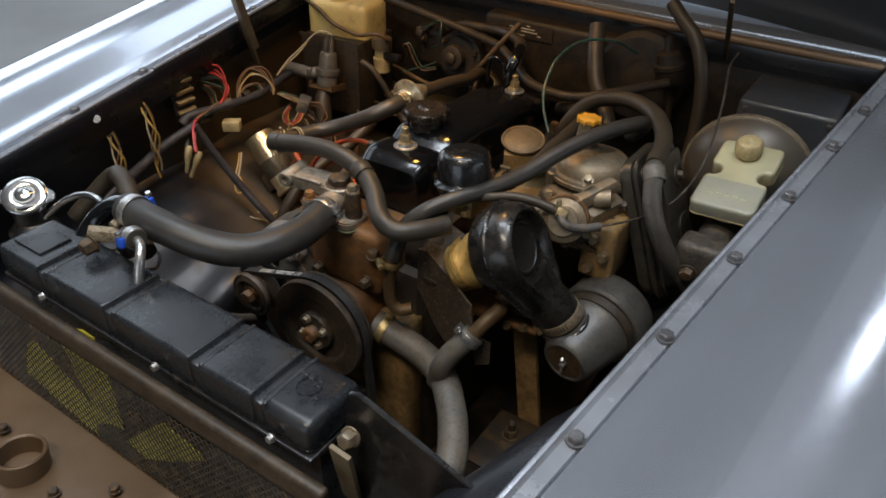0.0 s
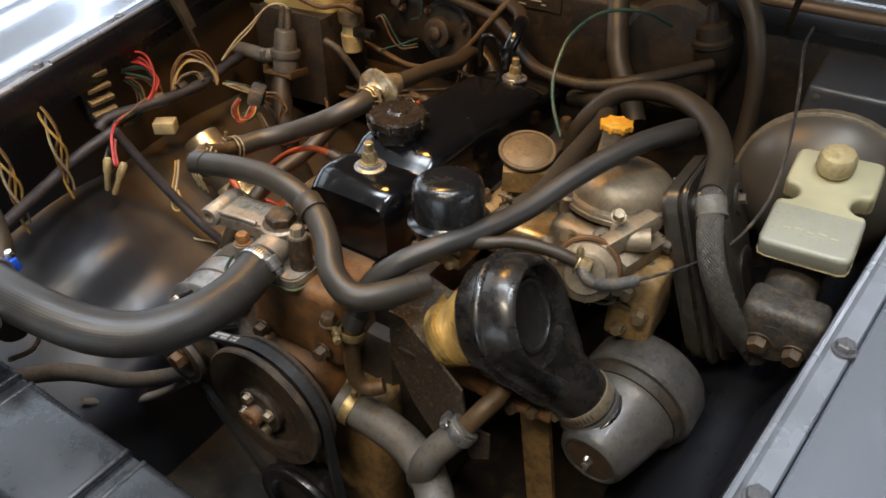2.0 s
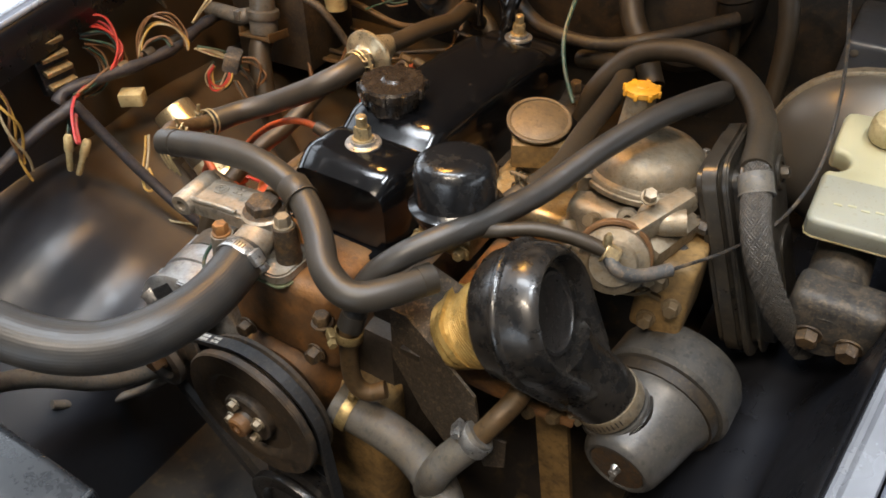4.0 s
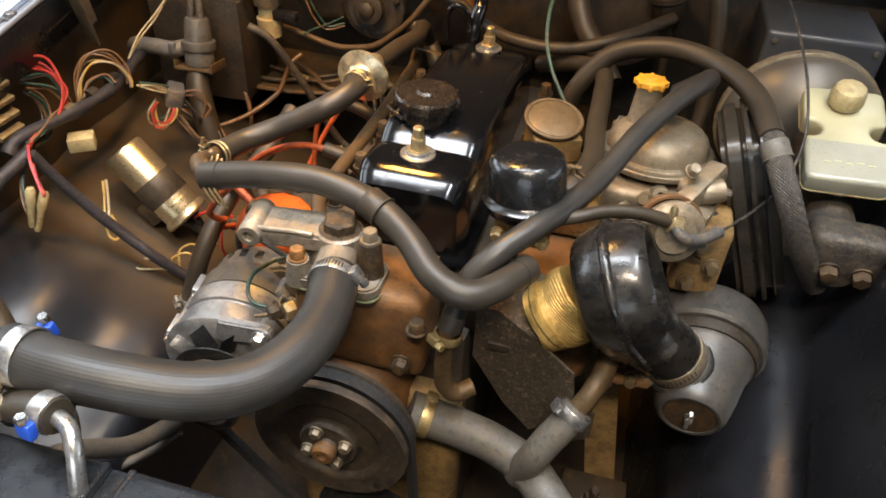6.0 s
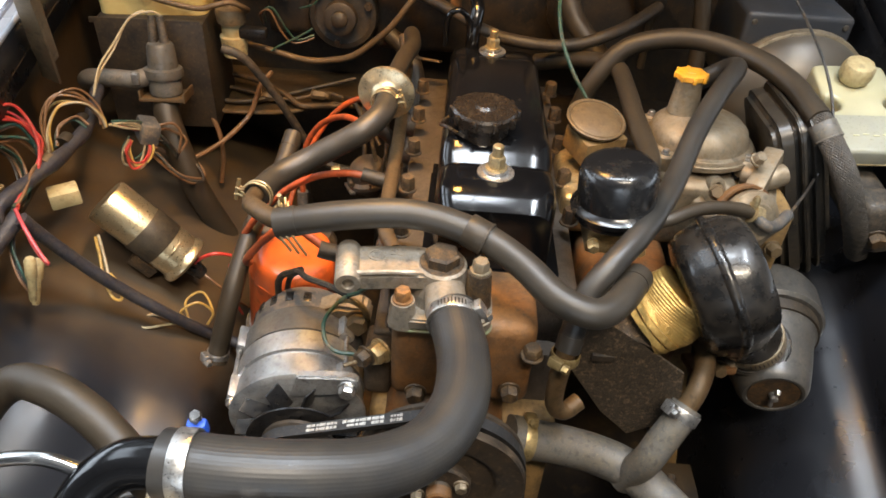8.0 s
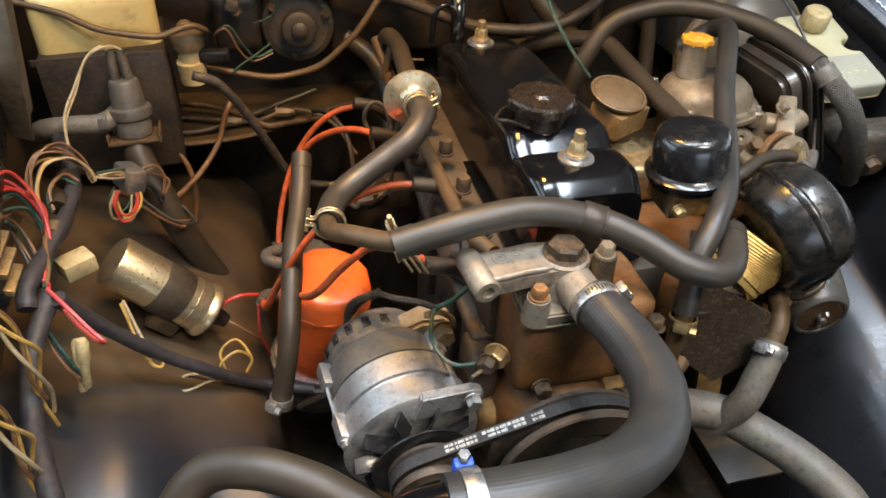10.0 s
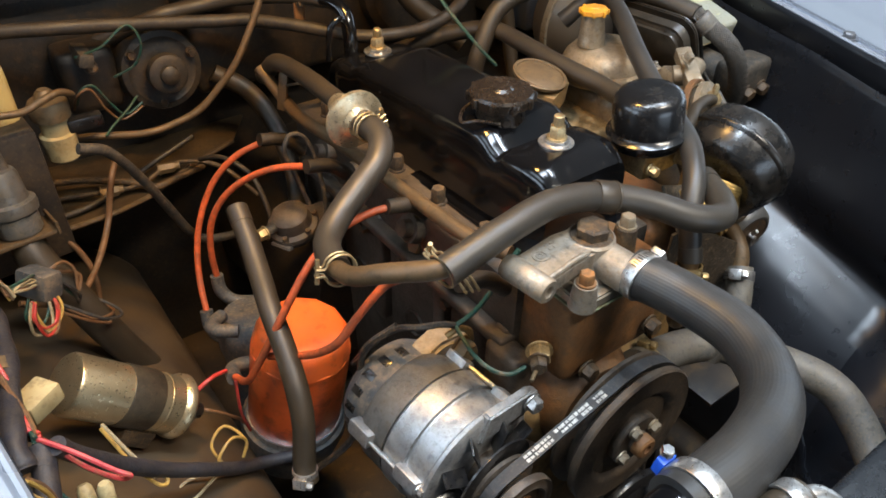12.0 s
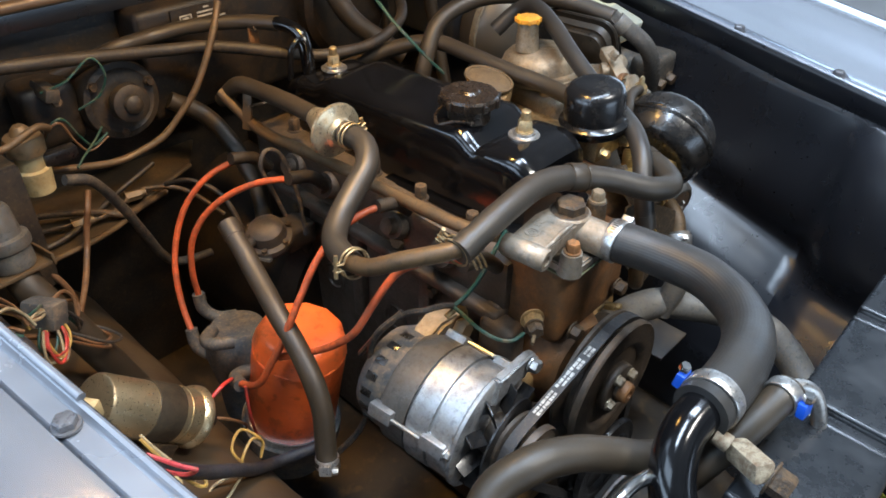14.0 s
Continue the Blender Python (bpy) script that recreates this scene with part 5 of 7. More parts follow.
res = thing("brake_fluid_reservoir", (0.466, 0.4, 0.72), "cloudy white plastic brake fluid reservoir with a cream cap", "reservoir")
ry = (V((0.4665, 0.472, 0.813)) - V((0.4655, 0.3285, 0.776))).normalized()
rxx = V((0.99, -0.02, 0.06))
rzz = rxx.cross(ry).normalized()
rt = Matrix((rxx.normalized(), ry, rzz)).transposed()
rc = V((0.465, 0.4, 0.8075))


notch = [(0.037 - 0.0125 * math.cos(a), 0.004 + 0.0125 * math.sin(a)) for a in np.linspace(-1.7, 1.7, 13)]
outline = [(0.034, -0.075), (0.0405, -0.0725), (0.043, -0.066), (0.043, -0.0165), (0.0418, -0.0118)] + notch + [(0.0418, 0.0198), (0.043, 0.0245), (0.043, 0.066), (0.0405, 0.0725), (0.034, 0.075)]
outline += [(-x, y) for x, y in reversed(outline)]


def pillow(shape, h, r, at, turn):
    """A moulded slab with rounded upper and lower edges over a 2D outline."""
    bm = bmesh.new()
    n = len(shape)
    P = [V((*p, 0)) for p in shape]
    out = []
    for i, p in enumerate(P):
        e = (P[(i + 1) % n] - p).normalized() + (p - P[i - 1]).normalized()
        out.append(V((e.y, -e.x, 0)).normalized())
    loops = []
    for z, k in [(-h / 2 + r * (1 - math.sin(q)), r * (1 - math.cos(q))) for q in (1.57, 1.0, 0.5, 0.0)] + [(h / 2 - r * (1 - math.sin(q)), r * (1 - math.cos(q))) for q in (0.0, 0.5, 1.0, 1.57)]:
        loops.append([bm.verts.new(p - o * k + V((0, 0, z))) for p, o in zip(P, out)])
    for lo, hi in zip(loops, loops[1:]):
        for i in range(n):
            bm.faces.new((lo[i], lo[(i + 1) % n], hi[(i + 1) % n], hi[i]))
    caps = [bm.faces.new(loops[0]), bm.faces.new(loops[-1])]
    bmesh.ops.triangulate(bm, faces=caps)
    bmesh.ops.bisect_plane(bm, geom=bm.verts[:] + bm.edges[:] + bm.faces[:], plane_co=(0, -0.0135, 0), plane_no=(0, 1, 0.25))
    bmesh.ops.transform(bm, matrix=Matrix.Translation(at) @ turn.to_4x4(), verts=bm.verts)
    return bm


tank = part("tank", pillow(outline, 0.025, 0.005, rc - rzz * 0.0175, rt), WHITEP, res)
# the fluid shows grey through the front chamber
tank.data.materials.append(FLUIDM)
for f in tank.data.polygons:
    q = rt.transposed() @ (f.center + ORIGIN[tank.name] - rc)
    f.material_index = 1 if q.y + 0.25 * (q.z + 0.0175) < -0.0135 else 0
part("seam_flange", pillow([(x * 1.012, y * 1.008) for x, y in outline], 0.0025, 0.001, rc - rzz * 0.0265, rt), CREAM, res, "yellowed moulding seam")
for y in (-0.045, 0.03):
    part("outlet_neck", tube_bm([rc + rt @ V((0.0, y, -0.028)), rc + rt @ V((0.0, y, -0.05)), rc + rt @ V((0.002, y, -0.075))], 0.013, 18, 4), WHITEP, res)
for k in range(5):
    part("moulded_mark", box(rc + rt @ V((-0.022 + 0.011 * k, -0.05 + 0.002 * (k % 2), -0.005)), (0.007, 0.0022, 0.0012), 0.0004, rt), WHITEP, res)
part("cap", lathe(V((0.464, 0.445, 0.8135)), rzz, [(0, 0.014), (0.004, 0.0175), (0.008, 0.019), (0.022, 0.0186), (0.0255, 0.016), (0.0265, 0.010), (0.0265, 0)], 10), CREAM, res, "cream screw cap")
mc = thing("brake_master_cylinder", (0.467, 0.4, 0.68), "dull cast iron brake master cylinder", "master cylinder")
part("barrel", lathe((0.467, 0.262, 0.715), (0, 1, 0.08), [(0, 0.0), (0, 0.022), (0.004, 0.026), (0.24, 0.026), (0.24, 0)], 28), DUSTCAST, mc)
part("valve_block", box((0.472, 0.283, 0.73), (0.075, 0.045, 0.05), 0.012, seg=3), DUSTCAST, mc)
for x in (0.458, 0.49):
    part("port", hex_bm((x, 0.262, 0.715), (0, -1, -0.2), 0.016, 0.01), IRON, mc)

# ---- left rear: washer bottle, valve, wiper motor ----
wb = thing("washer_bottle", (-0.46, 0.65, 0.62), "cream translucent washer bottle in a black carrier", "washer bottle")
wt = Matrix.Rotation(radians(8), 3, "Z")
part("bottle", box((-0.462, 0.66, 0.785), (0.15, 0.1, 0.1), 0.018, wt, 4), BOTTLEM, wb)
part("neck", lathe((-0.47, 0.645, 0.83), (0, 0, 1), [(0, 0.026), (0.012, 0.025), (0.012, 0.021), (0, 0.02)], 28), BOTTLEM, wb)
part("cap", lathe((-0.47, 0.645, 0.838), (0, 0, 1), [(0, 0.024), (0.004, 0.0185), (0.016, 0.018), (0.018, 0.015), (0.018, 0)], 24), DULLBLK, wb, "black bottle cap")
part("carrier", box((-0.458, 0.650, 0.682), (0.152, 0.135, 0.165), 0.003, Matrix.Rotation(radians(4), 3, "Z")), DULLBLK, wb, "black sheet carrier, dusty brown")
part("carrier_rim", box((-0.458, 0.585, 0.764), (0.154, 0.004, 0.008), 0.001, Matrix.Rotation(radians(4), 3, "Z")), DULLBLK, wb)
pump = thing("washer_pump", (-0.352, 0.64, 0.66), "cream plastic washer pump with brass top", "washer pump")
part("body", lathe((-0.352, 0.64, 0.7), (0, 0, 1), [(0, 0.018), (0.03, 0.02), (0.032, 0.016), (0.05, 0.016), (0.052, 0.021), (0.068, 0.021), (0.075, 0.012), (0.084, 0.008), (0.084, 0)], 24), CREAM, pump)
part("top", lathe((-0.352, 0.64, 0.752), (0, 0, 1), [(0, 0.0215), (0.016, 0.0225), (0.021, 0.02), (0.024, 0.012), (0.03, 0.010), (0.034, 0.006), (0.034, 0)], 24), TAN, pump, "tarnished brass top")
part("plug", box((-0.32, 0.635, 0.738), (0.04, 0.016, 0.016), 0.003), SATIN, pump)

ev = thing("anti_run_on_valve", (-0.385, 0.475, 0.62), "grey two-port solenoid valve on a rusty flange", "solenoid valve")
et, eb = V((-0.428, 0.552, 0.750)), V((-0.427, 0.540, 0.678))
vw = (et - eb).normalized()
part("body", lathe(eb, vw, [(0, 0.021), (0.02, 0.0215), (0.024, 0.022), (0.025, 0.026), (0.031, 0.027), (0.037, 0.026), (0.039, 0.0205), (0.068, 0.0185), (0.072, 0.0165), (0.073, 0.013), (0.073, 0)], 32), VALVEM, ev)
part("lower_body", ring_bm(eb + vw * 0.012, vw, 0.0215, 0.02, 0.001), GREYHOSE, ev, "dark lower body band")
part("flange", box(eb - vw * 0.003, (0.064, 0.05, 0.005), 0.0015, axes(vw)), COPPER, ev, "rust-brown flange")
for s_ in (-1, 1):
    part("flange_lip", box(eb - vw * 0.003 + V((s_ * 0.031, 0, 0.005)), (0.003, 0.05, 0.014), 0.001, axes(vw)), COPPER, ev, "rust-brown flange lip")
    q = et + V((0.008 * s_ - 0.001, 0.0, 0.0))
    part("terminal", lathe(q, (-0.08 * s_ - 0.06, 0.30, 0.95), [(-0.004, 0.0062), (0.034, 0.0058), (0.035, 0.004), (0.035, 0)], 14), DUSTCAST, ev)
bolt(eb + V((0.006, -0.024, -0.016)), (0, -1, 0), ev, STEEL, 0.007, 0.005)
part("stem", tube_bm([eb - vw * 0.004, (-0.424, 0.520, 0.650), (-0.404, 0.497, 0.60), (-0.384, 0.488, 0.542), (-0.352, 0.499, 0.445), (-0.33, 0.505, 0.38)], 0.0185, 18, 8), RUBBERB, ev, "dusty rubber stem hose")
part("side_port", tube_bm([eb + vw * 0.027 + V((-0.015, 0, 0)), (-0.462, 0.527, 0.703), (-0.49, 0.525, 0.704), (-0.523, 0.526, 0.702), (-0.54, 0.54, 0.69)], 0.0125, 16, 6), GREYHOSE, ev, "grey rubber side hose")
part("port_clip", box((-0.457, 0.519, 0.709), (0.010, 0.010, 0.016), 0.002), STEEL, ev, "bright clip")

wm = thing("wiper_motor", (-0.2, 0.72, 0.66), "dusty black round wiper motor on the bulkhead", "wiper motor")
part("drum", lathe((-0.2, 0.79, 0.735), (0.02, -1, 0.12), [(0, 0.05), (0.02, 0.055), (0.07, 0.055), (0.078, 0.052), (0.08, 0.044), (0.078, 0.04), (0.08, 0.03), (0.082, 0.0)], 40), DULLBLK, wm)
for k in range(3):
    a = radians(20 + 120 * k)
    bolt(V((-0.2, 0.712, 0.745)) + V((math.cos(a) * 0.045, 0, math.sin(a) * 0.045)), (0, -1, 0.1), wm, IRON, 0.01, 0.006)
part("nose", lathe((-0.199, 0.695, 0.7475), (0.02, -1, 0.12), [(0, 0.026), (0.012, 0.025), (0.014, 0.021), (0.014, 0.013), (0.02, 0.012), (0.024, 0.006), (0.024, 0)], 28), DULLBLK, wm)
part("gearbox", box((-0.285, 0.75, 0.745), (0.07, 0.06, 0.085), 0.014, seg=3), BULK, wm)
part("cable_clamp", box((-0.29, 0.715, 0.785), (0.05, 0.018, 0.018), 0.004, axes((0.3, 0, 1))), DUSTCAST, wm)
bolt((-0.285, 0.705, 0.772), (0, -1, 0.2), wm, IRON, 0.012, 0.007)

heater = thing("heater_box", (0.05, 0.76, 0.62), "dusty dark heater box with a small label plate", "heater box")
part("case", box((0.03, 0.765, 0.765), (0.36, 0.07, 0.16), 0.012, seg=3), BULK, heater)
part("blower", lathe((0.20, 0.80, 0.78), (0, -1, 0.1), [(0, 0.085), (0.09, 0.085), (0.1, 0.075), (0.102, 0.0)], 36), BULK, heater)
part("label_plate", box((-0.045, 0.727, 0.825), (0.11, 0.002, 0.03), 0.0005), DULLBLK, heater, "black label plate with unreadable print", smooth=False)
for x, z, w, h in ((-0.078, 0.829, 0.018, 0.0016), (-0.078, 0.821, 0.018, 0.0016), (-0.0865, 0.825, 0.0014, 0.009), (-0.0695, 0.825, 0.0014, 0.009), (-0.078, 0.825, 0.010, 0.0025), (-0.045, 0.829, 0.03, 0.002), (-0.042, 0.8235, 0.036, 0.002), (-0.062, 0.815, 0.02, 0.002), (-0.02, 0.8185, 0.008, 0.002), (-0.045, 0.835, 0.008, 0.002)):
    part("print_bar", box((x, 0.7255, z), (w, 0.0012, h), 0), PRINT, heater, smooth=False)

# ---- hoses ----
top = [(-0.001, 0.064, 0.744), (0.01, 0.011, 0.744), (0.008, -0.038, 0.747), (-0.011, -0.077, 0.749), (-0.043, -0.103, 0.756), (-0.086, -0.119, 0.767), (-0.132, -0.126, 0.774), (-0.179, -0.124, 0.775)]
hose("radiator_hose", top, 0.0215, TOPHOSE, "thick black rubber top radiator hose, ribbed and dusty", "radiator hose", 192, cuffs=True, ribs=48)
worm_clamp(V((-0.0, 0.055, 0.744)), (-0.05, 1, 0), 0.0218, STEEL, "shiny worm-drive clamp on the top hose", (1, 0, 0.6), 0.012)
worm_clamp(V((-0.163, -0.125, 0.776)), (1, 0, 0), 0.0218, STEEL, "worm-drive hose clamp with a blue screw cover", (0.0, 1.0, 0.15), 0.012, CHROME, BLUE)
hose("radiator_pipe", [(-0.165, -0.124, 0.776), (-0.205, -0.124, 0.768), (-0.232, -0.138, 0.745), (-0.238, -0.165, 0.715), (-0.235, -0.19, 0.68)], 0.0165, GLOSS, "glossy black bent steel radiator pipe", "pipe", 24, wobble=0)
hose("filler_hose", [(-0.37, -0.1, 0.68), (-0.345, -0.06, 0.725), (-0.321, -0.049, 0.747), (-0.29, -0.058, 0.757), (-0.256, -0.072, 0.751), (-0.228, -0.089, 0.739), (-0.2, -0.11, 0.73), (-0.15, -0.13, 0.72)], 0.0135, RUBBERB, "black rubber hose to the filler neck", "hose", 18, cuffs=True)
hb = [(-0.164, 0.126, 0.778), (-0.099, 0.128, 0.792), (-0.039, 0.131, 0.795), (0.014, 0.124, 0.785), (0.056, 0.1, 0.774), (0.088, 0.071, 0.762), (0.12, 0.062, 0.756), (0.144, 0.081, 0.755), (0.166, 0.119, 0.753)]
hose("heater_hose", hb, 0.0135, RUBBER, "black rubber heater hose bent across the engine", "hose", 20, cuffs=True)
band_clamp(V((0.016, 0.123, 0.7845)), (0.8, -0.35, -0.2), 0.0136, RUBBERB, "dull wide band clamp round the heater hose", 0.020)
hose("water_hose", [(0.106, 0.072, 0.70), (0.116, 0.092, 0.745), (0.138, 0.112, 0.769), (0.165, 0.143, 0.782), (0.192, 0.187, 0.787), (0.217, 0.238, 0.796), (0.242, 0.292, 0.814), (0.274, 0.348, 0.83), (0.307, 0.405, 0.834), (0.31, 0.44, 0.82), (0.285, 0.46, 0.79)], 0.0115, BLKHOSE, "black rubber hose rising past the carburettor", "hose", 18, cuffs=True)
worm_clamp(V((0.105, 0.071, 0.692)), (0.1, 0.2, 1), 0.0125, GOLD, "small dirty brass hose clamp", (-0.6, -0.8, 0), 0.009)
hose("water_pipe", [(0.106, 0.072, 0.705), (0.103, 0.07, 0.66), (0.105, 0.07, 0.626), (0.117, 0.074, 0.612), (0.132, 0.084, 0.616)], 0.009, COPPER, "dull copper-brown bent water pipe", "pipe", 16, wobble=0)
hd = [(0.15, 0.49, 0.72), (0.163, 0.49, 0.765), (0.2, 0.499, 0.812), (0.264, 0.485, 0.835), (0.322, 0.444, 0.839), (0.358, 0.38, 0.836), (0.372, 0.31, 0.826)]
hose("breather_hose", hd, 0.0125, RUBBERB, "dusty brown-black rubber breather hose arching over the carburettor", "hose", 18, cuffs=True)
he = [(0.371, 0.318, 0.828), (0.393, 0.263, 0.793), (0.423, 0.257, 0.739), (0.461, 0.283, 0.677)]
braid = thing("braided_hose", (0.461, 0.283, 0.66), "grey woven braided hose clamped to the breather hose", "hose")
part("core", tube_bm(he, 0.0112, 20, 14), BLKHOSE, braid)
FR = frames_along(spline(he, 70))
for k in range(26):
    for s in (1, -1):
        bm = bmesh.new()
        prev = None
        for i, (p, a, b, w) in enumerate(FR[::2]):
            t = 2 * math.pi * k / 26 + s * i * 0.115
            d = a * math.cos(t) + b * math.sin(t)
            e = w * 0.9 + (b * math.cos(t) - a * math.sin(t)) * s * 0.6
            side_v = d.cross(e).normalized() * 0.0010
            c = p + d * (0.0117 + 0.0004 * math.sin(i * 1.9 + k * 1.57 * s))
            cur = (bm.verts.new(c - side_v), bm.verts.new(c + d * 0.0006), bm.verts.new(c + side_v))
            if prev:
                bm.faces.new((prev[0], prev[1], cur[1], cur[0]))
                bm.faces.new((prev[1], prev[2], cur[2], cur[1]))
            prev = cur
        part("strand", bm, BRAIDM, braid)
band_clamp(V((0.377, 0.3, 0.818)), (0.4, -0.7, -0.6), 0.0128, GREYHOSE, "grey plastic band clamp where two hoses join", 0.018)
hose("bypass_hose", [(0.10, 0.60, 0.74), (0.16, 0.55, 0.77), (0.191, 0.5, 0.785), (0.197, 0.441, 0.783), (0.198, 0.364, 0.779), (0.201, 0.295, 0.776), (0.189, 0.238, 0.775), (0.172, 0.21, 0.76)], 0.0115, RUBBERB, "dusty rubber bypass hose behind the breather can", "hose", 18, cuffs=True)
hp = [(-0.212, 0.225, 0.736), (-0.199, 0.265, 0.735), (-0.173, 0.288, 0.742), (-0.141, 0.301, 0.757), (-0.111, 0.312, 0.773), (-0.093, 0.338, 0.783), (-0.091, 0.375, 0.783)]
hose("vent_hose", hp, 0.0135, RUBBER, "black rubber vent hose to the zinc valve", "hose", 20, cuffs=True)
hose("joint_pipe", [(-0.212, 0.232, 0.736), (-0.21, 0.2, 0.745), (-0.195, 0.165, 0.765), (-0.17, 0.135, 0.777), (-0.15, 0.127, 0.78)], 0.009, COPPER, "short dull copper joint pipe between two hoses", "pipe", 16, wobble=0)
wire_clamp(V((-0.21, 0.222, 0.738)), (0.1, 1, -0.2), 0.0142, BRASS, "rusty double-wire spring clamp", (-1, 0, 0.2))
wc = wire_clamp(V((-0.160, 0.132, 0.775)), (1, 0.05, 0.2), 0.0142, BRASS, "rusty double-wire spring clamp", (0, 1, 0.5))
for k in (0, 1, 2):
    part("wire_tail", tube_bm([(-0.163 + 0.005 * k, 0.119, 0.781), (-0.158 + 0.006 * k, 0.114, 0.772), (-0.150 + 0.007 * k, 0.114, 0.757 - 0.002 * k)], 0.0013, 6, 4), BRASS, wc)
wire_clamp(V((-0.093, 0.36, 0.784)), (0, 1, 0), 0.0142, BRASS, "rusty double-wire spring clamp", (1, 0, 0.3))
hose("vent_pipe", [(-0.09, 0.42, 0.784), (-0.083, 0.497, 0.778), (-0.077, 0.554, 0.770), (-0.082, 0.606, 0.765), (-0.085, 0.65, 0.73)], 0.0115, RUBBERB, "dusty rubber hose behind the vent valve", "hose", 16)
hose("vacuum_rail", [(-0.095, 0.634, 0.75), (-0.086, 0.59, 0.722), (-0.086, 0.535, 0.715), (-0.08, 0.429, 0.719), (-0.078, 0.317, 0.722), (-0.075, 0.205, 0.727), (-0.06, 0.16, 0.728)], 0.008, COPPER, "brown steel pipe along the cylinder head", "pipe", 14)
hose("lower_hose", [(0.068, 0.077, 0.562), (0.121, 0.084, 0.545), (0.163, 0.081, 0.536), (0.197, 0.067, 0.533), (0.225, 0.045, 0.525), (0.262, 0.0, 0.516), (0.287, -0.05, 0.503), (0.284, -0.10, 0.475), (0.262, -0.145, 0.445), (0.235, -0.19, 0.40)], 0.021, GREYHOSE, "thick grey rubber lower radiator hose", "radiator hose", 28, cuffs=True)
worm_clamp(V((0.085, 0.079, 0.556)), (1, 0.1, -0.25), 0.0215, GOLD, "gold zinc worm-drive clamp on the lower hose", (0, 0.3, 1), 0.012)
hose("branch_hose", [(0.192, 0.063, 0.522), (0.205, 0.055, 0.566), (0.216, 0.062, 0.59), (0.228, 0.072, 0.608), (0.238, 0.083, 0.622)], 0.0155, GREYHOSE, "short grey branch hose on the lower hose", "hose", 20)
hose("branch_pipe", [(0.236, 0.082, 0.617), (0.247, 0.094, 0.637), (0.256, 0.12, 0.65), (0.252, 0.15, 0.66), (0.24, 0.18, 0.66)], 0.0105, COPPER, "dusty brown bent pipe from the branch hose", "pipe", 18)
worm_clamp(V((0.234, 0.079, 0.615)), (0.45, 0.45, 0.75), 0.0162, STEEL, "worn steel worm-drive clamp on the branch hose", (-0.8, -0.2, 0.5), 0.012)
hv = [(-0.222, 0.44, 0.685), (-0.232, 0.38, 0.655), (-0.246, 0.319, 0.635), (-0.255, 0.265, 0.608), (-0.264, 0.227, 0.57), (-0.277, 0.208, 0.516), (-0.28, 0.2, 0.5)]
hose("dipstick_hose", hv, 0.012, RUBBERB, "dark rubber hose hanging before the orange filter", "hose", 18, cuffs=True)
worm_clamp(V((-0.279, 0.205, 0.508)), (0.2, 0.2, 1), 0.0122, STEEL, "small steel clamp at the hose end", (-0.7, -0.7, 0), 0.012)
hose("fuel_hose", [(0.175, 0.17, 0.775), (0.2, 0.172, 0.783), (0.229, 0.187, 0.786), (0.26, 0.197, 0.783), (0.289, 0.205, 0.774)], 0.0068, RUBBERB, "thin black fuel hose", "hose", 14)
hose("vacuum_elbow", [(0.287, 0.205, 0.775), (0.30, 0.198, 0.765), (0.316, 0.208, 0.757), (0.338, 0.232, 0.756)], 0.0062, GREYPL, "grey rubber vacuum elbow", "elbow", 14)
part_f = thing("fuel_fitting", (0.288, 0.205, 0.765), "brass T fitting with a small screw", "fitting")
part("nut", hex_bm((0.285, 0.204, 0.775), (0.9, 0.2, -0.3), 0.015, 0.012), BRASS, part_f)
part("stem", lathe((0.287, 0.204, 0.776), (0, 0, 1), [(0, 0.004), (0.014, 0.004), (0.018, 0.002), (0.018, 0)], 12), BRASS, part_f)
hose("throttle_cable", [(0.386, 0.60, 0.905), (0.388, 0.553, 0.896), (0.404, 0.487, 0.867), (0.415, 0.426, 0.838), (0.418, 0.373, 0.804), (0.404, 0.326, 0.774), (0.375, 0.281, 0.759), (0.338, 0.231, 0.756)], 0.0017, WIRES["black"], "thin black throttle cable", "cable", 8, wobble=0)
hose("wiper_cable_tube", [(-0.36, 0.655, 0.715), (-0.322, 0.66, 0.706), (-0.253, 0.66, 0.69), (-0.212, 0.66, 0.692), (-0.176, 0.66, 0.702), (-0.14, 0.66, 0.73), (-0.113, 0.66, 0.758), (-0.076, 0.67, 0.808), (-0.045, 0.69, 0.85)], 0.0048, COPPER, "dusty brown cable tube before the wiper motor", "cable", 12, cuffs=True)
hose("heater_feed", [(-0.26, 0.76, 0.78), (-0.191, 0.72, 0.812), (-0.134, 0.72, 0.815), (-0.08, 0.70, 0.822), (-0.03, 0.66, 0.826), (0.0, 0.615, 0.828)], 0.010, RUBBERB, "dusty black heater feed hose", "hose", 16, cuffs=True)
hose("heater_elbow", [(-0.006, 0.628, 0.828), (0.003, 0.6, 0.8285), (0.008, 0.58, 0.820), (0.006, 0.566, 0.80), (0.004, 0.56, 0.77)], 0.0095, GLOSS, "shiny black pipe elbow at the hose end", "pipe", 18, wobble=0)
hose("loom_tube", [(-0.50, 0.74, 0.84), (-0.333, 0.70, 0.832), (-0.25, 0.70, 0.82), (-0.176, 0.70, 0.808), (-0.12, 0.695, 0.80), (-0.081, 0.68, 0.798), (-0.03, 0.64, 0.792), (0.02, 0.60, 0.782), (0.061, 0.575, 0.78), (0.132, 0.565, 0.782), (0.2, 0.58, 0.8), (0.27, 0.66, 0.81)], 0.0085, DULLBLK, "long dusty black loom tube across the bulkhead", "cable", 14, cuffs=True)
clip = thing("hose_clip", (-0.02, 0.65, 0.78), "rusty bracket clip holding two hoses", "clip")
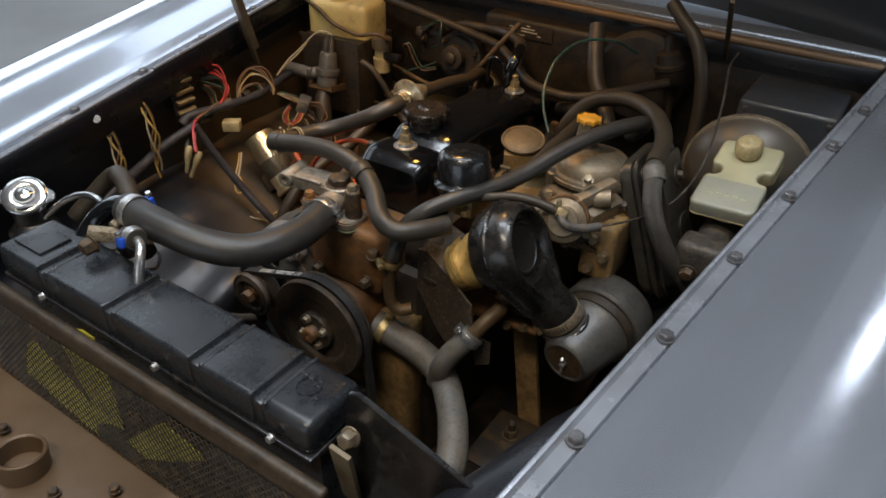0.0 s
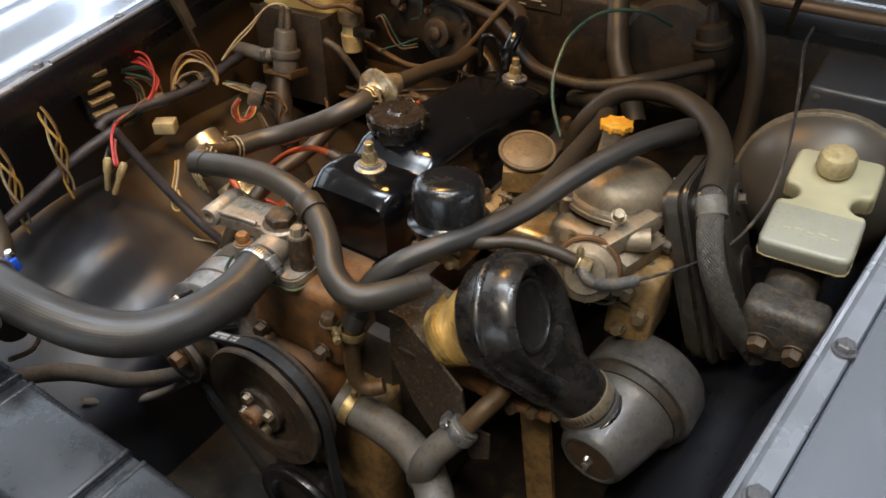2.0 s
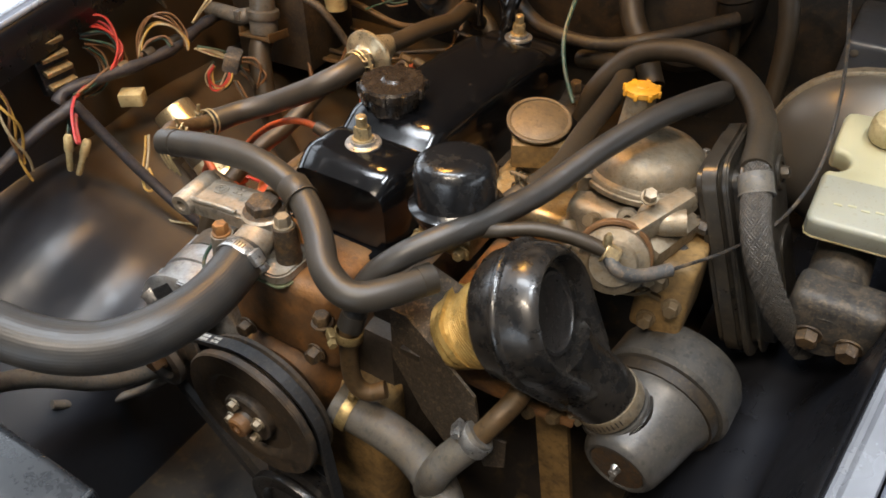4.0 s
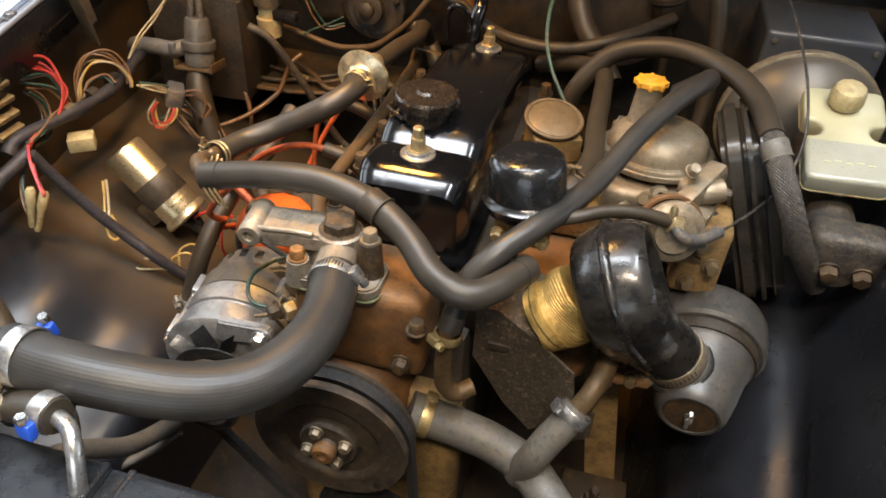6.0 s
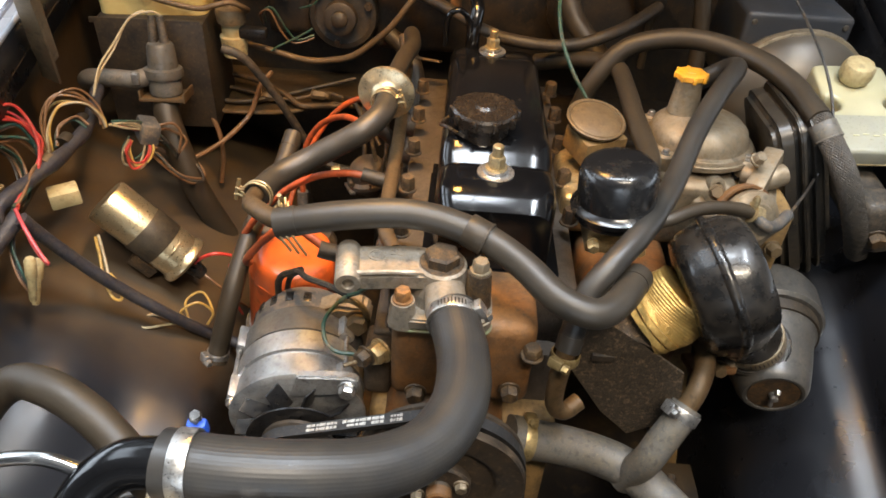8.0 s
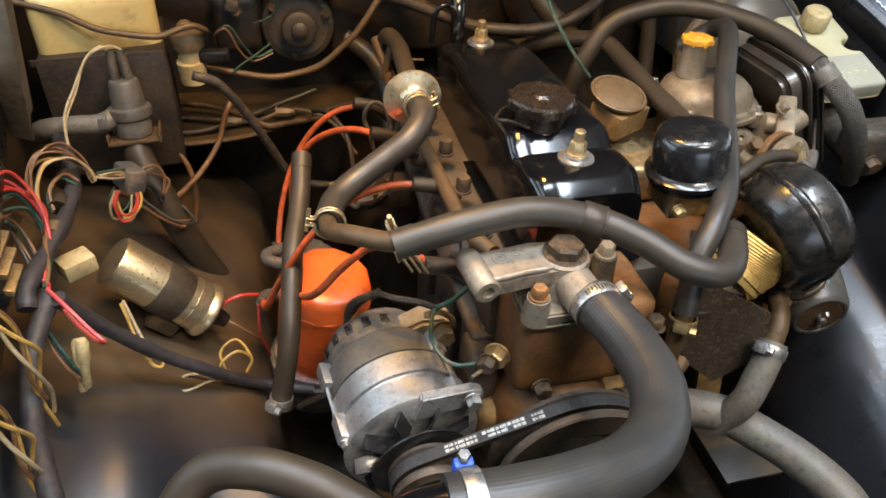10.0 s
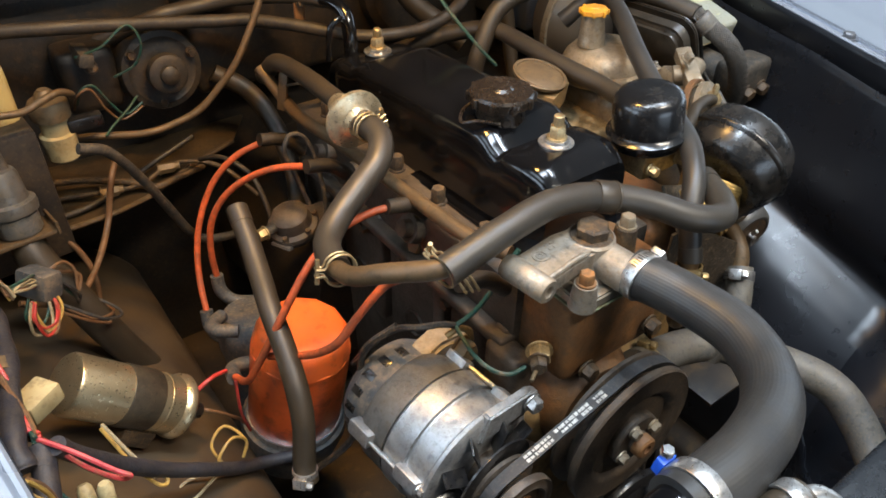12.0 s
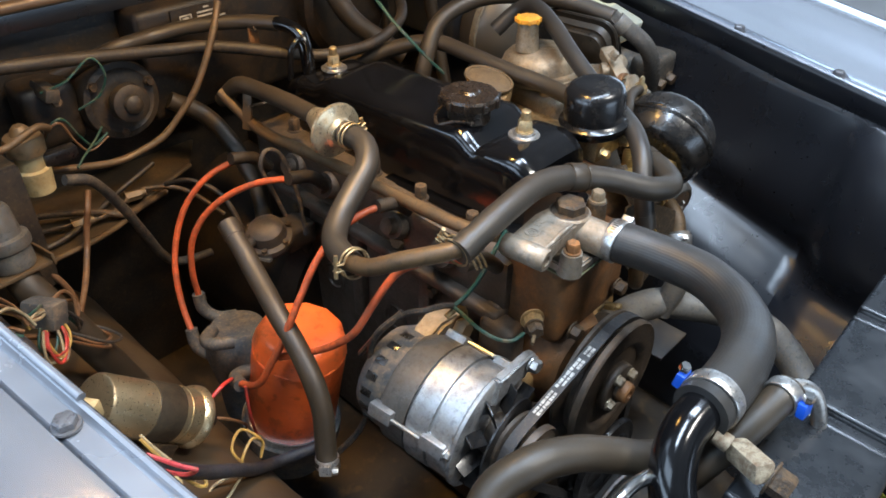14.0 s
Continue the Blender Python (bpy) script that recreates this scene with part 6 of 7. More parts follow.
part("strap", box((-0.022, 0.648, 0.808), (0.016, 0.004, 0.04), 0.0015), RUST, clip)
bolt((-0.022, 0.645, 0.82), (0, -1, 0.2), clip, IRON, 0.009, 0.005)
hose("earth_wire", [(0.153, 0.443, 0.763), (0.133, 0.459, 0.789), (0.119, 0.479, 0.813), (0.112, 0.505, 0.834), (0.112, 0.54, 0.858), (0.13, 0.59, 0.875), (0.17, 0.64, 0.87), (0.2, 0.69, 0.84)], 0.0024, WIRES["green"], "thin dark green wire looping to the bulkhead", "wire", 8, wobble=0)
hose("duct_hose", [(0.115, 0.69, 0.875), (0.13, 0.66, 0.838), (0.148, 0.635, 0.795), (0.178, 0.612, 0.764), (0.205, 0.58, 0.735)], 0.0155, RUBBERB, "thick dusty hose down from the heater", "hose", 18)
hose("vent_line", [(0.24, 0.70, 0.935), (0.268, 0.685, 0.915), (0.298, 0.672, 0.893), (0.322, 0.66, 0.848), (0.336, 0.65, 0.785), (0.34, 0.63, 0.70), (0.335, 0.6, 0.62)], 0.012, RUBBERB, "dusty rubber hose hanging on the bulkhead", "hose", 16)

# ---- ignition leads and distributor ----
for pts in ([(-0.128, 0.556, 0.689), (-0.165, 0.576, 0.669), (-0.196, 0.586, 0.639), (-0.221, 0.584, 0.603), (-0.242, 0.57, 0.563), (-0.257, 0.543, 0.522), (-0.266, 0.509, 0.484)],
            [(-0.124, 0.432, 0.71), (-0.154, 0.471, 0.699), (-0.182, 0.501, 0.679), (-0.208, 0.522, 0.651), (-0.228, 0.532, 0.614), (-0.237, 0.532, 0.569), (-0.238, 0.525, 0.522)],
            [(-0.1, 0.298, 0.72), (-0.127, 0.301, 0.722), (-0.164, 0.304, 0.713), (-0.2, 0.299, 0.694), (-0.23, 0.292, 0.666), (-0.254, 0.291, 0.631), (-0.272, 0.3, 0.591), (-0.286, 0.319, 0.549), (-0.29, 0.37, 0.52)],
            [(-0.12, 0.148, 0.73), (-0.15, 0.16, 0.745), (-0.165, 0.177, 0.738), (-0.179, 0.196, 0.721), (-0.205, 0.202, 0.693), (-0.225, 0.209, 0.664), (-0.235, 0.232, 0.637), (-0.243, 0.262, 0.612), (-0.262, 0.30, 0.59)]):
    hose("ignition_lead", pts, 0.0042, LEAD, "orange silicone ignition lead, dirty in places", "ignition lead", 12, wobble=0, group="ignition leads")
dist = thing("distributor", (-0.25, 0.45, 0.40), "dark distributor with grey rubber lead boots", "distributor")
part("body", lathe((-0.235, 0.455, 0.36), (0.1, 0.1, 1), [(0, 0.03), (0.06, 0.036), (0.1, 0.045), (0.13, 0.045), (0.145, 0.035), (0.145, 0)], 32), GREYPL, dist)
for q, w in (((-0.266, 0.509, 0.484), (-0.1, -0.4, -0.9)), ((-0.238, 0.525, 0.522), (0, -0.2, -1)), ((-0.288, 0.36, 0.525), (0.2, 0.8, -0.3)), ((-0.27, 0.45, 0.53), (-0.6, -0.5, 0.2))):
    w = V(w).normalized()
    part("boot", tube_bm([V(q) - w * 0.012, V(q) + w * 0.012, V(q) + w * 0.028 + V((0.012, -0.008, 0)), V(q) + w * 0.03 + V((0.035, -0.02, -0.002))], 0.0085, 14, 6), GREYPL, dist)
adv = thing("fuel_pump", (-0.12, 0.52, 0.5), "dirty metal fuel pump with bracket on the block", "fuel pump")
pw = V((-0.25, -0.15, 1)).normalized()
p0 = V((-0.125, 0.508, 0.562))
part("lower_body", lathe(p0, pw, [(0, 0.0), (0, 0.02), (0.014, 0.027), (0.018, 0.034), (0.024, 0.035), (0.024, 0)], 28), DUSTCAST, adv)
part("upper_body", lathe(p0 + pw * 0.0245, pw, [(0, 0.035), (0.005, 0.034), (0.007, 0.027), (0.022, 0.024), (0.027, 0.018), (0.029, 0.008), (0.029, 0)], 28), BLOCKM, adv)
pa = pw.orthogonal().normalized()
pb_ = pw.cross(pa)
for k in range(6):
    bolt(p0 + pw * 0.029 + (pa * math.cos(1.05 * k) + pb_ * math.sin(1.05 * k)) * 0.031, pw, adv, IRON, 0.007, 0.005, "screw")
part("mounting_arm", box((-0.09, 0.505, 0.575), (0.05, 0.045, 0.035), 0.006, seg=3), BLOCKM, adv)
part("inlet_port", tube_bm([p0 + pw * 0.034 - V((0.018, 0, 0)), p0 + pw * 0.036 - V((0.034, 0.006, 0)), p0 + pw * 0.036 - V((0.046, 0.010, 0))], 0.0065, 12, 5), DUSTCAST, adv)
part("inlet_nut", hex_bm(p0 + pw * 0.036 - V((0.040, 0.008, 0)), (-1, -0.2, 0.05), 0.014, 0.010), GOLD, adv, "dull yellow union nut")
part("primer_lever", box(p0 + pw * 0.012 + V((-0.03, -0.02, 0)), (0.03, 0.008, 0.004), 0.001, axes((0.2, 0.1, 1))), STEEL, adv, "worn steel lever")
for k in range(4):
    bolt((-0.06, 0.25 + 0.09 * k, 0.6), (-1, 0, 0), engine, IRON, 0.014, 0.01)
plug_boots = (((-0.1, 0.298, 0.72), 0), ((-0.12, 0.148, 0.73), 0), ((-0.124, 0.432, 0.71), 0), ((-0.128, 0.556, 0.689), 0))
for q, _ in plug_boots:
    ob = tagged(part("plug_boot", tube_bm([V(q) + V((-0.012, 0, 0.004)), V(q) + V((0.02, 0, -0.006)), V(q) + V((0.045, 0, -0.03))], 0.0085, 12, 6), DULLBLK), "dark rubber spark plug boot", "plug boot", "plug boots on the head")
hose("washer_tube", [(-0.54, 0.61, 0.83), (-0.491, 0.60, 0.818), (-0.469, 0.598, 0.806), (-0.446, 0.597, 0.795), (-0.405, 0.597, 0.786), (-0.38, 0.60, 0.783), (-0.359, 0.605, 0.788), (-0.34, 0.612, 0.79), (-0.328, 0.62, 0.782), (-0.325, 0.635, 0.772)], 0.0042, COPPER, "thin brown washer tube draped before the bottle", "tube", 12, wobble=0)

# ---- wiring on the inner wing ----
def wire(pts, colour, r=0.0016, label="", name="wire"):
    return hose(name, pts, r, WIRES[colour], label or f"thin {colour} wire in the dusty loom", "wire", 7, 8, wobble=0, group=f"{colour} loom wires")


block = thing("fuse_block", (-0.515, 0.228, 0.69), "black fuse block with four brass clips on the wing", "fuse block")
part("base", box((-0.517, 0.228, 0.737), (0.016, 0.05, 0.085), 0.003, Matrix.Rotation(radians(-8), 3, "Y")), SATIN, block)
for k in range(4):
    part("clip", box((-0.505, 0.228, 0.768 - 0.02 * k), (0.016, 0.04, 0.007), 0.0015, Matrix.Rotation(radians(18), 3, "Y")), BRASS, block)
TIE = V((-0.476, 0.222, 0.697))
random.seed(4)
for k, (colour, lift) in enumerate((("red", 0.0), ("red", 0.008), ("red", -0.008), ("pink", 0.004), ("brown", -0.02), ("green", -0.024), ("green", -0.015), ("brown", -0.03))):
    j = lambda s: V((random.uniform(-s, s), random.uniform(-s, s), random.uniform(-s, s)))
    wire([V((-0.518, 0.285, 0.772 + lift)) + j(0.004), V((-0.507, 0.318, 0.755 + lift)) + j(0.005), V((-0.492, 0.32, 0.722 + lift)) + j(0.004), V((-0.482, 0.285, 0.706)) + j(0.004), V((-0.48, 0.25, 0.70)) + j(0.003), TIE + j(0.003)], colour, 0.0019)
wire([TIE, (-0.457, 0.2, 0.69), (-0.437, 0.182, 0.672), (-0.428, 0.176, 0.664), (-0.436, 0.184, 0.658), (-0.452, 0.196, 0.67), (-0.466, 0.212, 0.685)], "pink", 0.0021)
loom = [TIE + V((0.0, -0.02, -0.01)), TIE, (-0.468, 0.285, 0.695), (-0.462, 0.35, 0.692), (-0.464, 0.405, 0.692), (-0.474, 0.45, 0.696), (-0.492, 0.50, 0.692), (-0.515, 0.56, 0.68)]
hose("wiring_loom", [V(q) + V((-0.014, 0, 0.004)) for q in loom], 0.0085, TAPE, "taped blue-black wiring loom on the inner wing", "wiring loom", 14, 12, lambda u: 1 + 0.12 * math.sin(u * 40), cuffs=True)
for k in range(3):
    p = V(loom[2]).lerp(V(loom[5]), 0.15 + 0.3 * k)
    part_t = tagged(part("loom_tape", ring_bm(p + V((-0.014, 0, 0.004)), (0.02, 1, 0), 0.0088, 0.016, 0.0008), (TAN if k == 0 else RUBBERB)), "wrap of worn tape round the loom", "tape")
hose("wiring_loom", [TIE + V((0.01, -0.01, -0.005)), (-0.455, 0.222, 0.66), (-0.425, 0.236, 0.605), (-0.395, 0.248, 0.56), (-0.36, 0.258, 0.52), (-0.325, 0.28, 0.468), (-0.29, 0.29, 0.44), (-0.24, 0.28, 0.43)], 0.0075, TAPE, "thin taped blue-black loom running down the panel", "wiring loom", 12, 10, cuffs=True)
hose("wiring_loom", [TIE + V((0, 0, -0.01)), (-0.485, 0.16, 0.67), (-0.478, 0.1, 0.655), (-0.462, 0.05, 0.65), (-0.445, 0.0, 0.645), (-0.43, -0.06, 0.63)], 0.009, TAPE, "taped blue-black loom running forward", "wiring loom", 12, 10, cuffs=True)
for q, w in (((-0.447, 0.178, 0.668), (-0.1, -0.25, -1)), ((-0.462, 0.21, 0.64), (0.0, -0.6, -0.8))):
    w = V(w).normalized()
    con = thing("bullet_connector", V(q) + w * 0.05, "dirty cream sleeve connector hanging on a wire", "connector")
    part("sleeve", lathe(q, w, [(0, 0.004), (0.004, 0.0062), (0.022, 0.0062), (0.026, 0.0045), (0.05, 0.0042), (0.053, 0.003), (0.053, 0)], 14), CREAM, con)
tag_ob = thing("relay", (-0.47, 0.302, 0.64), "small dusty tan plastic relay", "relay")
part("case", box((-0.47, 0.302, 0.66), (0.034, 0.026, 0.02), 0.003, Matrix.Rotation(radians(35), 3, "Z")), CREAM, tag_ob)
random.seed(11)


def bundle(pts, colours, spread, r=0.0016):
    """Wires that run side by side along one way, each a little off it."""
    for k, colour in enumerate(colours):
        o = V((random.uniform(-1, 1), random.uniform(-1, 1), random.uniform(-1, 1))) * spread
        out = []
        for i, p in enumerate(pts):
            u = i / (len(pts) - 1)
            w = math.sin(math.pi * min(1, max(0, 0.1 + 0.8 * u)))
            out.append(V(p) + o * w + V((random.uniform(-1, 1), random.uniform(-1, 1), random.uniform(-1, 1))) * spread * 0.25)
        wire(out, colour, r)


bundle([(-0.505, 0.355, 0.685), (-0.508, 0.372, 0.715), (-0.498, 0.392, 0.738), (-0.478, 0.41, 0.735), (-0.462, 0.415, 0.712), (-0.458, 0.41, 0.695)], ("brown", "yellow", "brown", "white", "brown", "yellow", "brown"), 0.009)
bundle([(-0.49, 0.345, 0.70), (-0.495, 0.365, 0.712), (-0.485, 0.385, 0.716), (-0.47, 0.39, 0.705)], ("brown", "black", "brown", "green"), 0.006)
bundle([(-0.458, 0.425, 0.69), (-0.448, 0.44, 0.682), (-0.438, 0.455, 0.672), (-0.432, 0.465, 0.662)], ("white", "pink", "green", "white", "brown", "white", "green"), 0.007)
bundle([(-0.43, 0.462, 0.66), (-0.426, 0.45, 0.64), (-0.434, 0.437, 0.626), (-0.446, 0.43, 0.628), (-0.45, 0.432, 0.645), (-0.444, 0.44, 0.66)], ("green", "red", "yellow", "green", "red", "brown", "white", "green"), 0.007)
bundle([(-0.515, 0.285, 0.735), (-0.512, 0.30, 0.712), (-0.502, 0.29, 0.69), (-0.49, 0.262, 0.682), (-0.48, 0.235, 0.688)], ("black", "green", "brown", "green", "black", "brown"), 0.008)
bundle([(-0.476, 0.222, 0.69), (-0.482, 0.205, 0.665), (-0.47, 0.185, 0.64), (-0.455, 0.175, 0.62)], ("green", "black", "brown"), 0.007)
con = thing("plug_block", (-0.432, 0.468, 0.62), "dusty grey plug block in the loom", "connector")
part("case", box((-0.432, 0.468, 0.658), (0.04, 0.026, 0.03), 0.006, axes((0.3, 0.2, 1))), GREYPL, con)
for x, y, z in ((-0.474, 0.128, 0.75), (-0.47, 0.05, 0.735)):
    for k in range(4):
        a = 2.1 * k
        pts = []
        for n in range(9):
            u = n / 8
            wide = 0.0045 * (0.6 + 0.8 * math.sin(math.pi * u)) + 0.004 * max(0, 0.25 - u)
            pts.append((x - 0.012 + 0.02 * min(1, u * 2.2) - 0.006 * u + wide * math.cos(a + 5.5 * u), y + wide * 1.4 * math.sin(a + 5.5 * u) - 0.004 * u, z + 0.012 - (0.142 - 0.012 * k) * u))
        wire(pts, ("yellow", "white", "yellow", "brown")[k], 0.0019, "hanging bundle of yellowed wire")
wire([(-0.434, 0.28, 0.618), (-0.428, 0.268, 0.60), (-0.42, 0.25, 0.58), (-0.408, 0.236, 0.562), (-0.4, 0.24, 0.556), (-0.403, 0.25, 0.568), (-0.416, 0.258, 0.58)], "yellow", 0.0019, "yellowed wire tied in a small loop")
wire([(-0.432, 0.284, 0.618), (-0.424, 0.27, 0.598), (-0.415, 0.252, 0.58), (-0.41, 0.24, 0.568)], "white", 0.0019, "yellowed wire tied in a small loop")
for s in (-1, 1):
    wire([(-0.34, 0.275, 0.487), (-0.36, 0.266 + 0.006 * s, 0.497), (-0.385, 0.258 + 0.012 * s, 0.502), (-0.4, 0.255, 0.502), (-0.385, 0.262, 0.494)], "white", 0.0017, "white wire loop beside the loom")
    wire([(-0.34, 0.275, 0.49), (-0.345, 0.28 + 0.01 * s, 0.512), (-0.325, 0.29 + 0.01 * s, 0.52), (-0.31, 0.285, 0.5), (-0.318, 0.28, 0.482)], "yellow", 0.0017, "yellowed wire loop beside the loom")
wire([(-0.352, 0.335, 0.53), (-0.335, 0.34, 0.545), (-0.315, 0.345, 0.55), (-0.295, 0.36, 0.535)], "red", 0.0024, "red wire from the coil to the distributor")
wire([(-0.352, 0.345, 0.525), (-0.325, 0.335, 0.51), (-0.30, 0.34, 0.475), (-0.29, 0.36, 0.44)], "brown", 0.002)
wire([(-0.295, 0.33, 0.545), (-0.298, 0.325, 0.5), (-0.29, 0.335, 0.45)], "red", 0.0018)
hose("black_wire", [(-0.457, 0.504, 0.615), (-0.425, 0.51, 0.594), (-0.399, 0.517, 0.586), (-0.365, 0.560, 0.592), (-0.335, 0.605, 0.612), (-0.322, 0.617, 0.640), (-0.312, 0.622, 0.664), (-0.30, 0.64, 0.675)], 0.0038, WIRES["brown"], "thick dusty brown cable looping down from the shelf", "cable", 10)
hose("shelf_cable", [(-0.345, 0.56, 0.745), (-0.315, 0.565, 0.728), (-0.285, 0.582, 0.672), (-0.258, 0.600, 0.605), (-0.238, 0.612, 0.556), (-0.215, 0.615, 0.530), (-0.165, 0.615, 0.520)], 0.0062, DUSTCAST, "thick dusty tan cable falling past the shelf", "cable", 12)
hose("shelf_cable", [(-0.40, 0.60, 0.64), (-0.378, 0.585, 0.60), (-0.372, 0.575, 0.56), (-0.38, 0.57, 0.51)], 0.0036, WIRES["brown"], "thin dusty brown cable hanging before the shelf", "cable", 10)
hose("heater_return", [(-0.13, 0.72, 0.72), (-0.09, 0.70, 0.69), (-0.075, 0.66, 0.65), (-0.08, 0.60, 0.60), (-0.1, 0.56, 0.53)], 0.013, RUBBERB, "dusty heater return hose behind the engine", "hose", 16)
for s in (0, 1):
    wire([(-0.44 + 0.018 * s, 0.563, 0.782), (-0.447 + 0.01 * s, 0.558, 0.79), (-0.462, 0.545, 0.782), (-0.478, 0.52, 0.757 - 0.006 * s), (-0.49, 0.49, 0.735 - 0.006 * s), (-0.485, 0.45, 0.715)], "white", 0.0016, "pale wire from the solenoid valve")
wire([(-0.195, 0.24, 0.59), (-0.183, 0.217, 0.632), (-0.167, 0.196, 0.660), (-0.154, 0.18, 0.667), (-0.13, 0.176, 0.661), (-0.109, 0.175, 0.649)], "black", 0.0034, "taped black sender lead behind the alternator")
wire([(-0.112, 0.175, 0.650), (-0.096, 0.168, 0.664), (-0.081, 0.161, 0.688), (-0.073, 0.158, 0.707), (-0.055, 0.154, 0.735)], "green", 0.0026, "blue-green sender wire up to the thermostat")
wire([(-0.112, 0.175, 0.650), (-0.121, 0.15, 0.657), (-0.127, 0.125, 0.659), (-0.122, 0.104, 0.655), (-0.110, 0.093, 0.652), (-0.092, 0.092, 0.651)], "green", 0.0022, "thin green sender wire")
wire([(-0.26, 0.24, 0.45), (-0.215, 0.22, 0.5), (-0.2, 0.22, 0.57), (-0.195, 0.215, 0.63), (-0.165, 0.2, 0.66)], "black", 0.004, "black cable behind the alternator")

# loose wiring over the rear shelf
random.seed(23)
bundle([(-0.432, 0.468, 0.655), (-0.425, 0.473, 0.655), (-0.414, 0.478, 0.648), (-0.402, 0.482, 0.632), (-0.404, 0.478, 0.612)], ("brown", "black", "black", "green", "brown"), 0.014, 0.0019)
bundle([(-0.44, 0.47, 0.65), (-0.42, 0.50, 0.615), (-0.39, 0.50, 0.59), (-0.375, 0.475, 0.58), (-0.395, 0.455, 0.60), (-0.425, 0.458, 0.63)], ("brown", "black", "black", "brown"), 0.012, 0.0018)

# radiator-side hose ends
hose("overflow_hose", [(-0.108, -0.162, 0.773), (-0.125, -0.159, 0.770), (-0.155, -0.150, 0.752), (-0.18, -0.138, 0.728), (-0.20, -0.125, 0.70)], 0.0125, RUBBERB, "short black overflow hose behind the radiator", "hose", 18)
hose("overflow_pipe", [(-0.112, -0.161, 0.772), (-0.098, -0.166, 0.771), (-0.088, -0.176, 0.762), (-0.085, -0.185, 0.742), (-0.085, -0.19, 0.72)], 0.006, STEEL, "thin bent steel overflow pipe", "pipe", 14, wobble=0)
worm_clamp(V((-0.118, -0.160, 0.7715)), (-0.95, 0.12, 0.0), 0.0132, STEEL, "pale worm-drive clamp with a blue cover", (0.05, -1.0, 0.1), 0.012, CHROME, BLUE)
tap = thing("drain_tap", (-0.175, -0.17, 0.72), "corroded pale brass drain tap on the radiator", "drain tap")
part("body", box((-0.178, -0.166, 0.757), (0.016, 0.036, 0.016), 0.003, axes((0.2, 0.3, 1))), CRUST, tap)
part("spigot", lathe((-0.178, -0.15, 0.760), (-0.1, 0.95, 0.2), [(0, 0.007), (0.012, 0.0065), (0.013, 0)], 14), CRUST, tap)
part("nut", hex_bm((-0.177, -0.182, 0.752), (0, -1, -0.1), 0.019, 0.014), IRON, tap)
hose("lower_pipe", [(-0.236, -0.13, 0.60), (-0.24, -0.09, 0.572), (-0.239, -0.058, 0.544), (-0.233, -0.007, 0.487), (-0.243, 0.06, 0.43), (-0.25, 0.10, 0.40)], 0.011, GREYHOSE, "grey rubber hose low behind the radiator", "hose", 16)
hose("lower_cable", [(-0.32, -0.04, 0.42), (-0.31, -0.01, 0.395), (-0.292, 0.022, 0.383), (-0.262, 0.05, 0.392), (-0.235, 0.075, 0.41)], 0.006, GREYHOSE, "thin grey cable low behind the radiator", "cable", 12)
hose("filler_pipe", [(-0.355, -0.15, 0.71), (-0.33, -0.135, 0.735), (-0.30, -0.12, 0.752), (-0.264, -0.117, 0.758), (-0.23, -0.122, 0.752)], 0.005, CHROME, "thin bright steel overflow pipe", "pipe", 12, wobble=0)
stud = thing("chassis_stud", (0.284, 0.138, 0.39), "dusty steel nut and stud on the chassis rail", "stud")
part("plate", box((0.284, 0.12, 0.392), (0.08, 0.12, 0.006), 0.002), FLOORPAN, stud)
part("nut", hex_bm((0.284, 0.138, 0.395), (0, 0, 1), 0.02, 0.012), IRON, stud)
part("thread", lathe((0.284, 0.138, 0.405), (0, 0, 1), [(0, 0.006), (0.018, 0.006), (0.02, 0.004), (0.02, 0)], 14), IRON, stud)
# white disc in place of a hole, coloured as the daylight behind it
tagged(part("hole_light_disc", lathe((MID - rail_x(0.028, -1) + MID + 0.0178, 0.028, 0.7705), (1, -0.2, 0.3), [(0, 0.007), (0.002, 0.0065), (0.003, 0)], 16), PRINT), "small white disc painted as light through a hole in the wing panel", "plug")

# solenoid on the bulkhead, right of the heater
sol = thing("fuel_filter", (0.27, 0.69, 0.74), "dusty dark inline canister on the bulkhead", "filter")
part("canister", lathe((0.266, 0.69, 0.795), (-0.2, -0.05, 1), [(0, 0.008), (0.003, 0.02), (0.01, 0.024), (0.03, 0.024), (0.033, 0.027), (0.04, 0.027), (0.043, 0.022), (0.06, 0.02), (0.065, 0.008), (0.09, 0.006), (0.09, 0)], 24), BULK, sol)
part("stem", tube_bm([(0.266, 0.69, 0.797), (0.272, 0.692, 0.76), (0.275, 0.70, 0.70)], 0.006, 10, 6), RUBBERB, sol)
# fan blades seen through the stone guard
fan = thing("cooling_fan", (-0.13, -0.25, 0.24), "yellow-green fan blades behind the stone guard", "fan")
FANM = surf("yellow_fan_plastic", (0.70, 0.66, 0.08), 0.45, 0.0, dirt=(0.25, 0.22, 0.06), amount=0.25, scale=30, bump=0.05)
fc = V((-0.13, -0.25, 0.455))
part("hub", lathe(fc, (0, -1, 0), [(-0.01, 0.05), (0.004, 0.05), (0.006, 0.04), (0.006, 0)], 24), SATIN, fan)
for k in range(6):
    a = radians(38 + 60 * k)
    d = V((math.cos(a), 0, math.sin(a)))
    e = V((-d.z, -0.22, d.x)).normalized()
    part("blade", prism([(0.04, -0.02), (0.12, -0.032), (0.205, -0.036), (0.215, -0.02), (0.205, 0.034), (0.12, 0.026), (0.04, 0.016)], 0.002, fc, Matrix((d, e, d.cross(e))).transposed(), 0.0006), FANM, fan)

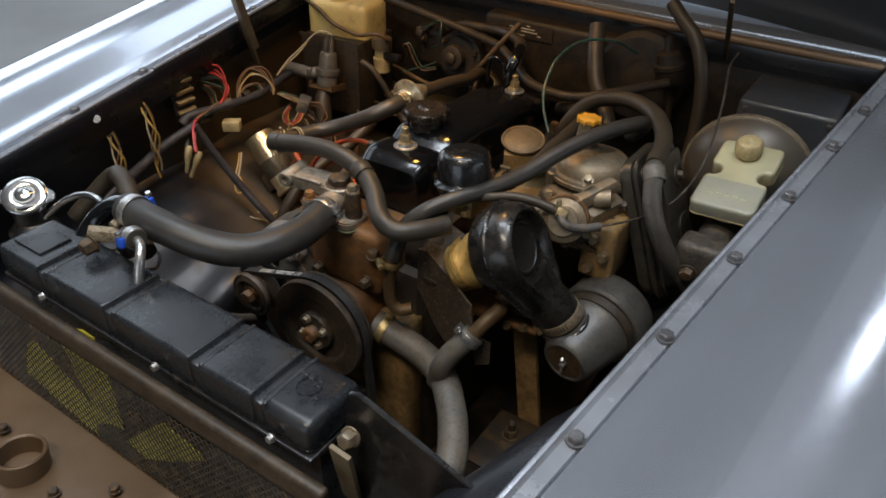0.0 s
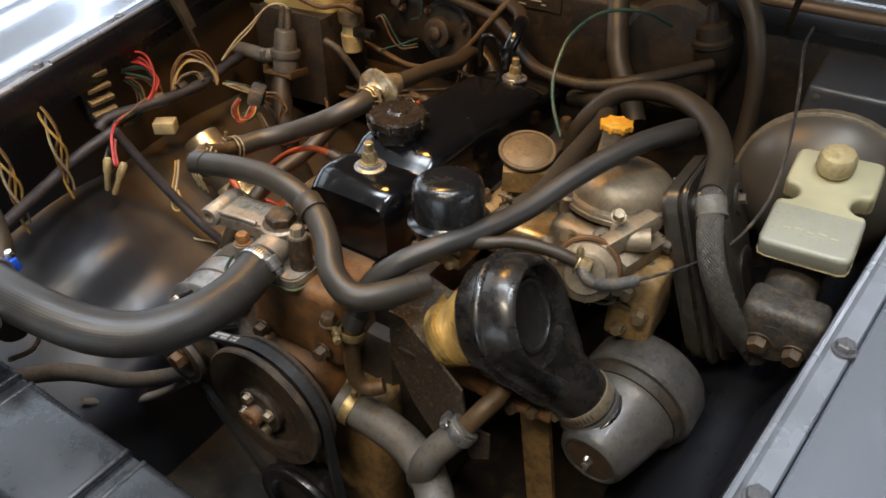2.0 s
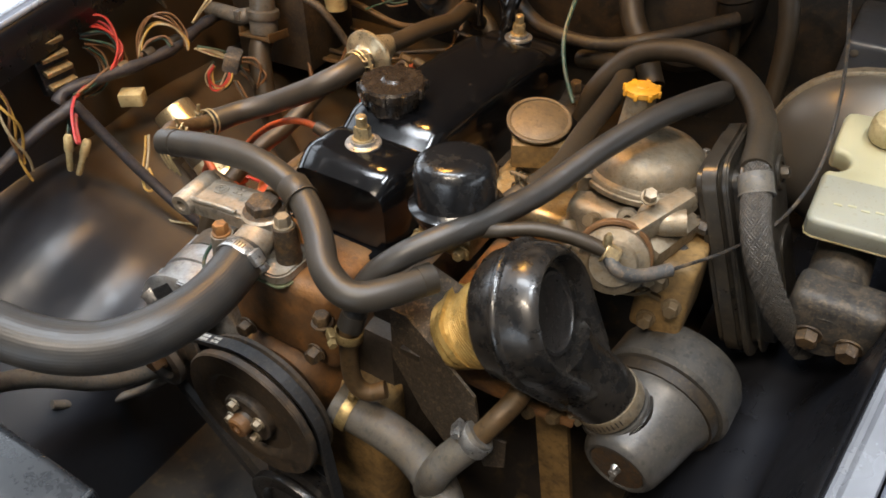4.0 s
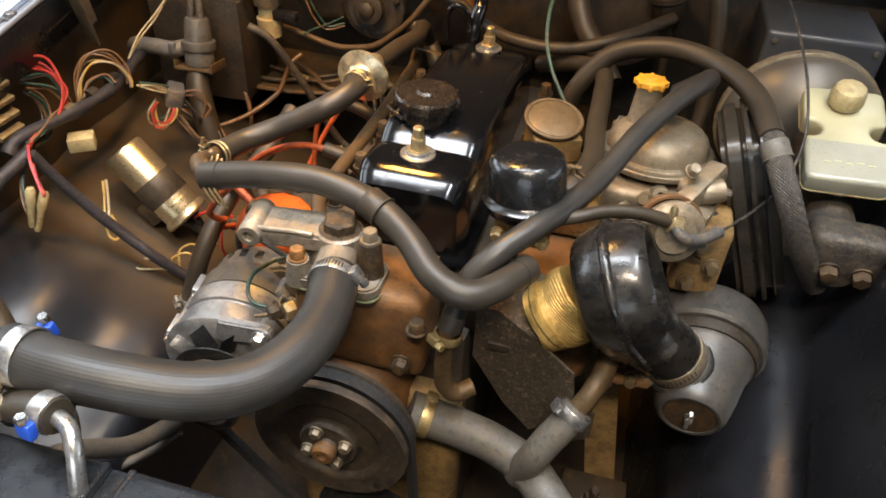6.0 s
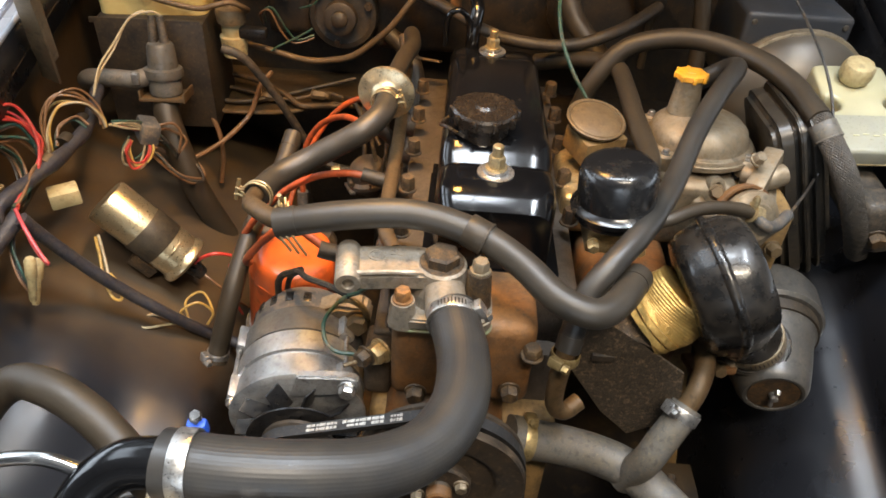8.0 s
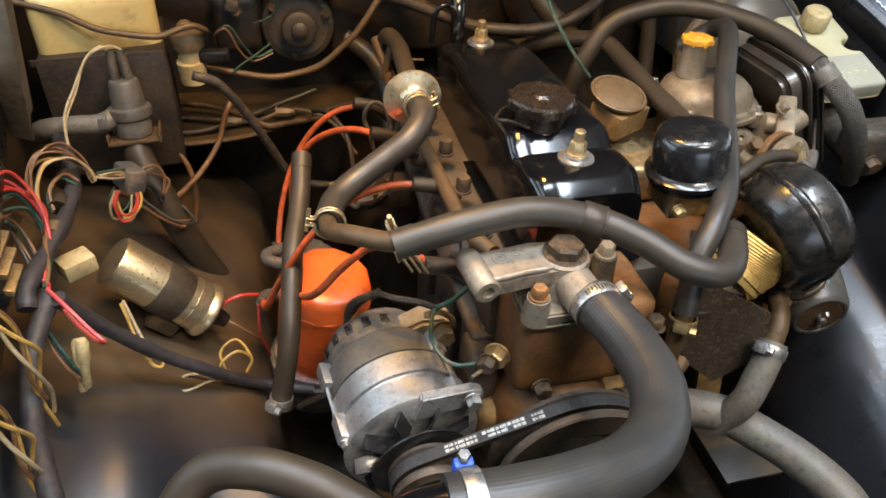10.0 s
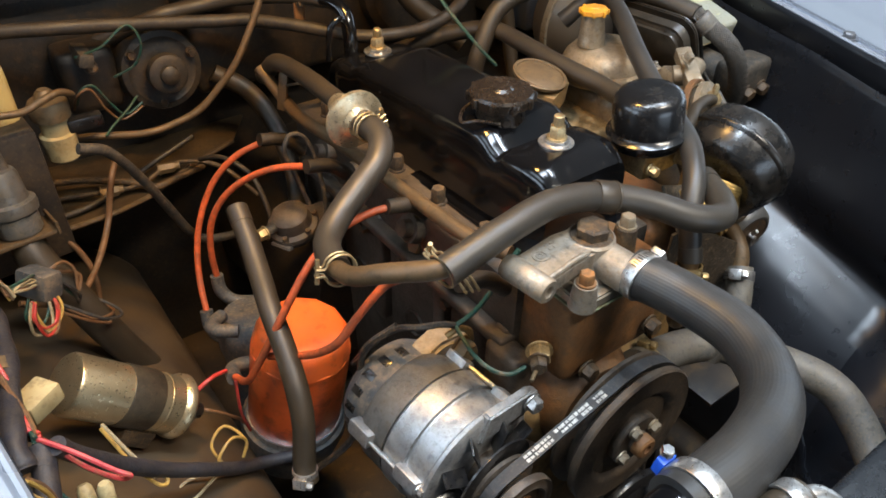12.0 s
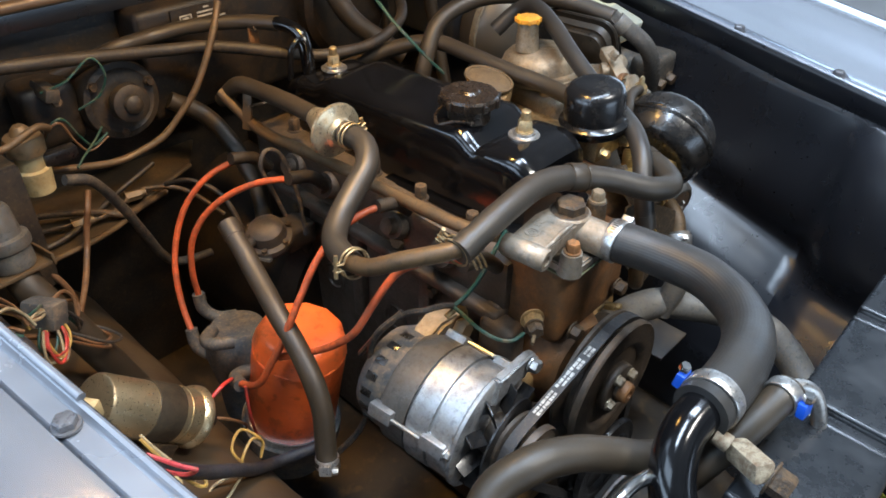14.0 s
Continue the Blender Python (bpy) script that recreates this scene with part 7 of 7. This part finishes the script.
# green wires at the wiper motor
for k, pts in enumerate(([(-0.3, 0.70, 0.79), (-0.27, 0.69, 0.80), (-0.235, 0.69, 0.82), (-0.225, 0.68, 0.80), (-0.235, 0.69, 0.77), (-0.262, 0.70, 0.755)],
                         [(-0.315, 0.69, 0.735), (-0.31, 0.67, 0.76), (-0.295, 0.665, 0.765), (-0.28, 0.67, 0.735), (-0.265, 0.675, 0.715), (-0.24, 0.685, 0.72)],
                         [(-0.32, 0.69, 0.73), (-0.316, 0.668, 0.755), (-0.30, 0.664, 0.762), (-0.287, 0.668, 0.73), (-0.27, 0.675, 0.709), (-0.24, 0.685, 0.715)],
                         [(-0.30, 0.65, 0.705), (-0.285, 0.66, 0.712), (-0.262, 0.675, 0.72), (-0.243, 0.69, 0.728)])):
    wire(pts, ("green", "green", "brown", "green")[k], 0.0016, "thin green and yellow wire looping at the wiper motor")
hose("drain_wire", [(-0.13, -0.15, 0.71), (-0.15, -0.12, 0.69), (-0.19, -0.09, 0.68), (-0.24, -0.09, 0.67), (-0.28, -0.11, 0.66)], 0.0025, WIRES["black"], "thin black wire behind the radiator", "wire", 8, wobble=0)

# the dusty rear corner: loose pipes, unions and the shelf's clutter
random.seed(23)
for k, pts in enumerate(([(-0.42, 0.70, 0.618), (-0.34, 0.672, 0.621), (-0.28, 0.655, 0.622), (-0.22, 0.675, 0.627), (-0.165, 0.66, 0.61), (-0.13, 0.62, 0.57)],
                         [(-0.43, 0.655, 0.615), (-0.36, 0.645, 0.617), (-0.31, 0.66, 0.620), (-0.25, 0.69, 0.626), (-0.18, 0.71, 0.64)],
                         [(-0.40, 0.72, 0.63), (-0.34, 0.70, 0.628), (-0.29, 0.665, 0.626), (-0.26, 0.645, 0.618), (-0.235, 0.655, 0.614), (-0.18, 0.69, 0.60)],
                         [(-0.19, 0.66, 0.63), (-0.17, 0.62, 0.645), (-0.15, 0.58, 0.63), (-0.145, 0.55, 0.59), (-0.15, 0.53, 0.55)])):
    hose("brake_line", pts, (0.0032, 0.004, 0.0048, 0.0036)[k], (IRON, DULLBLK, IRON, DULLBLK)[k], "dusty brown steel line over the shelf", "pipe", 10)
for q in ((-0.315, 0.662, 0.622), (-0.235, 0.672, 0.626)):
    u = thing("pipe_union", V(q) - UP * 0.008, "dusty brass pipe union on the shelf", "pipe union")
    part("nut", hex_bm(V(q) - V((0.01, 0, 0)), (1, -0.2, 0), 0.013, 0.02), TAN, u)
    part("collar", lathe(V(q) + V((0.008, -0.002, 0)), (1, -0.2, 0), [(0, 0.0055), (0.01, 0.0052), (0.011, 0)], 14), TAN, u)

# small parts round the carburettor and the oil filler
wire_clamp(V((0.190, 0.241, 0.775)), (-0.4, -0.9, -0.1), 0.0122, TAN, "rusty double-wire spring clamp", (-0.3, 0.0, 1))
lug_block = thing("linkage_block", (0.335, 0.27, 0.66), "golden dusty cast block with bolts under the carburettor", "bracket")
part("casting", box((0.333, 0.285, 0.70), (0.05, 0.07, 0.09), 0.008, seg=3), GOLDDUST, lug_block)
for q in ((0.328, 0.248, 0.725), (0.345, 0.248, 0.70), (0.325, 0.248, 0.675)):
    bolt(q, (0.1, -1, 0.2), lug_block, TAN, 0.013, 0.010)
studs = thing("manifold_stud", (0.275, 0.145, 0.60), "two dusty gold nuts on a rusty manifold flange", "stud")
part("flange", box((0.278, 0.152, 0.612), (0.05, 0.008, 0.03), 0.002, axes((0.1, -1, 0.2))), RUST, studs)
for q in ((0.286, 0.146, 0.616), (0.262, 0.144, 0.610)):
    bolt(q, (-0.1, -1, 0.2), studs, TAN, 0.012, 0.012)
hose("cap_strap", [(0.0, 0.255, 0.806), (-0.018, 0.268, 0.809), (-0.026, 0.285, 0.803), (-0.014, 0.300, 0.806), (0.004, 0.305, 0.81)], 0.0018, BROWNP, "thin dark strap loop of the oil filler cap", "strap", 8, wobble=0)
hose("sender_wire", [(-0.118, 0.475, 0.63), (-0.128, 0.487, 0.675), (-0.135, 0.492, 0.705), (-0.122, 0.496, 0.722), (-0.106, 0.486, 0.712), (-0.102, 0.465, 0.66), (-0.11, 0.445, 0.61)], 0.003, WIRES["black"], "thin black wire looping up from the fuel pump", "wire", 8, wobble=0)
brace = thing("rail_bracket", (-0.085, 0.585, 0.70), "dusty tan bent bracket holding the brown pipe", "bracket")
part("strap", box((-0.088, 0.583, 0.735), (0.014, 0.004, 0.05), 0.001, axes((0.25, 0.1, 1))), COPPER, brace)
part("tab", box((-0.062, 0.578, 0.742), (0.05, 0.016, 0.003), 0.001, axes((0.1, 0.4, 1))), COPPER, brace)

# left ledge: bright edge trim along the rear of the lip
trim_pts = [(MID - (rail_x(y, -1) - MID) + 0.0168, y, rail_z(y) + 0.0075) for y in (0.165, 0.3, 0.45, 0.6, 0.78)]
part("edge_trim", tube_bm(trim_pts, 0.0035, 10, 6), LEDGE, car, "bright edge trim on the lip")

# castings on the manifold-free side of the block
for y in (0.20, 0.33, 0.46):
    part("core_plug", lathe((-0.0545, y, 0.50), (-1, 0, 0), [(0, 0.022), (0.004, 0.022), (0.004, 0.018), (0.001, 0.016), (0.001, 0)], 24), BLOCKM, engine, "dished core plug")
for k, y in enumerate((0.155, 0.265, 0.395, 0.52)):
    part("casting_rib", box((-0.060, y, 0.555), (0.018, 0.020, 0.17), 0.006, seg=3), BLOCKM, engine)
part("casting_ledge", box((-0.066, 0.36, 0.628), (0.028, 0.44, 0.016), 0.006, seg=3), BLOCKM, engine)
for y in (0.22, 0.30, 0.43, 0.50):
    part("plug_boss", lathe((-0.066, y + 0.01, 0.672), (-1, 0, 0.35), [(0, 0.019), (0.012, 0.017), (0.012, 0.011), (0.022, 0.010), (0.022, 0)], 20), BLOCKM, engine)
part("front_lug", box((-0.072, 0.135, 0.60), (0.03, 0.05, 0.06), 0.010, seg=3), BLOCKM, engine)
part("sender", hex_bm((-0.066, 0.101, 0.65), (-0.6, -0.8, 0.05), 0.019, 0.012), BRASS, engine, "brass temperature sender")
part("sender_terminal", lathe((-0.074, 0.090, 0.651), (-0.85, -0.5, 0.05), [(0, 0.005), (0.012, 0.0045), (0.013, 0.0025), (0.03, 0.002), (0.03, 0)], 12), TAN, engine, "crusty sender terminal")
part("spark_plug", hex_bm((-0.058, 0.313, 0.641), (-1, -0.1, 0.5), 0.019, 0.011), TAN, engine, "dusty spark plug")
